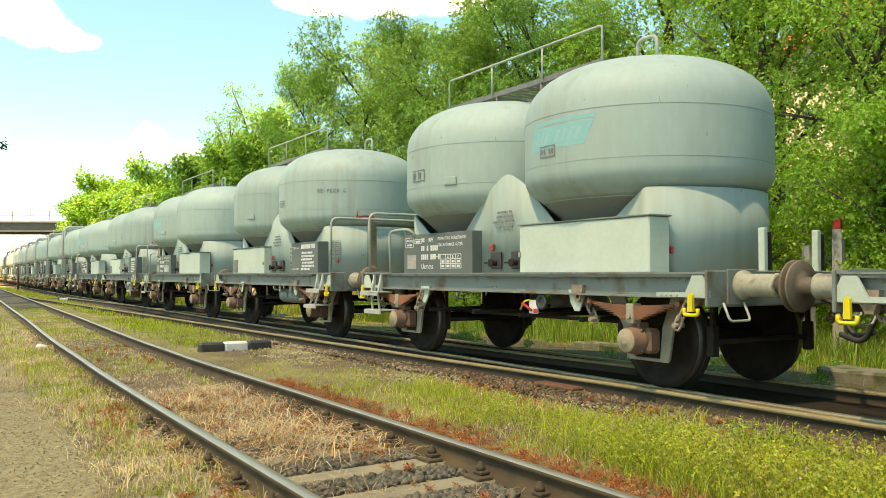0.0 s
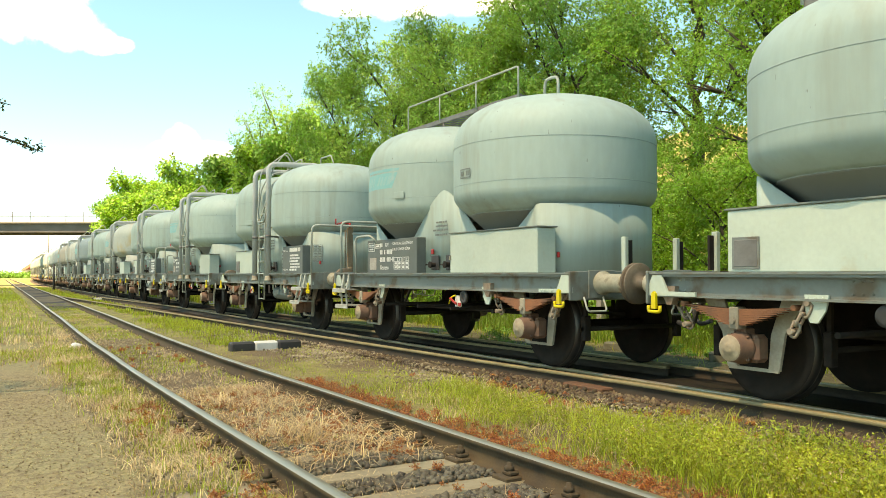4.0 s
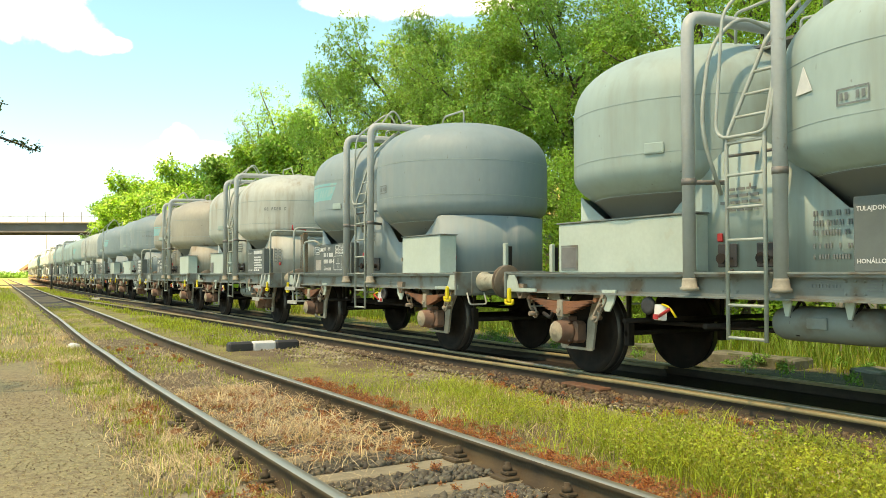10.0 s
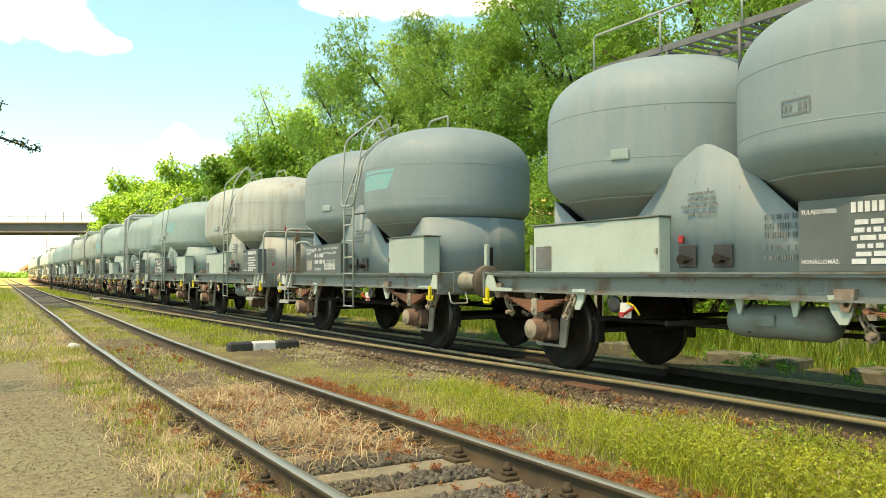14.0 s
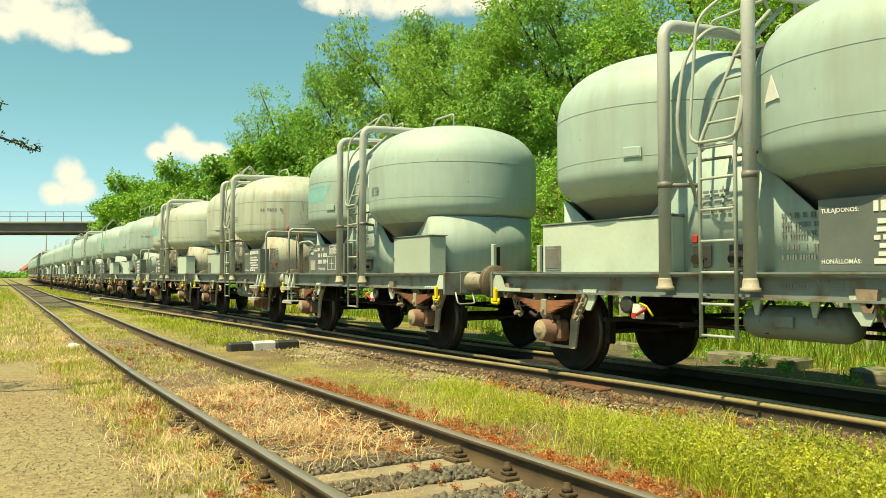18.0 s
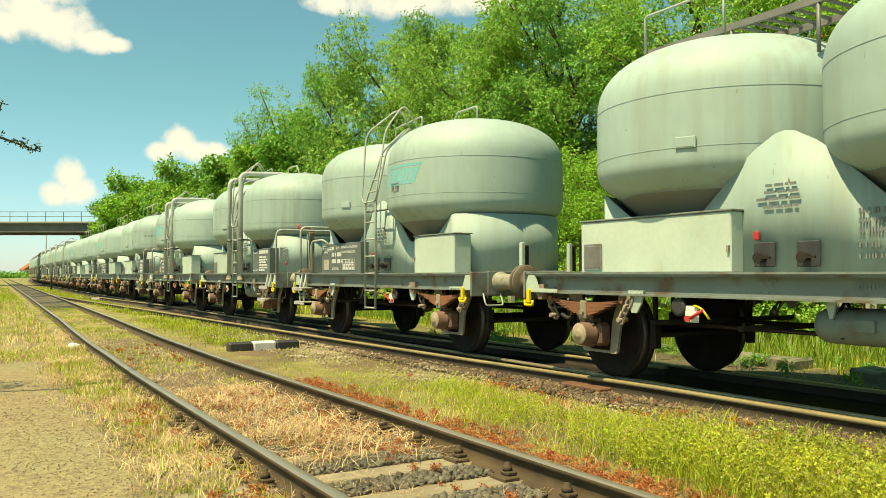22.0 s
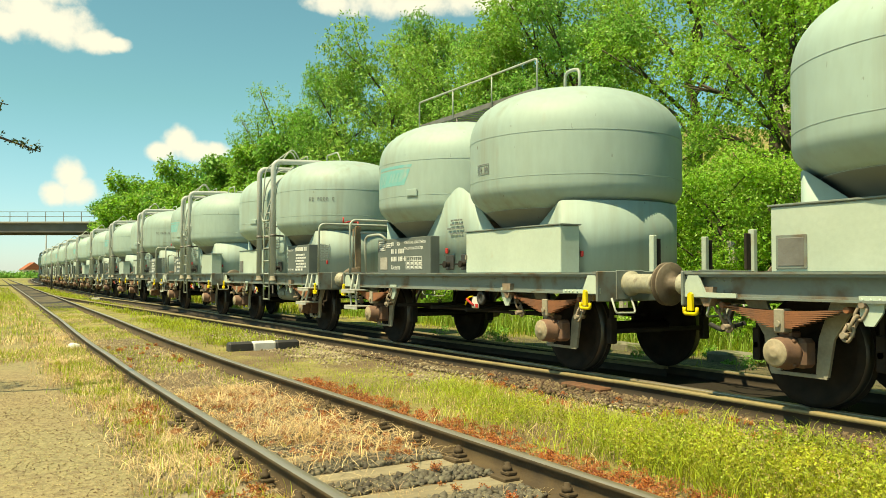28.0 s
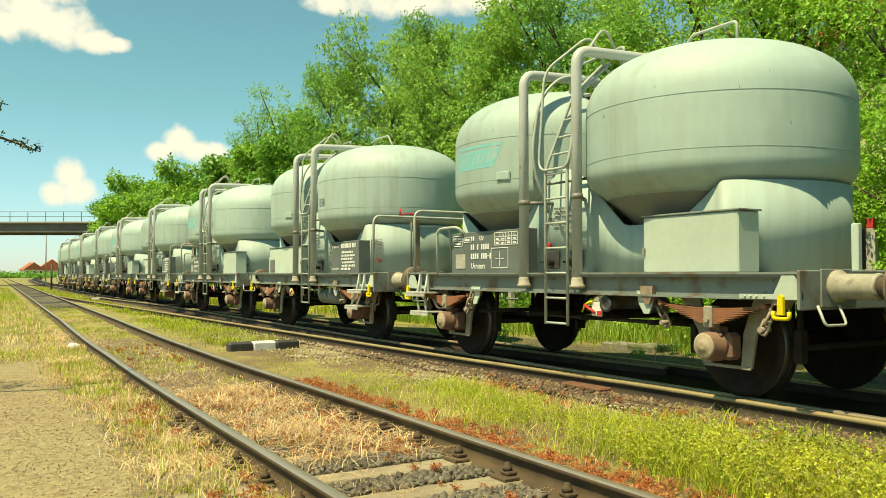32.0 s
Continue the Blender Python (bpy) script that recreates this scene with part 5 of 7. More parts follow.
def wagon(kind, side):
    """kind A: roof walkway; B: two thick pipes and a ladder; C: a ladder alone. side: the side that carries the fittings. The platform end points to +x."""
    w = new("silo_wagon")
    silo = shared("silo", silo_mesh)
    for s in (-1, 1):
        mesh_part("silo", silo, w, pose(s * CX, 0, 0), "rounded grey silo vessel with a cone below")
        mesh_part("hopper_cone", shared("hopper", hopper_mesh), w, pose(s * CX, 0, 0), "dusty brown-grey outlet cone with painted shade")
        mesh_part("weld_seam", shared("seam", seam_mesh), w, pose(s * CX, 0, 0))
    part("skirt", skirt_bm(), PAINT["grey"], w, "grey support wall with V-shaped cut-outs")
    for s in (-1, 1):
        mesh_part("sole_bar", shared("sole", sole_bar_mesh), w, pose(0, s * 1.27, 0, 0, 0, 0 if s < 0 else 180))
        mesh_part("headstock", shared("head", headstock_mesh), w, pose(s * 3.42, 0, 0, 0, 0, 0 if s > 0 else 180))
        hou, plu = shared("buffers", buffer_meshes)
        for y in (-0.875, 0.875):
            b = mesh_part("buffer", hou, w, pose(s * 3.43, y, 1.055, 0, 0, 0 if s > 0 else 180))
            mesh_part("buffer_plunger", plu, b, pose(0.315, 0, 0), "round steel buffer head")
            if y * side > 0:
                mesh_part("rope_hook", shared("hook", hook_mesh), w, pose(s * 3.28, math.copysign(1.36, y), 0), "yellow painted rope hook")
        for y in (-1.30, 1.28):
            mesh_part("corner_gusset", shared("gusset", gusset_mesh), w, pose(s * 3.42, y if s > 0 else -y, 0, 0, 0, 0 if s > 0 else 180))
        coupling(w, s * 3.42, s)
    bm = bmesh.new()
    box(bm, -3.38, 2.5, -1.29, 1.29, 1.13, 1.165)
    part("deck", bm, M_FRAME, w)
    for x in (-WB / 2, WB / 2):
        ws = new("wheelset", shared("axle", axle_mesh))
        ws.parent = w
        ws.location = (x, 0, 0.5)
        for s in (-1, 1):
            mesh_part("wheel", shared("wheel", wheel_mesh), ws, pose(0, s * 0.75, 0, 0, 0, 0 if s < 0 else 180))
        for s in (-1, 1):
            t = 0 if s < 0 else 180
            leaf = mesh_part("leaf_spring", shared("spring", spring_mesh), w, pose(x, s * 1.20, 0, 0, 0, t), "rusty leaf spring")
            mesh_part("spring_buckle", shared("buckle", buckle_mesh), leaf)
            mesh_part("axle_box", shared("axlebox", axlebox_mesh), w, pose(x, s * 1.12, 0, 0, 0, t), "dusty axle box")
            mesh_part("axle_guard", shared("guard", guard_mesh), w, pose(x, s * 1.01, 0, 0, 0, t))
            q = mesh_part("guard_plate", shared("guard plate", guard_plate_mesh), w, pose(x, s * 1.245, 0, 0, 0, t))
            q.scale = (1 if x * s > 0 else -1, 1, 1)
            for k in (-1, 1):
                mesh_part("spring_hanger", shared("hanger", hanger_mesh), w, pose(x + k * 0.66, s * 1.20, 0, 0, 0, 0 if k * 1 > 0 else 180))
    platform_parts(w, side)
    end_board(w)
    if side < 0:
        keeper_board(w)
        data_panel(w)
    else:
        number_board(w, kind == "B")
    lockers(w, side, kind)
    valves(w, side)
    steps_parts(w, side)
    brake_gear(w, side)
    top_gear(w, kind, side)
    if kind in "BC":
        ladder(w, side)
    if kind == "B":
        pipes(w, side)
    return w


# per wagon, from the head of the train: kind and paint
ORDER = "A A A A A A B B B B B B B B A C C C B B B B A C B B A A A A B B B B B B B B B B B B".split()
COLOUR = "grey grey grey grey grey grey grey grey grey stained grey blue pale dirty blue blue pale grey grey grey rusty rusty grey grey grey grey grey grey grey grey grey grey grey grey grey grey grey grey grey grey grey grey".split()
LABELS = {"A": "two-silo cement wagon with a railed roof walkway", "B": "two-silo cement wagon with thick side pipes and ladder", "C": "two-silo cement wagon with a bare side ladder"}
TONES = {"grey": "grey", "stained": "ochre-stained grey", "blue": "blue-grey", "pale": "pale weathered", "dirty": "dirty beige rust-stained", "rusty": "pale rust-spotted"}
WAGONS = []


def plate(parent, x, a, z, s):
    """Small sign holder on a silo."""
    bm = bmesh.new()
    box(bm, -0.10, 0.10, -0.012, 0.005, -0.055, 0.055, 0.005)
    box(bm, -0.085, 0.085, -0.016, -0.012, -0.04, 0.045)
    ob = part("sign_holder", bm, PAINT["grey"], parent, "small grey sign holder")
    ob.matrix_local = pose(x + (R + 0.008) * math.sin(a) * -s, s * (R + 0.008) * math.cos(a), z, 0, 0, (math.degrees(a) if s < 0 else 180 + math.degrees(a)))


def warning(parent, x, a, z, s):
    bm = bmesh.new()
    slab(bm, [(-0.12, 0), (0.12, 0), (0.0, 0.22)], 0.006)
    ob = part("warning_triangle", bm, M_WHITE, parent, "white warning triangle")
    ob.matrix_local = pose(x + (R + 0.012) * math.sin(a) * -s, s * (R + 0.012) * math.cos(a), z, 0, 0, (math.degrees(a) if s < 0 else 180 + math.degrees(a)))


def data_panel(parent):
    """Stencilled table on the skirt by the platform."""
    rows = []
    for i in range(6):
        rows.append((0, 0.07 * i, 0.20, 0.007))
    for i in range(3):
        rows.append((0.0965 * i, 0, 0.007, 0.357))
    for i in range(5):
        rows += [(0.02, 0.07 * i + 0.025, 0.055, 0.02), (0.115, 0.07 * i + 0.025, 0.06, 0.02)]
    ob = new("data_panel", shared("panel", lambda: flat_bars(rows, M_INK)))
    ob.parent = parent
    a = radians(48)
    ob.matrix_local = pose(CX + 1.352 * math.sin(a), -1.352 * math.cos(a), 1.42, 0, 0, 48)
    tagged(ob, "stencilled inspection table", kind="stuff")


def train():
    made = {}
    for i, (k, c) in enumerate(zip(ORDER, COLOUR)):
        side = -1 if (i - 1) % 2 else 1
        if (k, side) in made:
            w = copy_thing(made[k, side], pose(0, 0, 0))
        else:
            w = made[k, side] = wagon(k, side)
        WAGONS.append(w)
        tagged(w, TONES[c] + " " + LABELS[k], "freight wagon", "wagons of the cement train")
    for i, (w, k, c) in enumerate(zip(WAGONS, ORDER, COLOUR)):
        m = i - 1
        side = -1 if m % 2 else 1
        if c != "grey":
            for o in w.children:
                if o.name.split(".")[0] in ("silo", "skirt"):
                    o.material_slots[0].link = "OBJECT"
                    o.material_slots[0].material = PAINT["rusted" if c == "rusty" and o.name.split(".")[0] == "skirt" else c]
        front = CX if side < 0 else -CX
        if side > 0:
            livery(w, (front if k == "C" or m == 0 else -front, -0.02, 2.53, side), 0.31, 0.92)
        plate(w, -front, 0.42, 2.40, side)
        if m == 7:
            load_disc(w, side)
        if m in (9, 17, 18, 30):
            warning(w, front, -0.42, 2.62, side)
        if m % 3 != 2:
            stencil(w, front, -0.16, 2.44, side, 0.28, 0.13)
        if m in (0,):
            stencil(w, -front, -0.16, 2.44, side)
        if m in (1, 11, 13, 19, 21, 25, 29, 31):
            stencil(w, front, 0.68, 2.66, side, 0.56, 0.07, False)


train()

# ---- motion of the train ----
TRAVEL = [(0, 0.0), (2, 14.736), (4, 29.741), (6, 44.839), (8, 60.041), (10, 75.388), (12, 91.016), (14, 106.956), (16, 123.037), (18, 139.201), (20, 155.471), (22, 171.976), (24, 188.739), (26, 205.615), (28, 222.591), (30, 239.741), (32, 257.106)]
HEAD = -4.298            # front end of the first whole wagon at the start


# ---- trees ----
def branch_tubes(bm, rng, height, spread, lean=0.0):
    tips = []
    trunk = [Vector((0, 0, -0.3))]
    n = 6
    for k in range(1, n + 1):
        t = k / n
        trunk.append(Vector((lean * t * height + rng.uniform(-0.15, 0.15) * t * 2, rng.uniform(-0.15, 0.15) * t * 2, height * 0.62 * t)))
    tube(bm, trunk, height * 0.016, 8, height * 0.006)
    for k in range(9):
        t = 0.35 + 0.65 * k / 8
        p = trunk[0].lerp(trunk[-1], t)
        a = k * 2.4 + rng.uniform(-0.4, 0.4)
        out = spread * rng.uniform(0.55, 0.95) * (1.1 - 0.35 * t)
        rise = height * rng.uniform(0.12, 0.32)
        q = p + Vector((math.cos(a) * out * 0.5, math.sin(a) * out * 0.5, rise * 0.6))
        e = p + Vector((math.cos(a) * out, math.sin(a) * out, rise))
        tube(bm, [p, q, e], height * 0.006, 6, height * 0.0018)
        tips += [q, e]
        for j in range(2):
            b = a + rng.uniform(-0.9, 0.9)
            g = q + Vector((math.cos(b) * out * 0.4, math.sin(b) * out * 0.4, rise * rng.uniform(0.1, 0.6)))
            tube(bm, [q, g], height * 0.003, 5, height * 0.001)
            tips.append(g)
    tips.append(trunk[-1] + Vector((0, 0, height * 0.15)))
    return tips


def leaf_cloud(seed, centres, radii, count, size, droop=0.4):
    """Leaves as folded blades, gathered in sprays round the twigs' ends; denser towards the outside."""
    g = np.random.RandomState(seed)
    c = np.asarray(centres)[g.randint(0, len(centres), count // 6)]
    r = np.asarray(radii)[0] * g.uniform(0.55, 1.25, (len(c), 1))
    d = g.normal(size=(len(c), 3))
    d /= np.linalg.norm(d, axis=1, keepdims=True)
    sprays = c + d * r * np.cbrt(g.uniform(0.15, 1.0, (len(c), 1))) * np.array([1.0, 1.0, 0.75])
    way = d * np.array([1, 1, 0.5]) + g.normal(scale=0.5, size=d.shape)
    way[:, 2] -= droop * 0.5
    way /= np.linalg.norm(way, axis=1, keepdims=True)
    k = 6
    t = (np.tile(np.arange(k), len(c)) - 1.0) / k
    p0 = np.repeat(sprays, k, axis=0)
    w = np.repeat(way, k, axis=0)
    base = p0 + w * (t * size * 2.0)[:, None]
    side = np.cross(w, g.normal(size=w.shape))
    side /= np.linalg.norm(side, axis=1, keepdims=True) + 1e-6
    leaf = side * 0.85 + w * 0.5 + g.normal(scale=0.25, size=w.shape)
    leaf[:, 2] -= droop
    leaf /= np.linalg.norm(leaf, axis=1, keepdims=True)
    ls = (size * g.uniform(0.6, 1.3, len(base)))[:, None]
    wide = np.cross(leaf, np.array([0.12, -0.62, 0.78]) + g.normal(scale=0.55, size=leaf.shape))
    wide /= np.linalg.norm(wide, axis=1, keepdims=True) + 1e-6
    v = np.stack([base, base + leaf * ls * 0.5 + wide * ls * 0.27, base + leaf * ls, base + leaf * ls * 0.5 - wide * ls * 0.27], axis=1).reshape(-1, 3)
    f = np.arange(len(base) * 4).reshape(-1, 4)
    return v, f


def tree(seed, height, spread, count, size, leaf_mat, name="tree", low=False):
    rng = random.Random(seed)
    t = new(name)
    bm = bmesh.new()
    tips = branch_tubes(bm, rng, height, spread)
    part("trunk", bm, M_BARK, t, "grey-brown branching trunk")
    lumps = [Vector(p) for p in tips if p.z > height * (0.1 if low else 0.3)]
    for k in range(44):
        a, u = rng.uniform(0, 6.3), rng.uniform(0.25, 1.0)
        lumps.append(Vector((math.cos(a) * spread * u * 0.9, math.sin(a) * spread * u * 0.9, height * (rng.uniform(0.35, 0.95) - 0.28 * u))))
    v, f = leaf_cloud(seed, lumps, [spread * 0.19], count, size)
    me = bulk("crown", v, f, leaf_mat)
    o = new("crown", me)
    o.parent = t
    return t


def woods():
    rng = random.Random(11)
    protos = [(tree(1, 12, 4.3, 58000, 0.125, M_LEAF), "broad green deciduous tree on the railway bank"), (tree(2, 12, 3.9, 58000, 0.125, M_LEAF2), "light green acacia on the railway bank"),
              (tree(3, 11, 4.6, 58000, 0.12, M_LEAF3), "olive green walnut-like tree on the bank"), (tree(4, 8, 3.6, 30000, 0.11, M_LEAF2, low=True), "low leafy light green tree on the bank"),
              (tree(5, 12, 3.4, 26000, 0.088, M_LEAF2), "tall sparse tree with dark bare limbs showing"),
              (tree(6, 12, 4.3, 26000, 0.27, M_LEAF), "green deciduous tree far along the bank"), (tree(7, 12, 4.1, 26000, 0.27, M_LEAF2), "light green tree far along the bank")]
    # kind, x, sideways place, height
    spots = [(1, -80, 13.6, 12.2), (0, -88, 14.2, 12.4), (0, -97, 14.6, 13.0), (0, -72, 15.0, 11.2), (1, -64, 14.8, 11.0), (2, -104, 19, 12), (0, -112, 21, 11)]
    spots += [(2, -57, 15.2, 9.2), (4, -50, 16.9, 13.6), (4, -51.5, 16.4, 12.4), (2, -46.8, 17.0, 11.4, 0.9), (0, -52.5, 15.8, 11.0), (1, -49, 16.0, 9.6), (1, -56, 16.0, 9.4), (0, -39.0, 16.8, 12.2, 0.74), (1, -54, 20.0, 8.5), (2, -33.8, 17.0, 12.4, 0.85), (0, -30.0, 18.6, 11.9, 0.9), (2, -26.2, 16.6, 10.0), (2, -23.5, 18.8, 11.0), (0, -20.5, 16.8, 9.8)]
    spots += [(4, -17.5, 19.0, 12.4), (4, -13.5, 17.5, 13.2), (4, -15.0, 21.0, 13.0), (4, -7.0, 17.2, 12.5), (4, -10.5, 18.5, 13.0), (1, -2.5, 18.0, 11), (0, 4, 18, 12), (2, 11, 18, 12), (1, 19, 19, 12), (0, 28, 18, 12)]
    spots += [(rng.choice([0, 1, 2]), -120 - 9 * i, 17 + rng.uniform(-2, 3), rng.uniform(9, 12)) for i in range(6)]
    # second rank behind, then low growth along the foot of the bank
    spots += [(rng.choice([0, 2, 1]), 2 - 7.5 * i + rng.uniform(-1.5, 1.5), 25 + rng.uniform(-1.5, 2), rng.uniform(9.5, 11) if i < 6 else 7.5) for i in range(14) if not -40 < 2 - 7.5 * i < -4]
    spots += [(3, 14 - 4.1 * i + rng.uniform(-0.9, 0.9), 13.0 + rng.uniform(-0.4, 1.4), rng.uniform(3.6, 5.8)) for i in range(20)]
    spots += [(3, -14.5, 14.6, 5.0), (3, -11.0, 14.2, 4.4), (3, -8.0, 14.8, 4.8), (3, -5.0, 14.3, 4.6), (3, -17.0, 14.6, 5.0), (3, -2.0, 14.4, 4.6), (4, -12.0, 16.0, 10.5), (4, -9.0, 15.8, 11.0)]
    tall = [12, 12, 11, 8, 12, 12, 12]
    placed = []
    for k, x, v, h, *slim in spots:
        if k < 3 and (x < -44 or v > 22):
            k = 6 if k == 1 else 5
        y = v + main_y(x)
        p, label = protos[k]
        m = pose(x, y, ground_z(x, y) - 0.1, 0, 0, rng.uniform(-45, 45))
        if p in placed:
            t = copy_thing(p, m)
        else:
            p.matrix_basis = m
            t = p
        placed.append(p)
        q = h / tall[k] / 1.02
        wide = slim[0] if slim else rng.uniform(0.92, 1.08)
        t.scale = (q * wide, q * wide * rng.uniform(0.95, 1.05), q)
        tagged(t, label, "tree", "trees on the bank")


woods()


def overhang():
    """The twig end of a tree that stands beside the path, out of sight."""
    t = new("roadside_tree")
    t.matrix_basis = pose(-10.5, -3.6, ground_z(-10.5, -3.6))
    bm = bmesh.new()
    tube(bm, [(0, 0, -0.2), (0.1, 0.1, 1.6), (0.0, 0.3, 3.2), (0.2, 0.2, 5.5)], 0.16, 8, 0.07)
    tube(bm, [(0.02, 0.25, 2.6), (0.2, 1.8, 3.15), (0.3, 3.2, 2.98), (0.3, 3.9, 2.84), (0.3, 4.33, 2.70)], 0.05, 6, 0.005)
    tube(bm, [(0.2, 1.8, 3.15), (0.3, 3.0, 3.42), (0.3, 4.0, 3.2)], 0.03, 6, 0.005)
    part("trunk", bm, M_BARK, t, "thin grey-brown trunk with a drooping limb")
    v1, f1 = leaf_cloud(31, [(0.3, 3.6 + 0.075 * k, 2.93 - 0.02 * k) for k in range(10)], [0.045], 300, 0.038)
    v2, f2 = leaf_cloud(32, [(0.3, 3.5 + 0.06 * k, 3.34 - 0.017 * k) for k in range(8)], [0.05], 200, 0.038)
    v3, f3 = leaf_cloud(33, [(0.1, 0.2, 5.0), (-0.5, 0.6, 4.6), (0.6, -0.4, 4.7), (0.1, 0.9, 4.3), (0, 0, 5.8)], [1.0], 5000, 0.10)
    v = np.vstack([v1, v2, v3])
    f = np.arange(len(v)).reshape(-1, 4)
    o = new("crown", bulk("crown", v, f, M_LEAFDARK))
    o.parent = t
    tagged(t, "roadside tree whose leafy twig hangs over the path", "tree")


overhang()


# ---- growth on the ground ----
def blades(seed, count, area, height, mats, width=0.006, lean=0.35, name="grass", label="", keep=None, clump=0.0, droop=0.15):
    """Grass blades over area (x0, x1, y0, y1), as one joined stand."""
    g = np.random.RandomState(seed)
    x0, x1, y0, y1 = area
    x, y = g.uniform(x0, x1, count), g.uniform(y0, y1, count)
    if clump:
        n = max(4, int(count / 45))
        k = g.randint(0, n, count)
        cx, cy = g.uniform(x0, x1, n), g.uniform(y0, y1, n)
        x, y = cx[k] + g.normal(scale=clump, size=count), cy[k] + g.normal(scale=clump, size=count)
    if keep is not None:
        m = keep(x, y, g)
        x, y = x[m], y[m]
    y = y + np.array([near_y(a) if b < 4.5 else main_y(a) for a, b in zip(x, y)])
    n = len(x)
    z = np.array([ground_z(a, b) for a, b in zip(x, y)]) - 0.01
    h = height * g.uniform(0.35, 1.15, n)
    a = g.uniform(0, 6.283, n)
    l = lean * h * g.uniform(0.2, 1.4, n)
    w = width * g.uniform(0.6, 1.5, n)
    dx, dy = np.cos(a), np.sin(a)
    side = np.stack([-dy * w, dx * w, np.zeros(n)], 1)
    rows = []
    for t, q in ((0.0, 1.0), (0.38, 0.9), (0.72, 0.6), (1.0, 0.12)):
        p = np.stack([x + dx * l * t * t, y + dy * l * t * t, z + h * (t - droop * t * t * t)], 1)
        rows.append((p - side * q, p + side * q))
    v = np.stack([r for pair in rows for r in pair], 1).reshape(-1, 3)
    f = np.array([(0, 1, 3, 2), (2, 3, 5, 4), (4, 5, 7, 6)])
    f = (f[None] + 8 * np.arange(n)[:, None, None]).reshape(-1, 4)
    o = new(name, bulk(name, v, f, mats))
    return tagged(o, label, name.replace("_", " "), kind="stuff")


def weeds(seed, count, area, height, size, mat, name, label, keep=None):
    """Leafy weeds: many small leaves on low mounds."""
    g = np.random.RandomState(seed)
    n = max(6, count // 70)
    x, y = g.uniform(area[0], area[1], n), g.uniform(area[2], area[3], n)
    if keep is not None:
        m = keep(x, y, g)
        x, y = x[m], y[m]
    h = g.uniform(0.25, 1.0, len(x)) * height
    y = y + np.array([near_y(a) if b < 4.5 else main_y(a) for a, b in zip(x, y)])
    z = np.array([ground_z(a, b) for a, b in zip(x, y)])
    c = np.stack([x, y, z + h], 1)
    v, f = leaf_cloud(seed, c, [height * 0.42], count, size, 0.1)
    v[:, 2] = np.maximum(v[:, 2], -0.15)
    o = new(name, bulk(name, v, f, mat))
    return tagged(o, label, name.replace("_", " "), kind="stuff")


def away_from_rails(x, y, g):
    return ~((np.abs(y - 1.72) < 0.09) | (np.abs(y - 3.12) < 0.09))


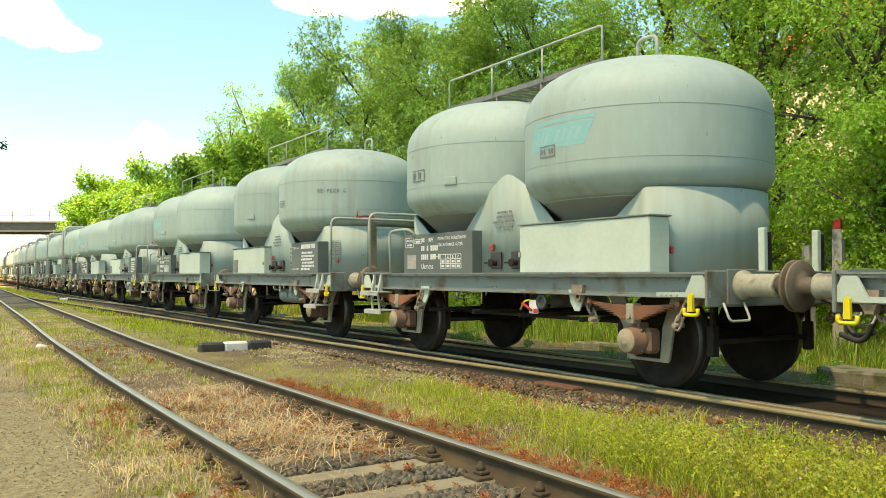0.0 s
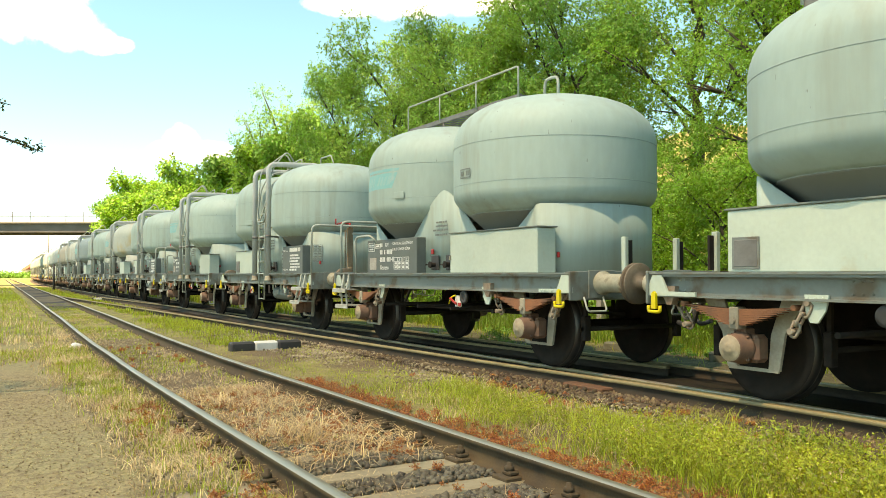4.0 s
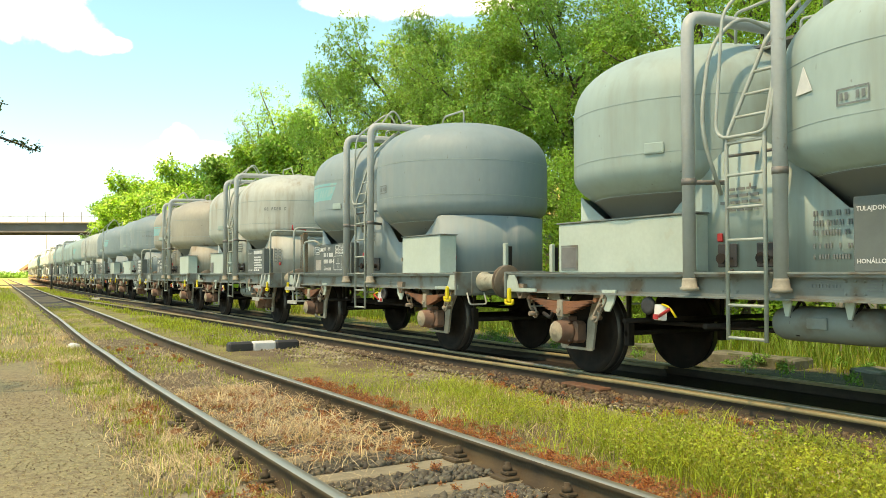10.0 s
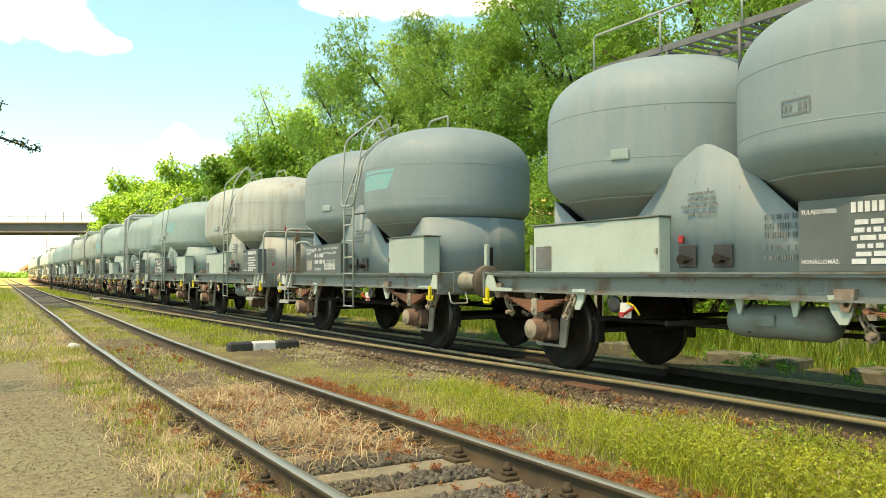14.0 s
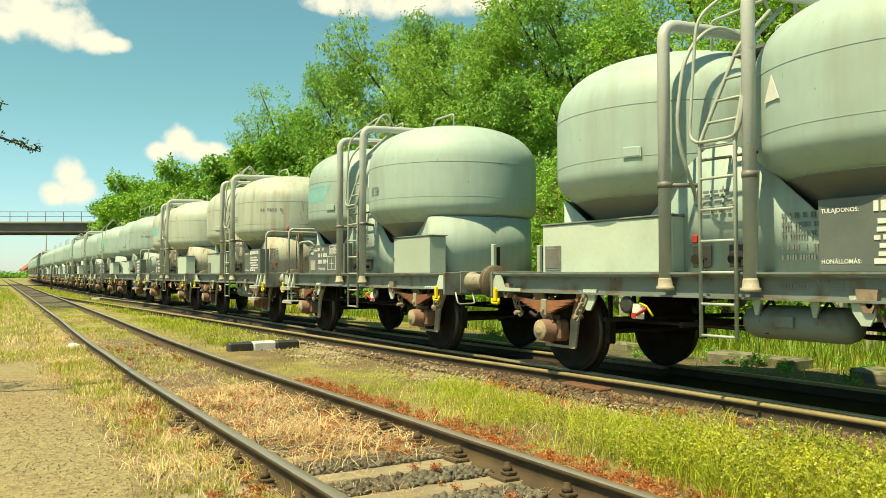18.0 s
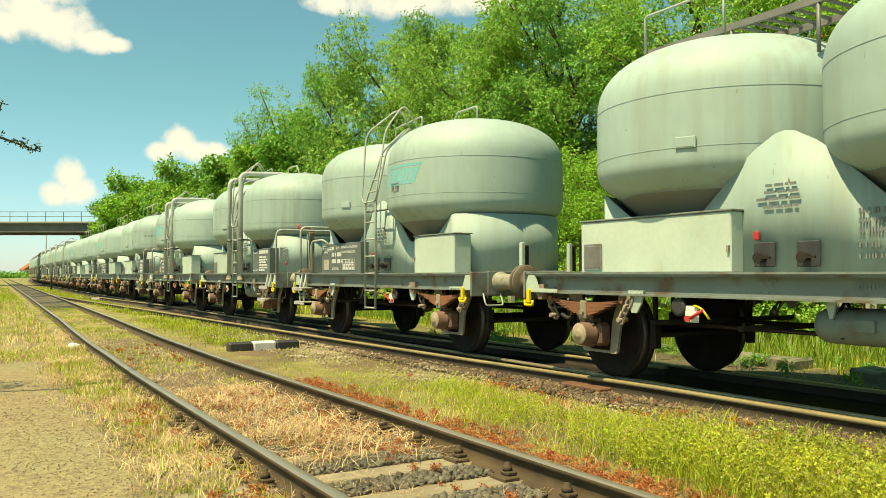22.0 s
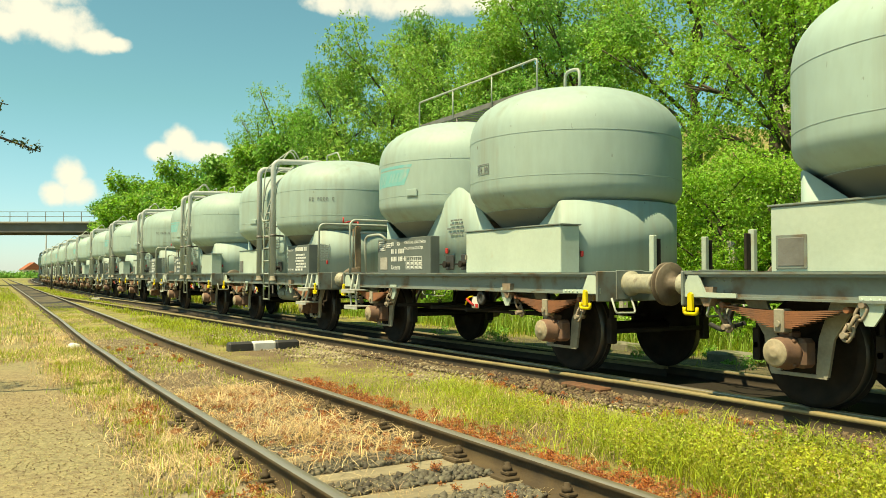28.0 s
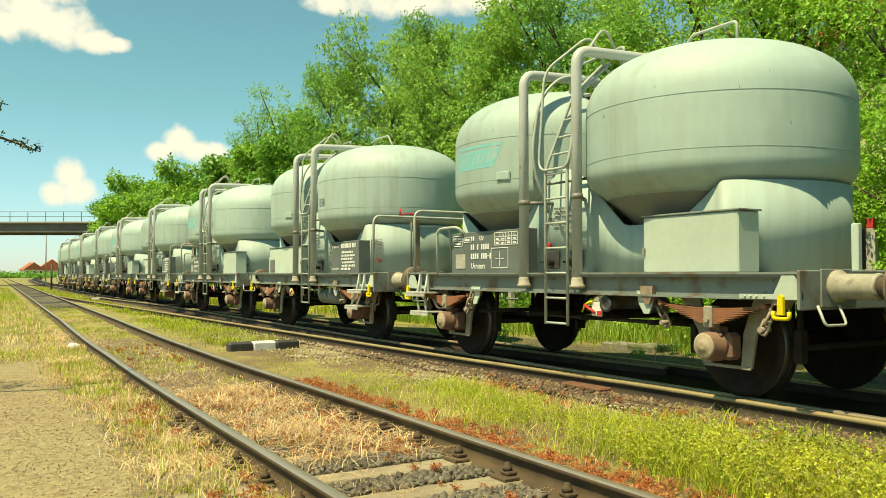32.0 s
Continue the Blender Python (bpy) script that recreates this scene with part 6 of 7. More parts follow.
def growth():
    patchy = lambda x, y, g: (np.sin(x * 2.1 + y * 3.3) + np.sin(x * 0.9 - y * 2.2) + g.normal(scale=0.8, size=len(x)) > 0.1)
    blades(101, 46000, (-8.4, 4.0, 3.62, 5.10), 0.17, M_GRASS, 0.0019, 1.1, "grass", "bright green grass between the tracks", keep=lambda x, y, g: g.uniform(size=len(x)) < np.clip((y - 3.6) * 1.4, 0, 1) * np.clip((5.3 - y) * 2.5, 0, 1) * np.clip(1.3 + (x + 7.6) * 0.3, 0.2, 1) * np.clip(0.55 + 0.5 * np.sin(x * 2.3 + 4 * y) + 0.3 * np.sin(5.1 * x - 3 * y), 0.12, 1))
    weeds(102, 84000, (-4.4, 1.5, 3.80, 5.25), 0.30, 0.021, M_WEED, "weeds", "bushy yellow-green weeds beside the track", keep=lambda x, y, g: y - 3.6 < 0.9 + (x + 3.4) * 0.6)
    blades(137, 9000, (-5.0, 1.6, 3.75, 5.25), 0.34, M_GRASS, 0.0017, 0.8, "grass", "thin tall stalks among the weeds", clump=0.10, droop=0.3)
    weeds(138, 8000, (-4.4, 1.5, 3.80, 5.0), 0.28, 0.011, M_STRAW, "weeds", "small pale seed heads on the weeds")
    weeds(103, 16000, (-6.5, -2.5, 3.9, 4.7), 0.14, 0.016, M_WEED, "weeds", "low yellow-green weeds beside the track")
    blades(104, 7000, (-24, -14.6, 3.9, 5.4), 0.13, M_GRASS, 0.004, 0.4, "grass", "green grass between the tracks", clump=0.25)
    blades(105, 12000, (-60, -20, 3.9, 5.6), 0.15, M_GRASS, 0.008, 0.4, "grass", "green grass between the tracks", keep=patchy)
    blades(106, 3000, (-9.3, -5.35, 1.85, 3.02), 0.21, M_STRAW, 0.0034, 2.1, "dry_grass", "bleached dry straw between the rails", clump=0.16, droop=0.6)
    blades(107, 1800, (-13, -5.6, 1.75, 3.05), 0.13, M_STRAW, 0.0016, 1.5, "dry_grass", "bleached dry straw between the rails", clump=0.12, droop=0.6)
    blades(108, 6000, (-16, -3, 1.10, 1.64), 0.17, M_STRAW, 0.0026, 1.3, "dry_grass", "dry yellow grass along the path", clump=0.14, droop=0.5)
    blades(109, 5000, (-16, -2.5, 1.12, 1.64), 0.14, M_GRASS, 0.003, 0.5, "grass", "green tufts along the path", clump=0.13)
    blades(110, 17000, (-45, -12, -1.5, 1.45), 0.17, M_STRAW, 0.005, 1.0, "dry_grass", "dry yellow grass along the path", keep=lambda x, y, g: patchy(x, y, g) & ((y > 1.1) | (x < -16.5)), droop=0.4)
    blades(111, 24000, (-60, -11, -4, 1.45), 0.22, M_GRASS, 0.006, 0.4, "grass", "green grass along the path", keep=lambda x, y, g: patchy(y, x, g) & ((y > 1.1) | (x < -17.5) | (y < -1.2)))
    blades(112, 14000, (-40, -9, 1.72, 3.02), 0.09, M_GRASS, 0.004, 0.5, "grass", "thin green growth between the rails", keep=patchy)
    blades(135, 9000, (-16.0, -13.2, -3.0, 1.2), 0.09, M_GRASS, 0.004, 0.6, "grass", "yellow-green grass crossing the footpath", keep=lambda x, y, g: g.uniform(size=len(x)) < np.clip(1.4 - np.abs(x + 14.5 + 0.4 * y) * 1.1, 0, 1))
    blades(136, 5000, (-17.0, -12.6, -2.0, 1.3), 0.12, M_STRAW, 0.0035, 0.9, "dry_grass", "bleached grass crossing the footpath", keep=lambda x, y, g: g.uniform(size=len(x)) < np.clip(1.3 - np.abs(x + 14.6 + 0.4 * y) * 0.9, 0, 1), droop=0.4)
    weeds(124, 4000, (-5.2, -3.4, 0.95, 1.45), 0.06, 0.016, M_WEED, "weeds", "small leafy green weeds along the path", keep=patchy)
    weeds(125, 3000, (-13, -9, 1.05, 1.45), 0.07, 0.018, M_WEED, "weeds", "leafy green weeds along the siding", keep=patchy)
    weeds(113, 62000, (-9.5, -1.5, 3.19, 3.74), 0.07, 0.015, M_SORREL, "sorrel", "red sorrel along the siding rail")
    weeds(114, 5000, (-7.5, -3.2, 2.55, 3.05), 0.06, 0.014, M_SORREL, "sorrel", "red sorrel between the rails", keep=lambda x, y, g: g.uniform(size=len(x)) < 0.6)
    weeds(115, 16000, (-9.0, -5.4, 1.75, 2.95), 0.06, 0.013, M_SORREL, "sorrel", "red sorrel between the rails")
    weeds(116, 15000, (-9.5, -1, 4.9, 5.9), 0.06, 0.014, M_SORREL, "sorrel", "red sorrel on the ballast edge", keep=patchy)
    weeds(117, 7000, (-8.5, -3, 1.2, 1.62), 0.08, 0.018, M_SORREL, "sorrel", "reddish weeds along the siding", keep=patchy)
    blades(118, 12000, (-26, 6, 8.7, 12.5), 0.20, M_GRASS, 0.005, 0.5, "grass", "green grass at the foot of the bank", keep=lambda x, y, g: (patchy(x, y, g) & (y > 10.0)) | (y > 11.0) | (g.uniform(size=len(x)) < 0.06))
    weeds(134, 14000, (-16, 3, 8.6, 10.6), 0.20, 0.035, M_LEAF, "undergrowth", "low green weeds beyond the far rail", keep=patchy)
    blades(139, 24000, (-26, 6, 10.6, 14.5), 0.50, M_LUSH, 0.007, 0.5, "grass", "tall lush grass on the foot of the bank")
    weeds(119, 18000, (-26, 6, 12.4, 14.0), 0.40, 0.05, M_LEAF2, "undergrowth", "leafy undergrowth at the foot of the bank")
    blades(120, 12000, (-90, -26, 9.0, 13), 0.35, M_GRASS, 0.012, 0.4, "grass", "green grass at the foot of the bank")
    weeds(121, 26000, (-60, 8, 12.5, 24), 0.9, 0.20, M_LEAF, "undergrowth", "leafy undergrowth covering the bank")
    weeds(122, 10000, (-130, -55, 11.5, 20), 1.0, 0.30, M_LEAF2, "undergrowth", "leafy undergrowth covering the bank")
    blades(132, 5000, (-8, 1, 3.7, 5.2), 0.16, M_STRAW, 0.0022, 0.8, "dry_grass", "dry stalks among the green grass", clump=0.15, droop=0.3)
    blades(133, 3500, (-14, -5.5, 1.72, 3.02), 0.06, M_GRASS, 0.0024, 0.6, "grass", "sparse green growth between the rails", keep=patchy)
    blades(126, 9000, (-14, -5.5, 3.25, 5.3), 0.07, M_GRASS, 0.0024, 0.6, "grass", "short mossy grass between the tracks", keep=patchy)
    blades(127, 3500, (-30, -9, 1.72, 3.02), 0.10, M_STRAW, 0.003, 1.2, "dry_grass", "bleached straw between the rails", clump=0.2, droop=0.5)
    blades(128, 5000, (-22, -2.6, 1.10, 1.66), 0.15, M_STRAW, 0.0026, 1.3, "dry_grass", "bleached grass along the siding", clump=0.12, droop=0.5)
    weeds(129, 5000, (-9, -4.0, 3.2, 4.1), 0.05, 0.016, M_SORREL, "sorrel", "red sorrel along the siding rail", keep=lambda x, y, g: y < 3.45 + 0.25 * (x + 9) / 5)
    weeds(130, 4000, (-16, -8, 1.75, 3.0), 0.05, 0.02, M_SORREL, "sorrel", "rust-red weeds between the rails", keep=patchy)
    blades(131, 14000, (-90, -44, -3, 6.0), 0.16, M_GRASS, 0.014, 0.4, "grass", "green grass beside the far tracks", keep=lambda x, y, g: patchy(x, y, g) & ((y < 1.4) | (y > 3.4)))
    blades(123, 1500, (-6, -3.2, 1.75, 3.0), 0.1, M_STRAW, 0.0016, 1.5, "dry_grass", "dry straw on the sleepers", clump=0.1, droop=0.6)


growth()


# ---- sleepers and stones ----
def sleeper_mesh():
    bm = bmesh.new()
    box(bm, -0.12, 0.12, -1.25, 1.25, -0.26, -0.155, 0.02)
    for v in bm.verts:
        v.co += Vector((0.012 * noise.noise(v.co * 3), 0.02 * noise.noise(v.co * 2 + Vector((5, 0, 0))), 0.01 * noise.noise(v.co * 4)))
    return mesh_of(bm, "sleeper", M_SLEEPER)


def fastening_mesh():
    bm = bmesh.new()
    for s in (-1, 1):
        box(bm, -0.085, 0.085, s * 0.115 - 0.06, s * 0.115 + 0.06, -0.157, -0.128, 0.006)
        box(bm, -0.045, 0.045, s * 0.085 - 0.04, s * 0.085 + 0.04, -0.128, -0.10, 0.008)
        lathe(bm, [(0.032, -0.10), (0.032, -0.072), (0.018, -0.07), (0.018, -0.048), (0.008, -0.045)], 6, (0, s * 0.095, 0))
    return mesh_of(bm, "rail_fastening", M_RAILSIDE)


def sleepers():
    bed = new("siding_sleepers")
    tagged(bed, "weathered sleepers under the siding rails", "sleepers", kind="structure")
    me, fa = sleeper_mesh(), fastening_mesh()
    rng = random.Random(8)
    for i in range(-16, 34):
        x = -3.15 - 0.6 * i
        o = new("sleeper", me)
        o.parent = bed
        low = 0.0 if x > -5.6 else -0.02
        o.matrix_local = pose(x + rng.uniform(-0.015, 0.015), 2.37 + near_y(x) + rng.uniform(-0.03, 0.03), low, 0, 0, rng.uniform(-0.7, 0.7))
        if -3 < i < 8:
            for y in (left_y(x), 3.12 + near_y(x)):
                q = new("rail_fastening", fa)
                q.parent = bed
                q.matrix_local = pose(x, y, 0.0)


sleepers()


def stones(seed, count, area, size, mat, name, label, keep=None, sink=0.35):
    """Broken stones, each a rough little block."""
    g = np.random.RandomState(seed)
    x, y = g.uniform(area[0], area[1], count), g.uniform(area[2], area[3], count)
    if keep is not None:
        m = keep(x, y, g)
        x, y = x[m], y[m]
    n = len(x)
    base = np.array([(-1, -1, -1), (1, -1, -1), (1, 1, -1), (-1, 1, -1), (-1, -1, 1), (1, -1, 1), (1, 1, 1), (-1, 1, 1)], float) * 0.6
    faces = np.array([(0, 3, 2, 1), (4, 5, 6, 7), (0, 1, 5, 4), (1, 2, 6, 5), (2, 3, 7, 6), (3, 0, 4, 7)])
    v = base[None] + g.normal(scale=0.22, size=(n, 8, 3))
    s = size * g.uniform(0.45, 1.25, (n, 1, 1)) * np.array([1, 0.85, 0.62])
    v = v * s
    q = g.normal(size=(n, 4))
    q /= np.linalg.norm(q, axis=1, keepdims=True)
    w, a, b, c = q.T
    rot = np.stack([np.stack([1 - 2 * (b * b + c * c), 2 * (a * b - c * w), 2 * (a * c + b * w)], 1), np.stack([2 * (a * b + c * w), 1 - 2 * (a * a + c * c), 2 * (b * c - a * w)], 1), np.stack([2 * (a * c - b * w), 2 * (b * c + a * w), 1 - 2 * (a * a + b * b)], 1)], 1)
    v = np.einsum("nij,nkj->nki", rot, v)
    z = np.array([max(ground_z(p, r), -0.148) if 5.5 < r - main_y(p) < 6.15 else ground_z(p, r) for p, r in zip(x, y)]) + size * (0.5 - sink)
    v += np.stack([x, y, z], 1)[:, None, :]
    f = (faces[None] + 8 * np.arange(n)[:, None, None]).reshape(-1, 4)
    o = new(name, bulk(name, v.reshape(-1, 3), f, mat))
    return tagged(o, label, "stones", kind="stuff")


def ballast():
    gaps = lambda x, y, g: (((x + 3.15 + 0.15) % 0.6) > 0.30) & away_from_rails(x, y, g)
    stones(201, 7000, (-6.4, -2.6, 1.72, 3.02), 0.031, M_DARKSTONE, "ballast_stones", "dark broken stones between the sleepers", gaps, 0.2)
    stones(202, 9000, (-14.0, -4.0, 4.3, 5.75), 0.022, M_STONE, "ballast_stones", "tan broken stones beside the main line", lambda x, y, g: g.uniform(size=len(x)) < np.clip(1.2 - np.abs(y - 5.2) * 1.3, 0, 1) * np.clip(0.55 + 0.6 * np.sin(x * 1.7 + y * 2), 0.1, 1), 0.3)
    stones(203, 5000, (-24, -12, 4.4, 6.0), 0.026, M_STONE, "ballast_stones", "pale grey broken stones beside the main line", None, 0.3)
    stones(204, 7000, (-14, 1, 5.4, 6.12), 0.024, M_BROWNSTONE, "ballast_stones", "brown stones along the main line", lambda x, y, g: g.uniform(size=len(x)) < np.clip(0.35 + 0.7 * np.sin(x * 1.3 + 2 * y), 0.08, 1), 0.2)
    stones(209, 2600, (-14, 1, 5.92, 6.14), 0.030, M_BROWNSTONE, "ballast_stones", "brown stones at the foot of the rail", None, 0.15)
    stones(205, 15000, (-12, -2.2, -2.0, 1.12), 0.0085, M_GRIT, "path_gravel", "fine gravel of the footpath", None, 0.3)
    stones(206, 6000, (-18, -6, 1.72, 3.02), 0.016, M_STONE, "ballast_stones", "half-buried stones between the siding rails", None, 0.45)
    stones(208, 3500, (-9, -2, 1.0, 1.62), 0.013, M_STONE, "ballast_stones", "stones along the siding", None, 0.3)


ballast()


# ---- house on the bank ----
def house():
    h = new("house")
    x, y = -20.5, 31.5
    h.matrix_basis = pose(x, y, ground_z(x, y), 0, 0, -22)
    bm = bmesh.new()
    box(bm, -5, 5, 0, 7, -1.0, 5.0)
    part("wall", bm, M_PLASTER, h, "cream plastered wall")
    bm = bmesh.new()
    vs = [(-5.4, -0.5, 4.9), (5.4, -0.5, 4.9), (5.4, 7.5, 4.9), (-5.4, 7.5, 4.9), (-3.0, 3.5, 8.2), (3.0, 3.5, 8.2)]
    vs = [bm.verts.new(v) for v in vs]
    for f in ((0, 1, 5, 4), (2, 3, 4, 5), (1, 2, 5), (3, 0, 4), (3, 2, 1, 0)):
        bm.faces.new([vs[i] for i in f])
    roof = part("roof", bm, M_TILE, h, "red tiled hipped roof")
    for i in range(9):
        bm = bmesh.new()
        t = (i + 0.5) / 9
        box(bm, -5.4 + 2.4 * t, 5.4 - 2.4 * t, -0.55 + 4.0 * t, -0.15 + 4.0 * t, 4.93 + 3.3 * t, 4.99 + 3.3 * t)
        part("tile_course", bm, M_TILE, roof)
    for u in (-3.2, -0.4, 2.6):
        for z in (0.9, 3.2):
            bm = bmesh.new()
            box(bm, u - 0.55, u + 0.55, -0.04, 0.05, z, z + 1.3)
            w = part("window", bm, M_MARK, h, "white framed window")
            for k in (-1, 1):
                bm = bmesh.new()
                box(bm, u + k * 0.26 - 0.22, u + k * 0.26 + 0.22, -0.05, -0.045, z + 0.1, z + 1.2)
                part("pane", bm, M_GLASS, w)
    tagged(h, "cream house with a red tiled roof behind the trees", "house")


house()


# ---- posts, markers and far things ----
def stub(x, y, h, red):
    p = new("concrete_post")
    p.matrix_basis = pose(x, y, ground_z(x, y) - 0.1, 0, 0, 12 * math.sin(x * 7))
    bm = bmesh.new()
    slab(bm, [(-0.09, 0), (0.09, 0), (0.075, h), (-0.075, h)], 0.12)
    part("shaft", bm, M_PALE, p)
    if red:
        bm = bmesh.new()
        box(bm, -0.06, 0.06, 0.0, 0.1, h, h + 0.16, 0.01)
        part("cap", bm, M_RED, p, "red painted cap")
    tagged(p, "weathered pale concrete post beyond the track" + (" with a red cap" if red else ""), "post", "posts beside the track")


for x, y, h, red in ((-14.4, 12.5, 1.75, True), (-13.7, 12.6, 1.75, True), (-10.6, 12.5, 2.0, False), (-8.4, 12.5, 1.85, False), (-7.9, 12.6, 2.1, True), (-5.0, 12.5, 1.8, False), (-18.0, 12.6, 1.7, False)):
    stub(x, y, h, red)


def line_post(x, y, h, r, label, top=False):
    p = new("line_post")
    p.matrix_basis = pose(x, y, ground_z(x, y))
    bm = bmesh.new()
    tube(bm, [(0, 0, -0.2), (0, 0, h)], r, 10, r * 0.7)
    part("shaft", bm, M_PALE if top else M_BLACK, p)
    if top:
        bm = bmesh.new()
        tube(bm, bend([(0, 0, h), (0, 0.0, h + 0.4), (0, -0.9, h + 0.5)], 0.3, 3), r * 0.5, 6)
        part("arm", bm, M_PALE, p)
    tagged(p, label, "post")


line_post(-160, 12.5, 10.0, 0.12, "tall pale lamp mast beyond the bridge", True)
line_post(-75, 6.3, 2.2, 0.09, "dark short trackside post")
line_post(-128, 12.0, 4.0, 0.10, "dark trackside post beyond the bridge")


def far_house(x, y, w, d, h, turn):
    b = new("distant_house")
    b.matrix_basis = pose(x, y, ground_z(x, y), 0, 0, turn)
    bm = bmesh.new()
    box(bm, -w / 2, w / 2, -d / 2, d / 2, -0.5, h)
    part("wall", bm, M_PLASTER, b)
    bm = bmesh.new()
    vs = [bm.verts.new(v) for v in ((-w / 2 - 0.3, -d / 2 - 0.4, h), (w / 2 + 0.3, -d / 2 - 0.4, h), (w / 2 + 0.3, d / 2 + 0.4, h), (-w / 2 - 0.3, d / 2 + 0.4, h), (-w / 2 - 0.3, 0, h + d * 0.4), (w / 2 + 0.3, 0, h + d * 0.4))]
    for f in ((0, 1, 5, 4), (2, 3, 4, 5), (1, 2, 5), (3, 0, 4), (3, 2, 1, 0)):
        bm.faces.new([vs[i] for i in f])
    part("roof", bm, M_TILE, b)
    for k in range(3):
        bm = bmesh.new()
        u = -w / 2 + w * (k + 0.7) / 3.4
        box(bm, w / 2 - 0.02, w / 2 + 0.03, -d / 2 + d * (k + 0.5) / 3 - 0.5, -d / 2 + d * (k + 0.5) / 3 + 0.5, h * 0.4, h * 0.8)
        part("window", bm, M_GLASS, b)
    tagged(b, "distant small house with a red roof", "house", "distant houses")


for x, y, w, d, h, turn in ((-450, 29, 10, 9, 3.6, 8), (-455, 38, 12, 14, 3.2, 0), (-470, 47, 10, 10, 3.8, -10), (-460, 58, 12, 14, 3.6, 5)):
    far_house(x, y, w, d, h, turn)


def hedge():
    g = np.random.RandomState(77)
    n = 260
    x, y = -250 + g.uniform(-20, 20, n), g.uniform(-150, 6, n)
    c = np.stack([x, y, g.uniform(0.3, 2.8, n)], 1)
    c2 = np.stack([-340 + g.uniform(-12, 12, n), g.uniform(8, 30, n), g.uniform(0.0, 0.7, n)], 1)
    v, f = leaf_cloud(77, np.vstack([c, c2]), [1.5], 24000, 0.75)
    tagged(new("far_trees", bulk("far_trees", v, f, M_LEAF)), "far line of green trees beyond the bridge", "trees", kind="stuff")


hedge()


# ---- bridge ----
def bridge():
    b = new("road_bridge")
    tagged(b, "concrete road bridge with dark girder and thin railings over the line", "bridge")
    a, e = Vector((-118, -20, 0)), Vector((-92, 24, 0))
    turn = math.atan2(e.y - a.y, e.x - a.x)
    length = (e - a).length
    m = Matrix.Translation(a) @ Matrix.Rotation(turn, 4, "Z")
    b.matrix_basis = m
    bm = bmesh.new()
    box(bm, 0, length, -0.4, 7.0, 6.85, 7.05, 0.02)
    part("deck", bm, M_CONCRETE, b, "pale concrete deck edge")
    bm = bmesh.new()
    box(bm, 0, length, -0.1, 0.25, 5.85, 6.85)
    part("girder", bm, M_DARKBEAM, b, "dark bridge girder")
    bm = bmesh.new()
    box(bm, 0, length, 6.3, 6.65, 5.85, 6.85)
    part("girder", bm, M_DARKBEAM, b)
    for i in range(26):
        bm = bmesh.new()
        x = 0.5 + i * 2.0
        if x > length:
            break
        box(bm, x - 0.03, x + 0.03, -0.33, -0.27, 7.05, 8.15)
        part("railing_post", bm, M_GRATE, b)
    for z in (7.6, 8.12):
        bm = bmesh.new()
        box(bm, 0, length, -0.32, -0.28, z, z + 0.05)
        part("railing_bar", bm, M_GRATE, b)
    for x in (4.0, length - 4.0):
        bm = bmesh.new()
        box(bm, x - 2.0, x + 2.0, 0.3, 6.2, -1, 5.85)
        part("abutment", bm, M_CONCRETE, b)


bridge()


def slab_block(x, y, long, wide, high, turn):
    """Old concrete block beyond the line, its edges broken."""
    bm = bmesh.new()
    box(bm, -long / 2, long / 2, -wide / 2, wide / 2, -0.15, high, 0.03)
    bmesh.ops.subdivide_edges(bm, edges=[e for e in bm.edges if e.calc_length() > 0.3], cuts=5, use_grid_fill=True)
    for v in bm.verts:
        p = v.co + Vector((x, y, 0))
        v.co += Vector((0.03 * noise.noise(p * 4), 0.03 * noise.noise(p * 4 + Vector((7, 0, 0))), 0.025 * noise.noise(p * 3 + Vector((0, 7, 0)))))
    o = part("concrete_block", bm, M_MOSSY)
    o.matrix_basis = pose(x, y, ground_z(x, y), 0, 0, turn)
    tagged(o, "broken pale concrete block lying beyond the far rail", "concrete block", "blocks beyond the line")


for x, y, long, wide, high, turn in ((-8.25, 10.3, 1.5, 0.5, 0.15, 4), (-5.6, 9.9, 1.6, 0.5, 0.16, -5), (-10.95, 10.4, 1.2, 0.5, 0.12, 9), (-2.95, 10.0, 1.4, 0.5, 0.15, 3)):
    slab_block(x, y, long, wide, high, turn)


# ---- fouling marker between the tracks ----
def marker(x, y, half, turn):
    m = new("fouling_marker")
    m.matrix_basis = pose(x, y, ground_z(x, y), 0, 0, turn)
    for name, a, c, mat in (("dark_end", -half, -half * 0.33, M_BLACK), ("white_middle", -half * 0.33, half * 0.33, M_MARK), ("dark_end", half * 0.33, half, M_BLACK)):
        bm = bmesh.new()
        box(bm, -0.10, 0.10, a, c, -0.05, 0.15, 0.03)
        part(name, bm, mat, m)
    tagged(m, "black and white painted fouling bar lying between tracks", "track marker")


marker(-13.75, 4.47, 0.62, 0)
marker(-44.6, 5.78, 0.6, 0)


def pale_stone():
    bm = bmesh.new()
    bmesh.ops.create_icosphere(bm, subdivisions=2, radius=0.09)
    for v in bm.verts:
        v.co = Vector((v.co.x, v.co.y * 1.2, v.co.z * 0.8)) * (1 + 0.3 * noise.noise(v.co * 14))
    o = part("pale_stone", bm, M_MARK)
    o.matrix_basis = pose(-15.9, 1.70, ground_z(-15.9, 1.70) + 0.04)
    tagged(o, "single whitish stone lying in dry grass beside the siding", "stone")


pale_stone()


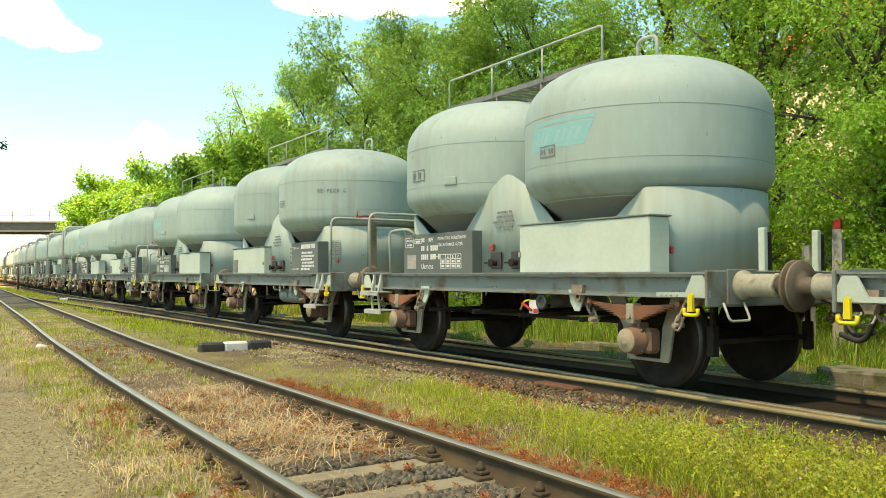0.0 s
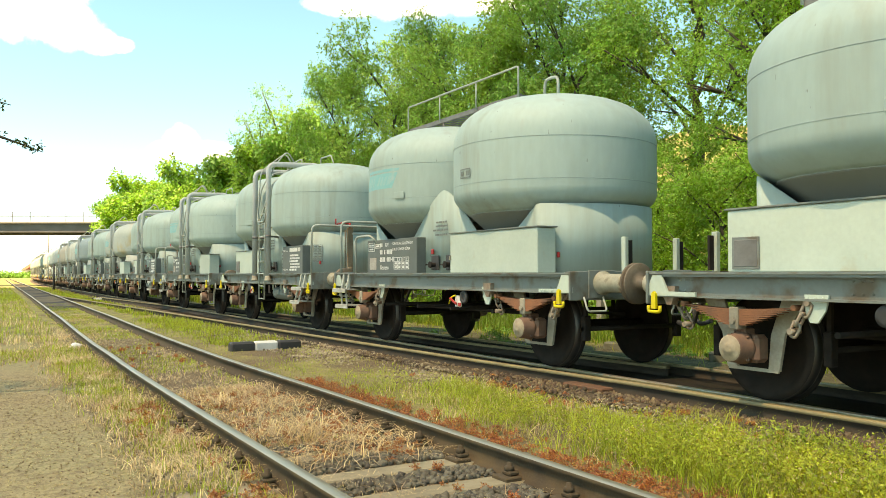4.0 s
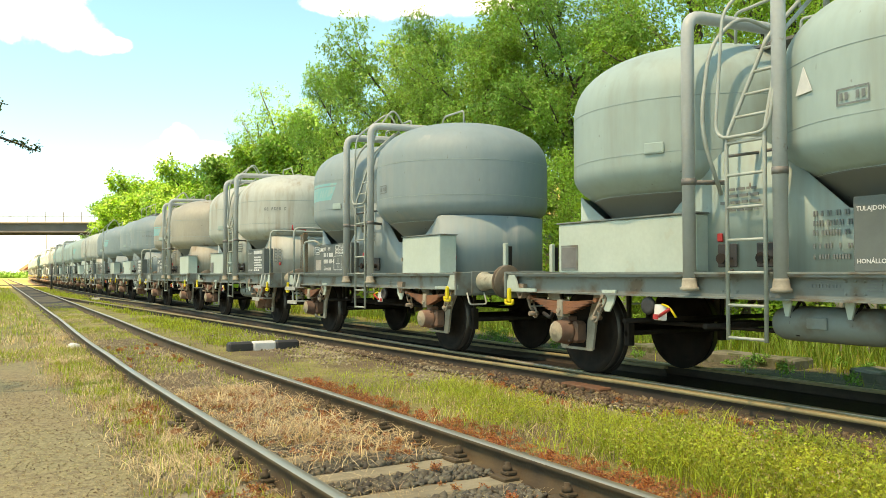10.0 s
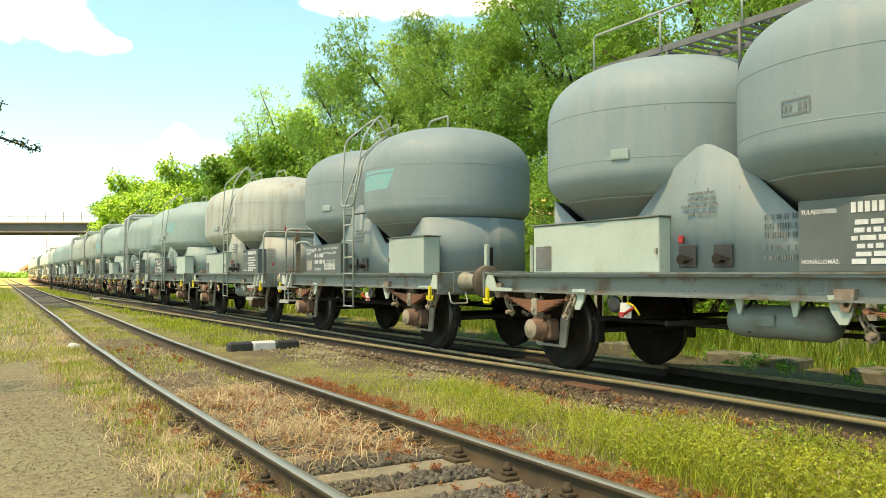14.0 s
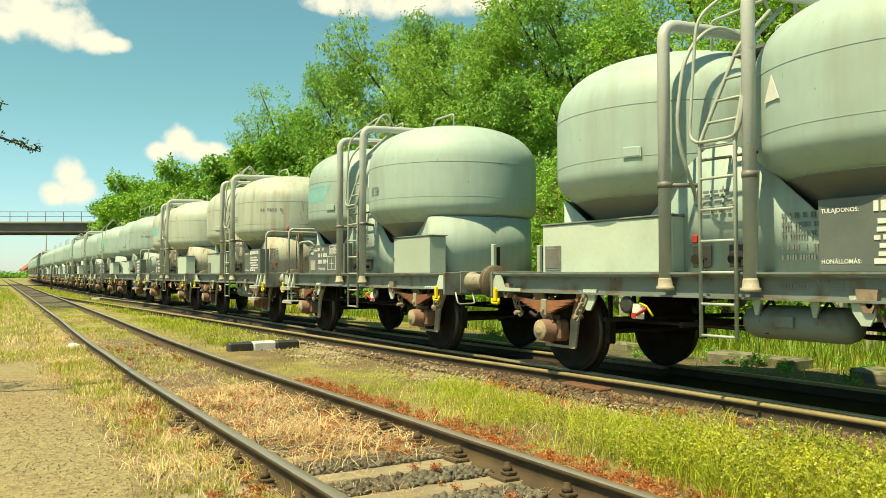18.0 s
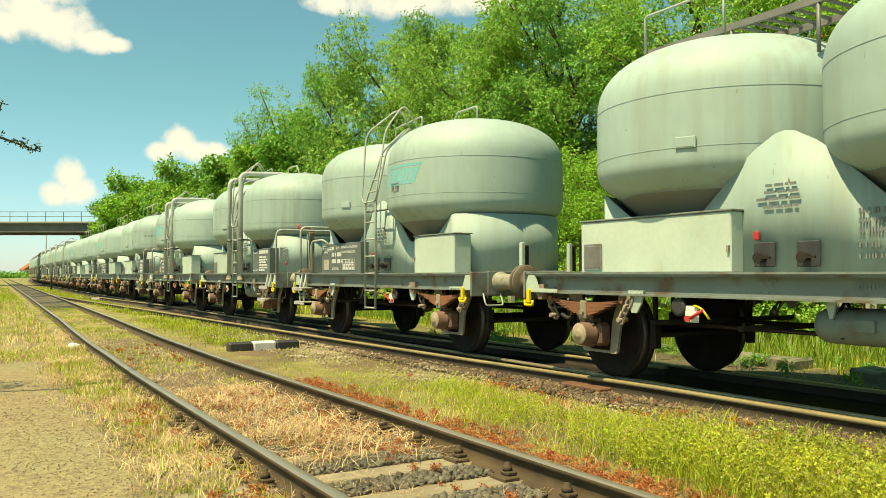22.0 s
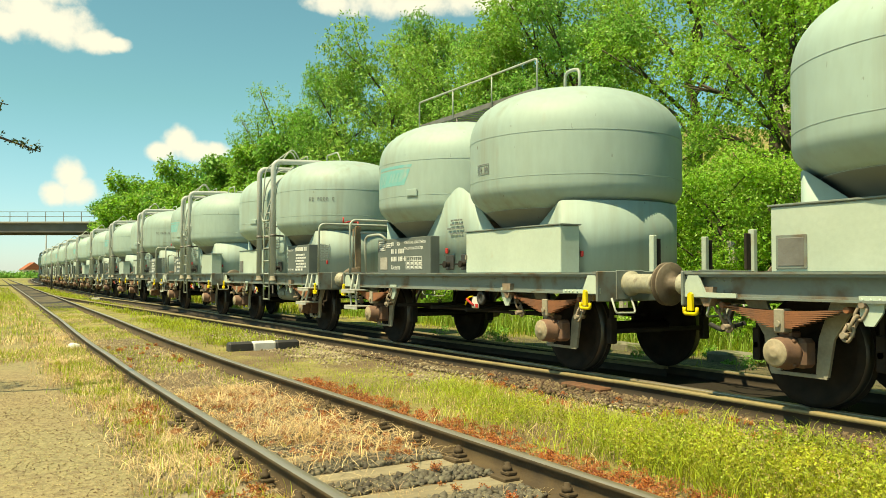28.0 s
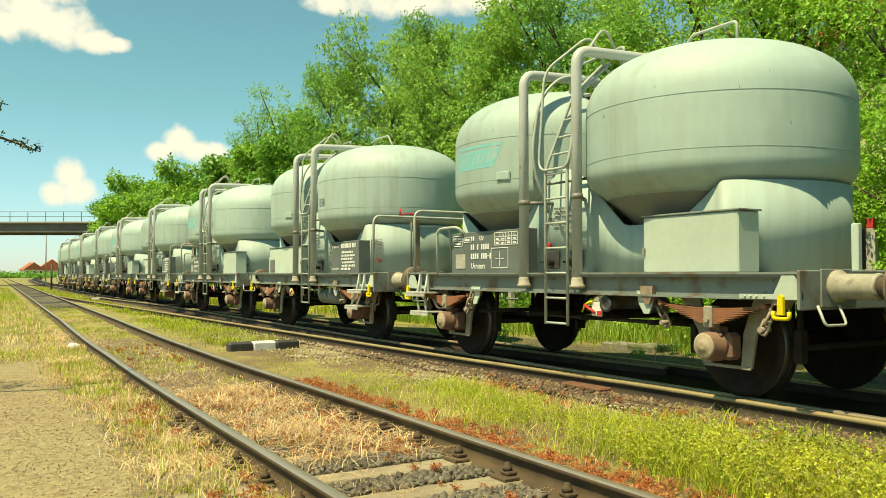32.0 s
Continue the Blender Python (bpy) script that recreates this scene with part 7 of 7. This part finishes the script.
def joint_chair():
    """Rusty joint casting at the foot of the rail, with its bolts."""
    o = new("joint_chair")
    o.matrix_basis = pose(-7.15, 6.08, ground_z(-7.15, 6.08) - 0.045)
    bm = bmesh.new()
    box(bm, -0.34, 0.34, -0.13, 0.05, 0.0, 0.13, 0.015)
    box(bm, -0.34, 0.34, -0.17, -0.10, 0.0, 0.06, 0.01)
    part("casting", bm, M_CASTING, o, "rust-red iron casting")
    for x in (-0.24, -0.08, 0.08, 0.24):
        bm = bmesh.new()
        lathe(bm, [(0.028, -0.13), (0.026, -0.165), (0.01, -0.17)], 6, (x, 0, 0.09), "y")
        part("bolt", bm, M_RAILSIDE, o)
    tagged(o, "rusty red rail joint casting at the main line", "rail fitting")


joint_chair()


def drifting_cloud():
    """Fair-weather cloud between the sun and the line: one billowy bank, thick inside, thin at its rim."""
    nx, ny = 40, 46
    top, low = [], []
    for i in range(nx):
        for j in range(ny):
            y = -160 + 320 * j / (ny - 1)
            rim = 9 * noise.noise((0.03 * y, 3, 0)) + 4 * noise.noise((0.11 * y, 8, 0))
            x = rim + (270 - rim) * (i / (nx - 1)) ** 1.3
            thick = min(1.0, min(i, nx - 1 - i, j, ny - 1 - j) / 5) ** 0.6
            top.append((x, y, 0.5 + thick * (20 + 14 * noise.noise((0.04 * x, 0.04 * y, 1)) + 6 * noise.noise((0.12 * x, 0.12 * y, 4)))))
            low.append((x, y, -thick * (7 + 4 * noise.noise((0.05 * x, 0.05 * y, 9)))))
    n = nx * ny
    cells = [(i * ny + j, (i + 1) * ny + j, (i + 1) * ny + j + 1, i * ny + j + 1) for i in range(nx - 1) for j in range(ny - 1)]
    faces = cells + [tuple(n + k for k in c[::-1]) for c in cells]
    border = [i * ny for i in range(nx)] + [(nx - 1) * ny + j for j in range(1, ny)] + [i * ny + ny - 1 for i in range(nx - 2, -1, -1)] + [j for j in range(ny - 2, 0, -1)]
    faces += [(a, n + a, n + b, b) for a, b in zip(border, border[1:] + border[:1])]
    o = new("cloud", bulk("cloud", top + low, faces, M_CLOUD, True))
    return tagged(o, "white fair-weather cloud drifting off the sun", "cloud", kind="structure")


CLOUD = drifting_cloud()


def motions():
    # wagons glide along the bend; every second one runs with its platform behind
    for i, w in enumerate(WAGONS):
        m = i - 1
        rows = []
        for t, s in TRAVEL:
            x = HEAD + s - m * L - L / 2
            turn = math.degrees(math.atan(2 * KC * min(x, 0.0)))
            rows.append((t, pose(x, YC + main_y(x), 0, 0, 0, turn + (0 if m % 2 else 180))))
        walk(w, rows)
    # the cloud's rim lies aslant over the far trees, then its shade runs off across the line
    h = 420.0
    off = sun_way / sun_way.z * h
    way = ((0.0, -60.0, 14.6), (7.0, -59.4, 15.0), (13.0, -58.8, 15.2), (14.2, -58.5, 15.3), (15.0, -54.0, 0.0), (15.8, -46.0, -30.0), (17.0, -40.0, -70.0), (24.0, 0.0, -230.0), (32.0, 40.0, -400.0))
    walk(CLOUD, [(t, pose(off.x + x, off.y + y, h, 0, 0, -70)) for t, x, y in way])
    # wheels roll; alike wheelsets share one roll
    ts, ss = [t for t, s in TRAVEL], [s for t, s in TRAVEL]
    first = {}
    for i, w in enumerate(WAGONS):
        way = 1 if (i - 1) % 2 else -1
        for o in w.children:
            if o.name.split(".")[0] != "wheelset":
                continue
            key = (way, o.location.x > 0)
            if key not in first:
                x = o.location.x
                first[key] = o
                walk(o, [(k / 15, pose(x, 0, 0.5) @ Matrix.Rotation(way * float(np.interp(k / 15, ts, ss)) / 0.5, 4, "Y")) for k in range(481)])
            else:
                src = first[key].animation_data
                o.rotation_mode = "QUATERNION"
                keys = o.animation_data_create()
                keys.action = src.action
                keys.action_slot = src.action_slot


motions()
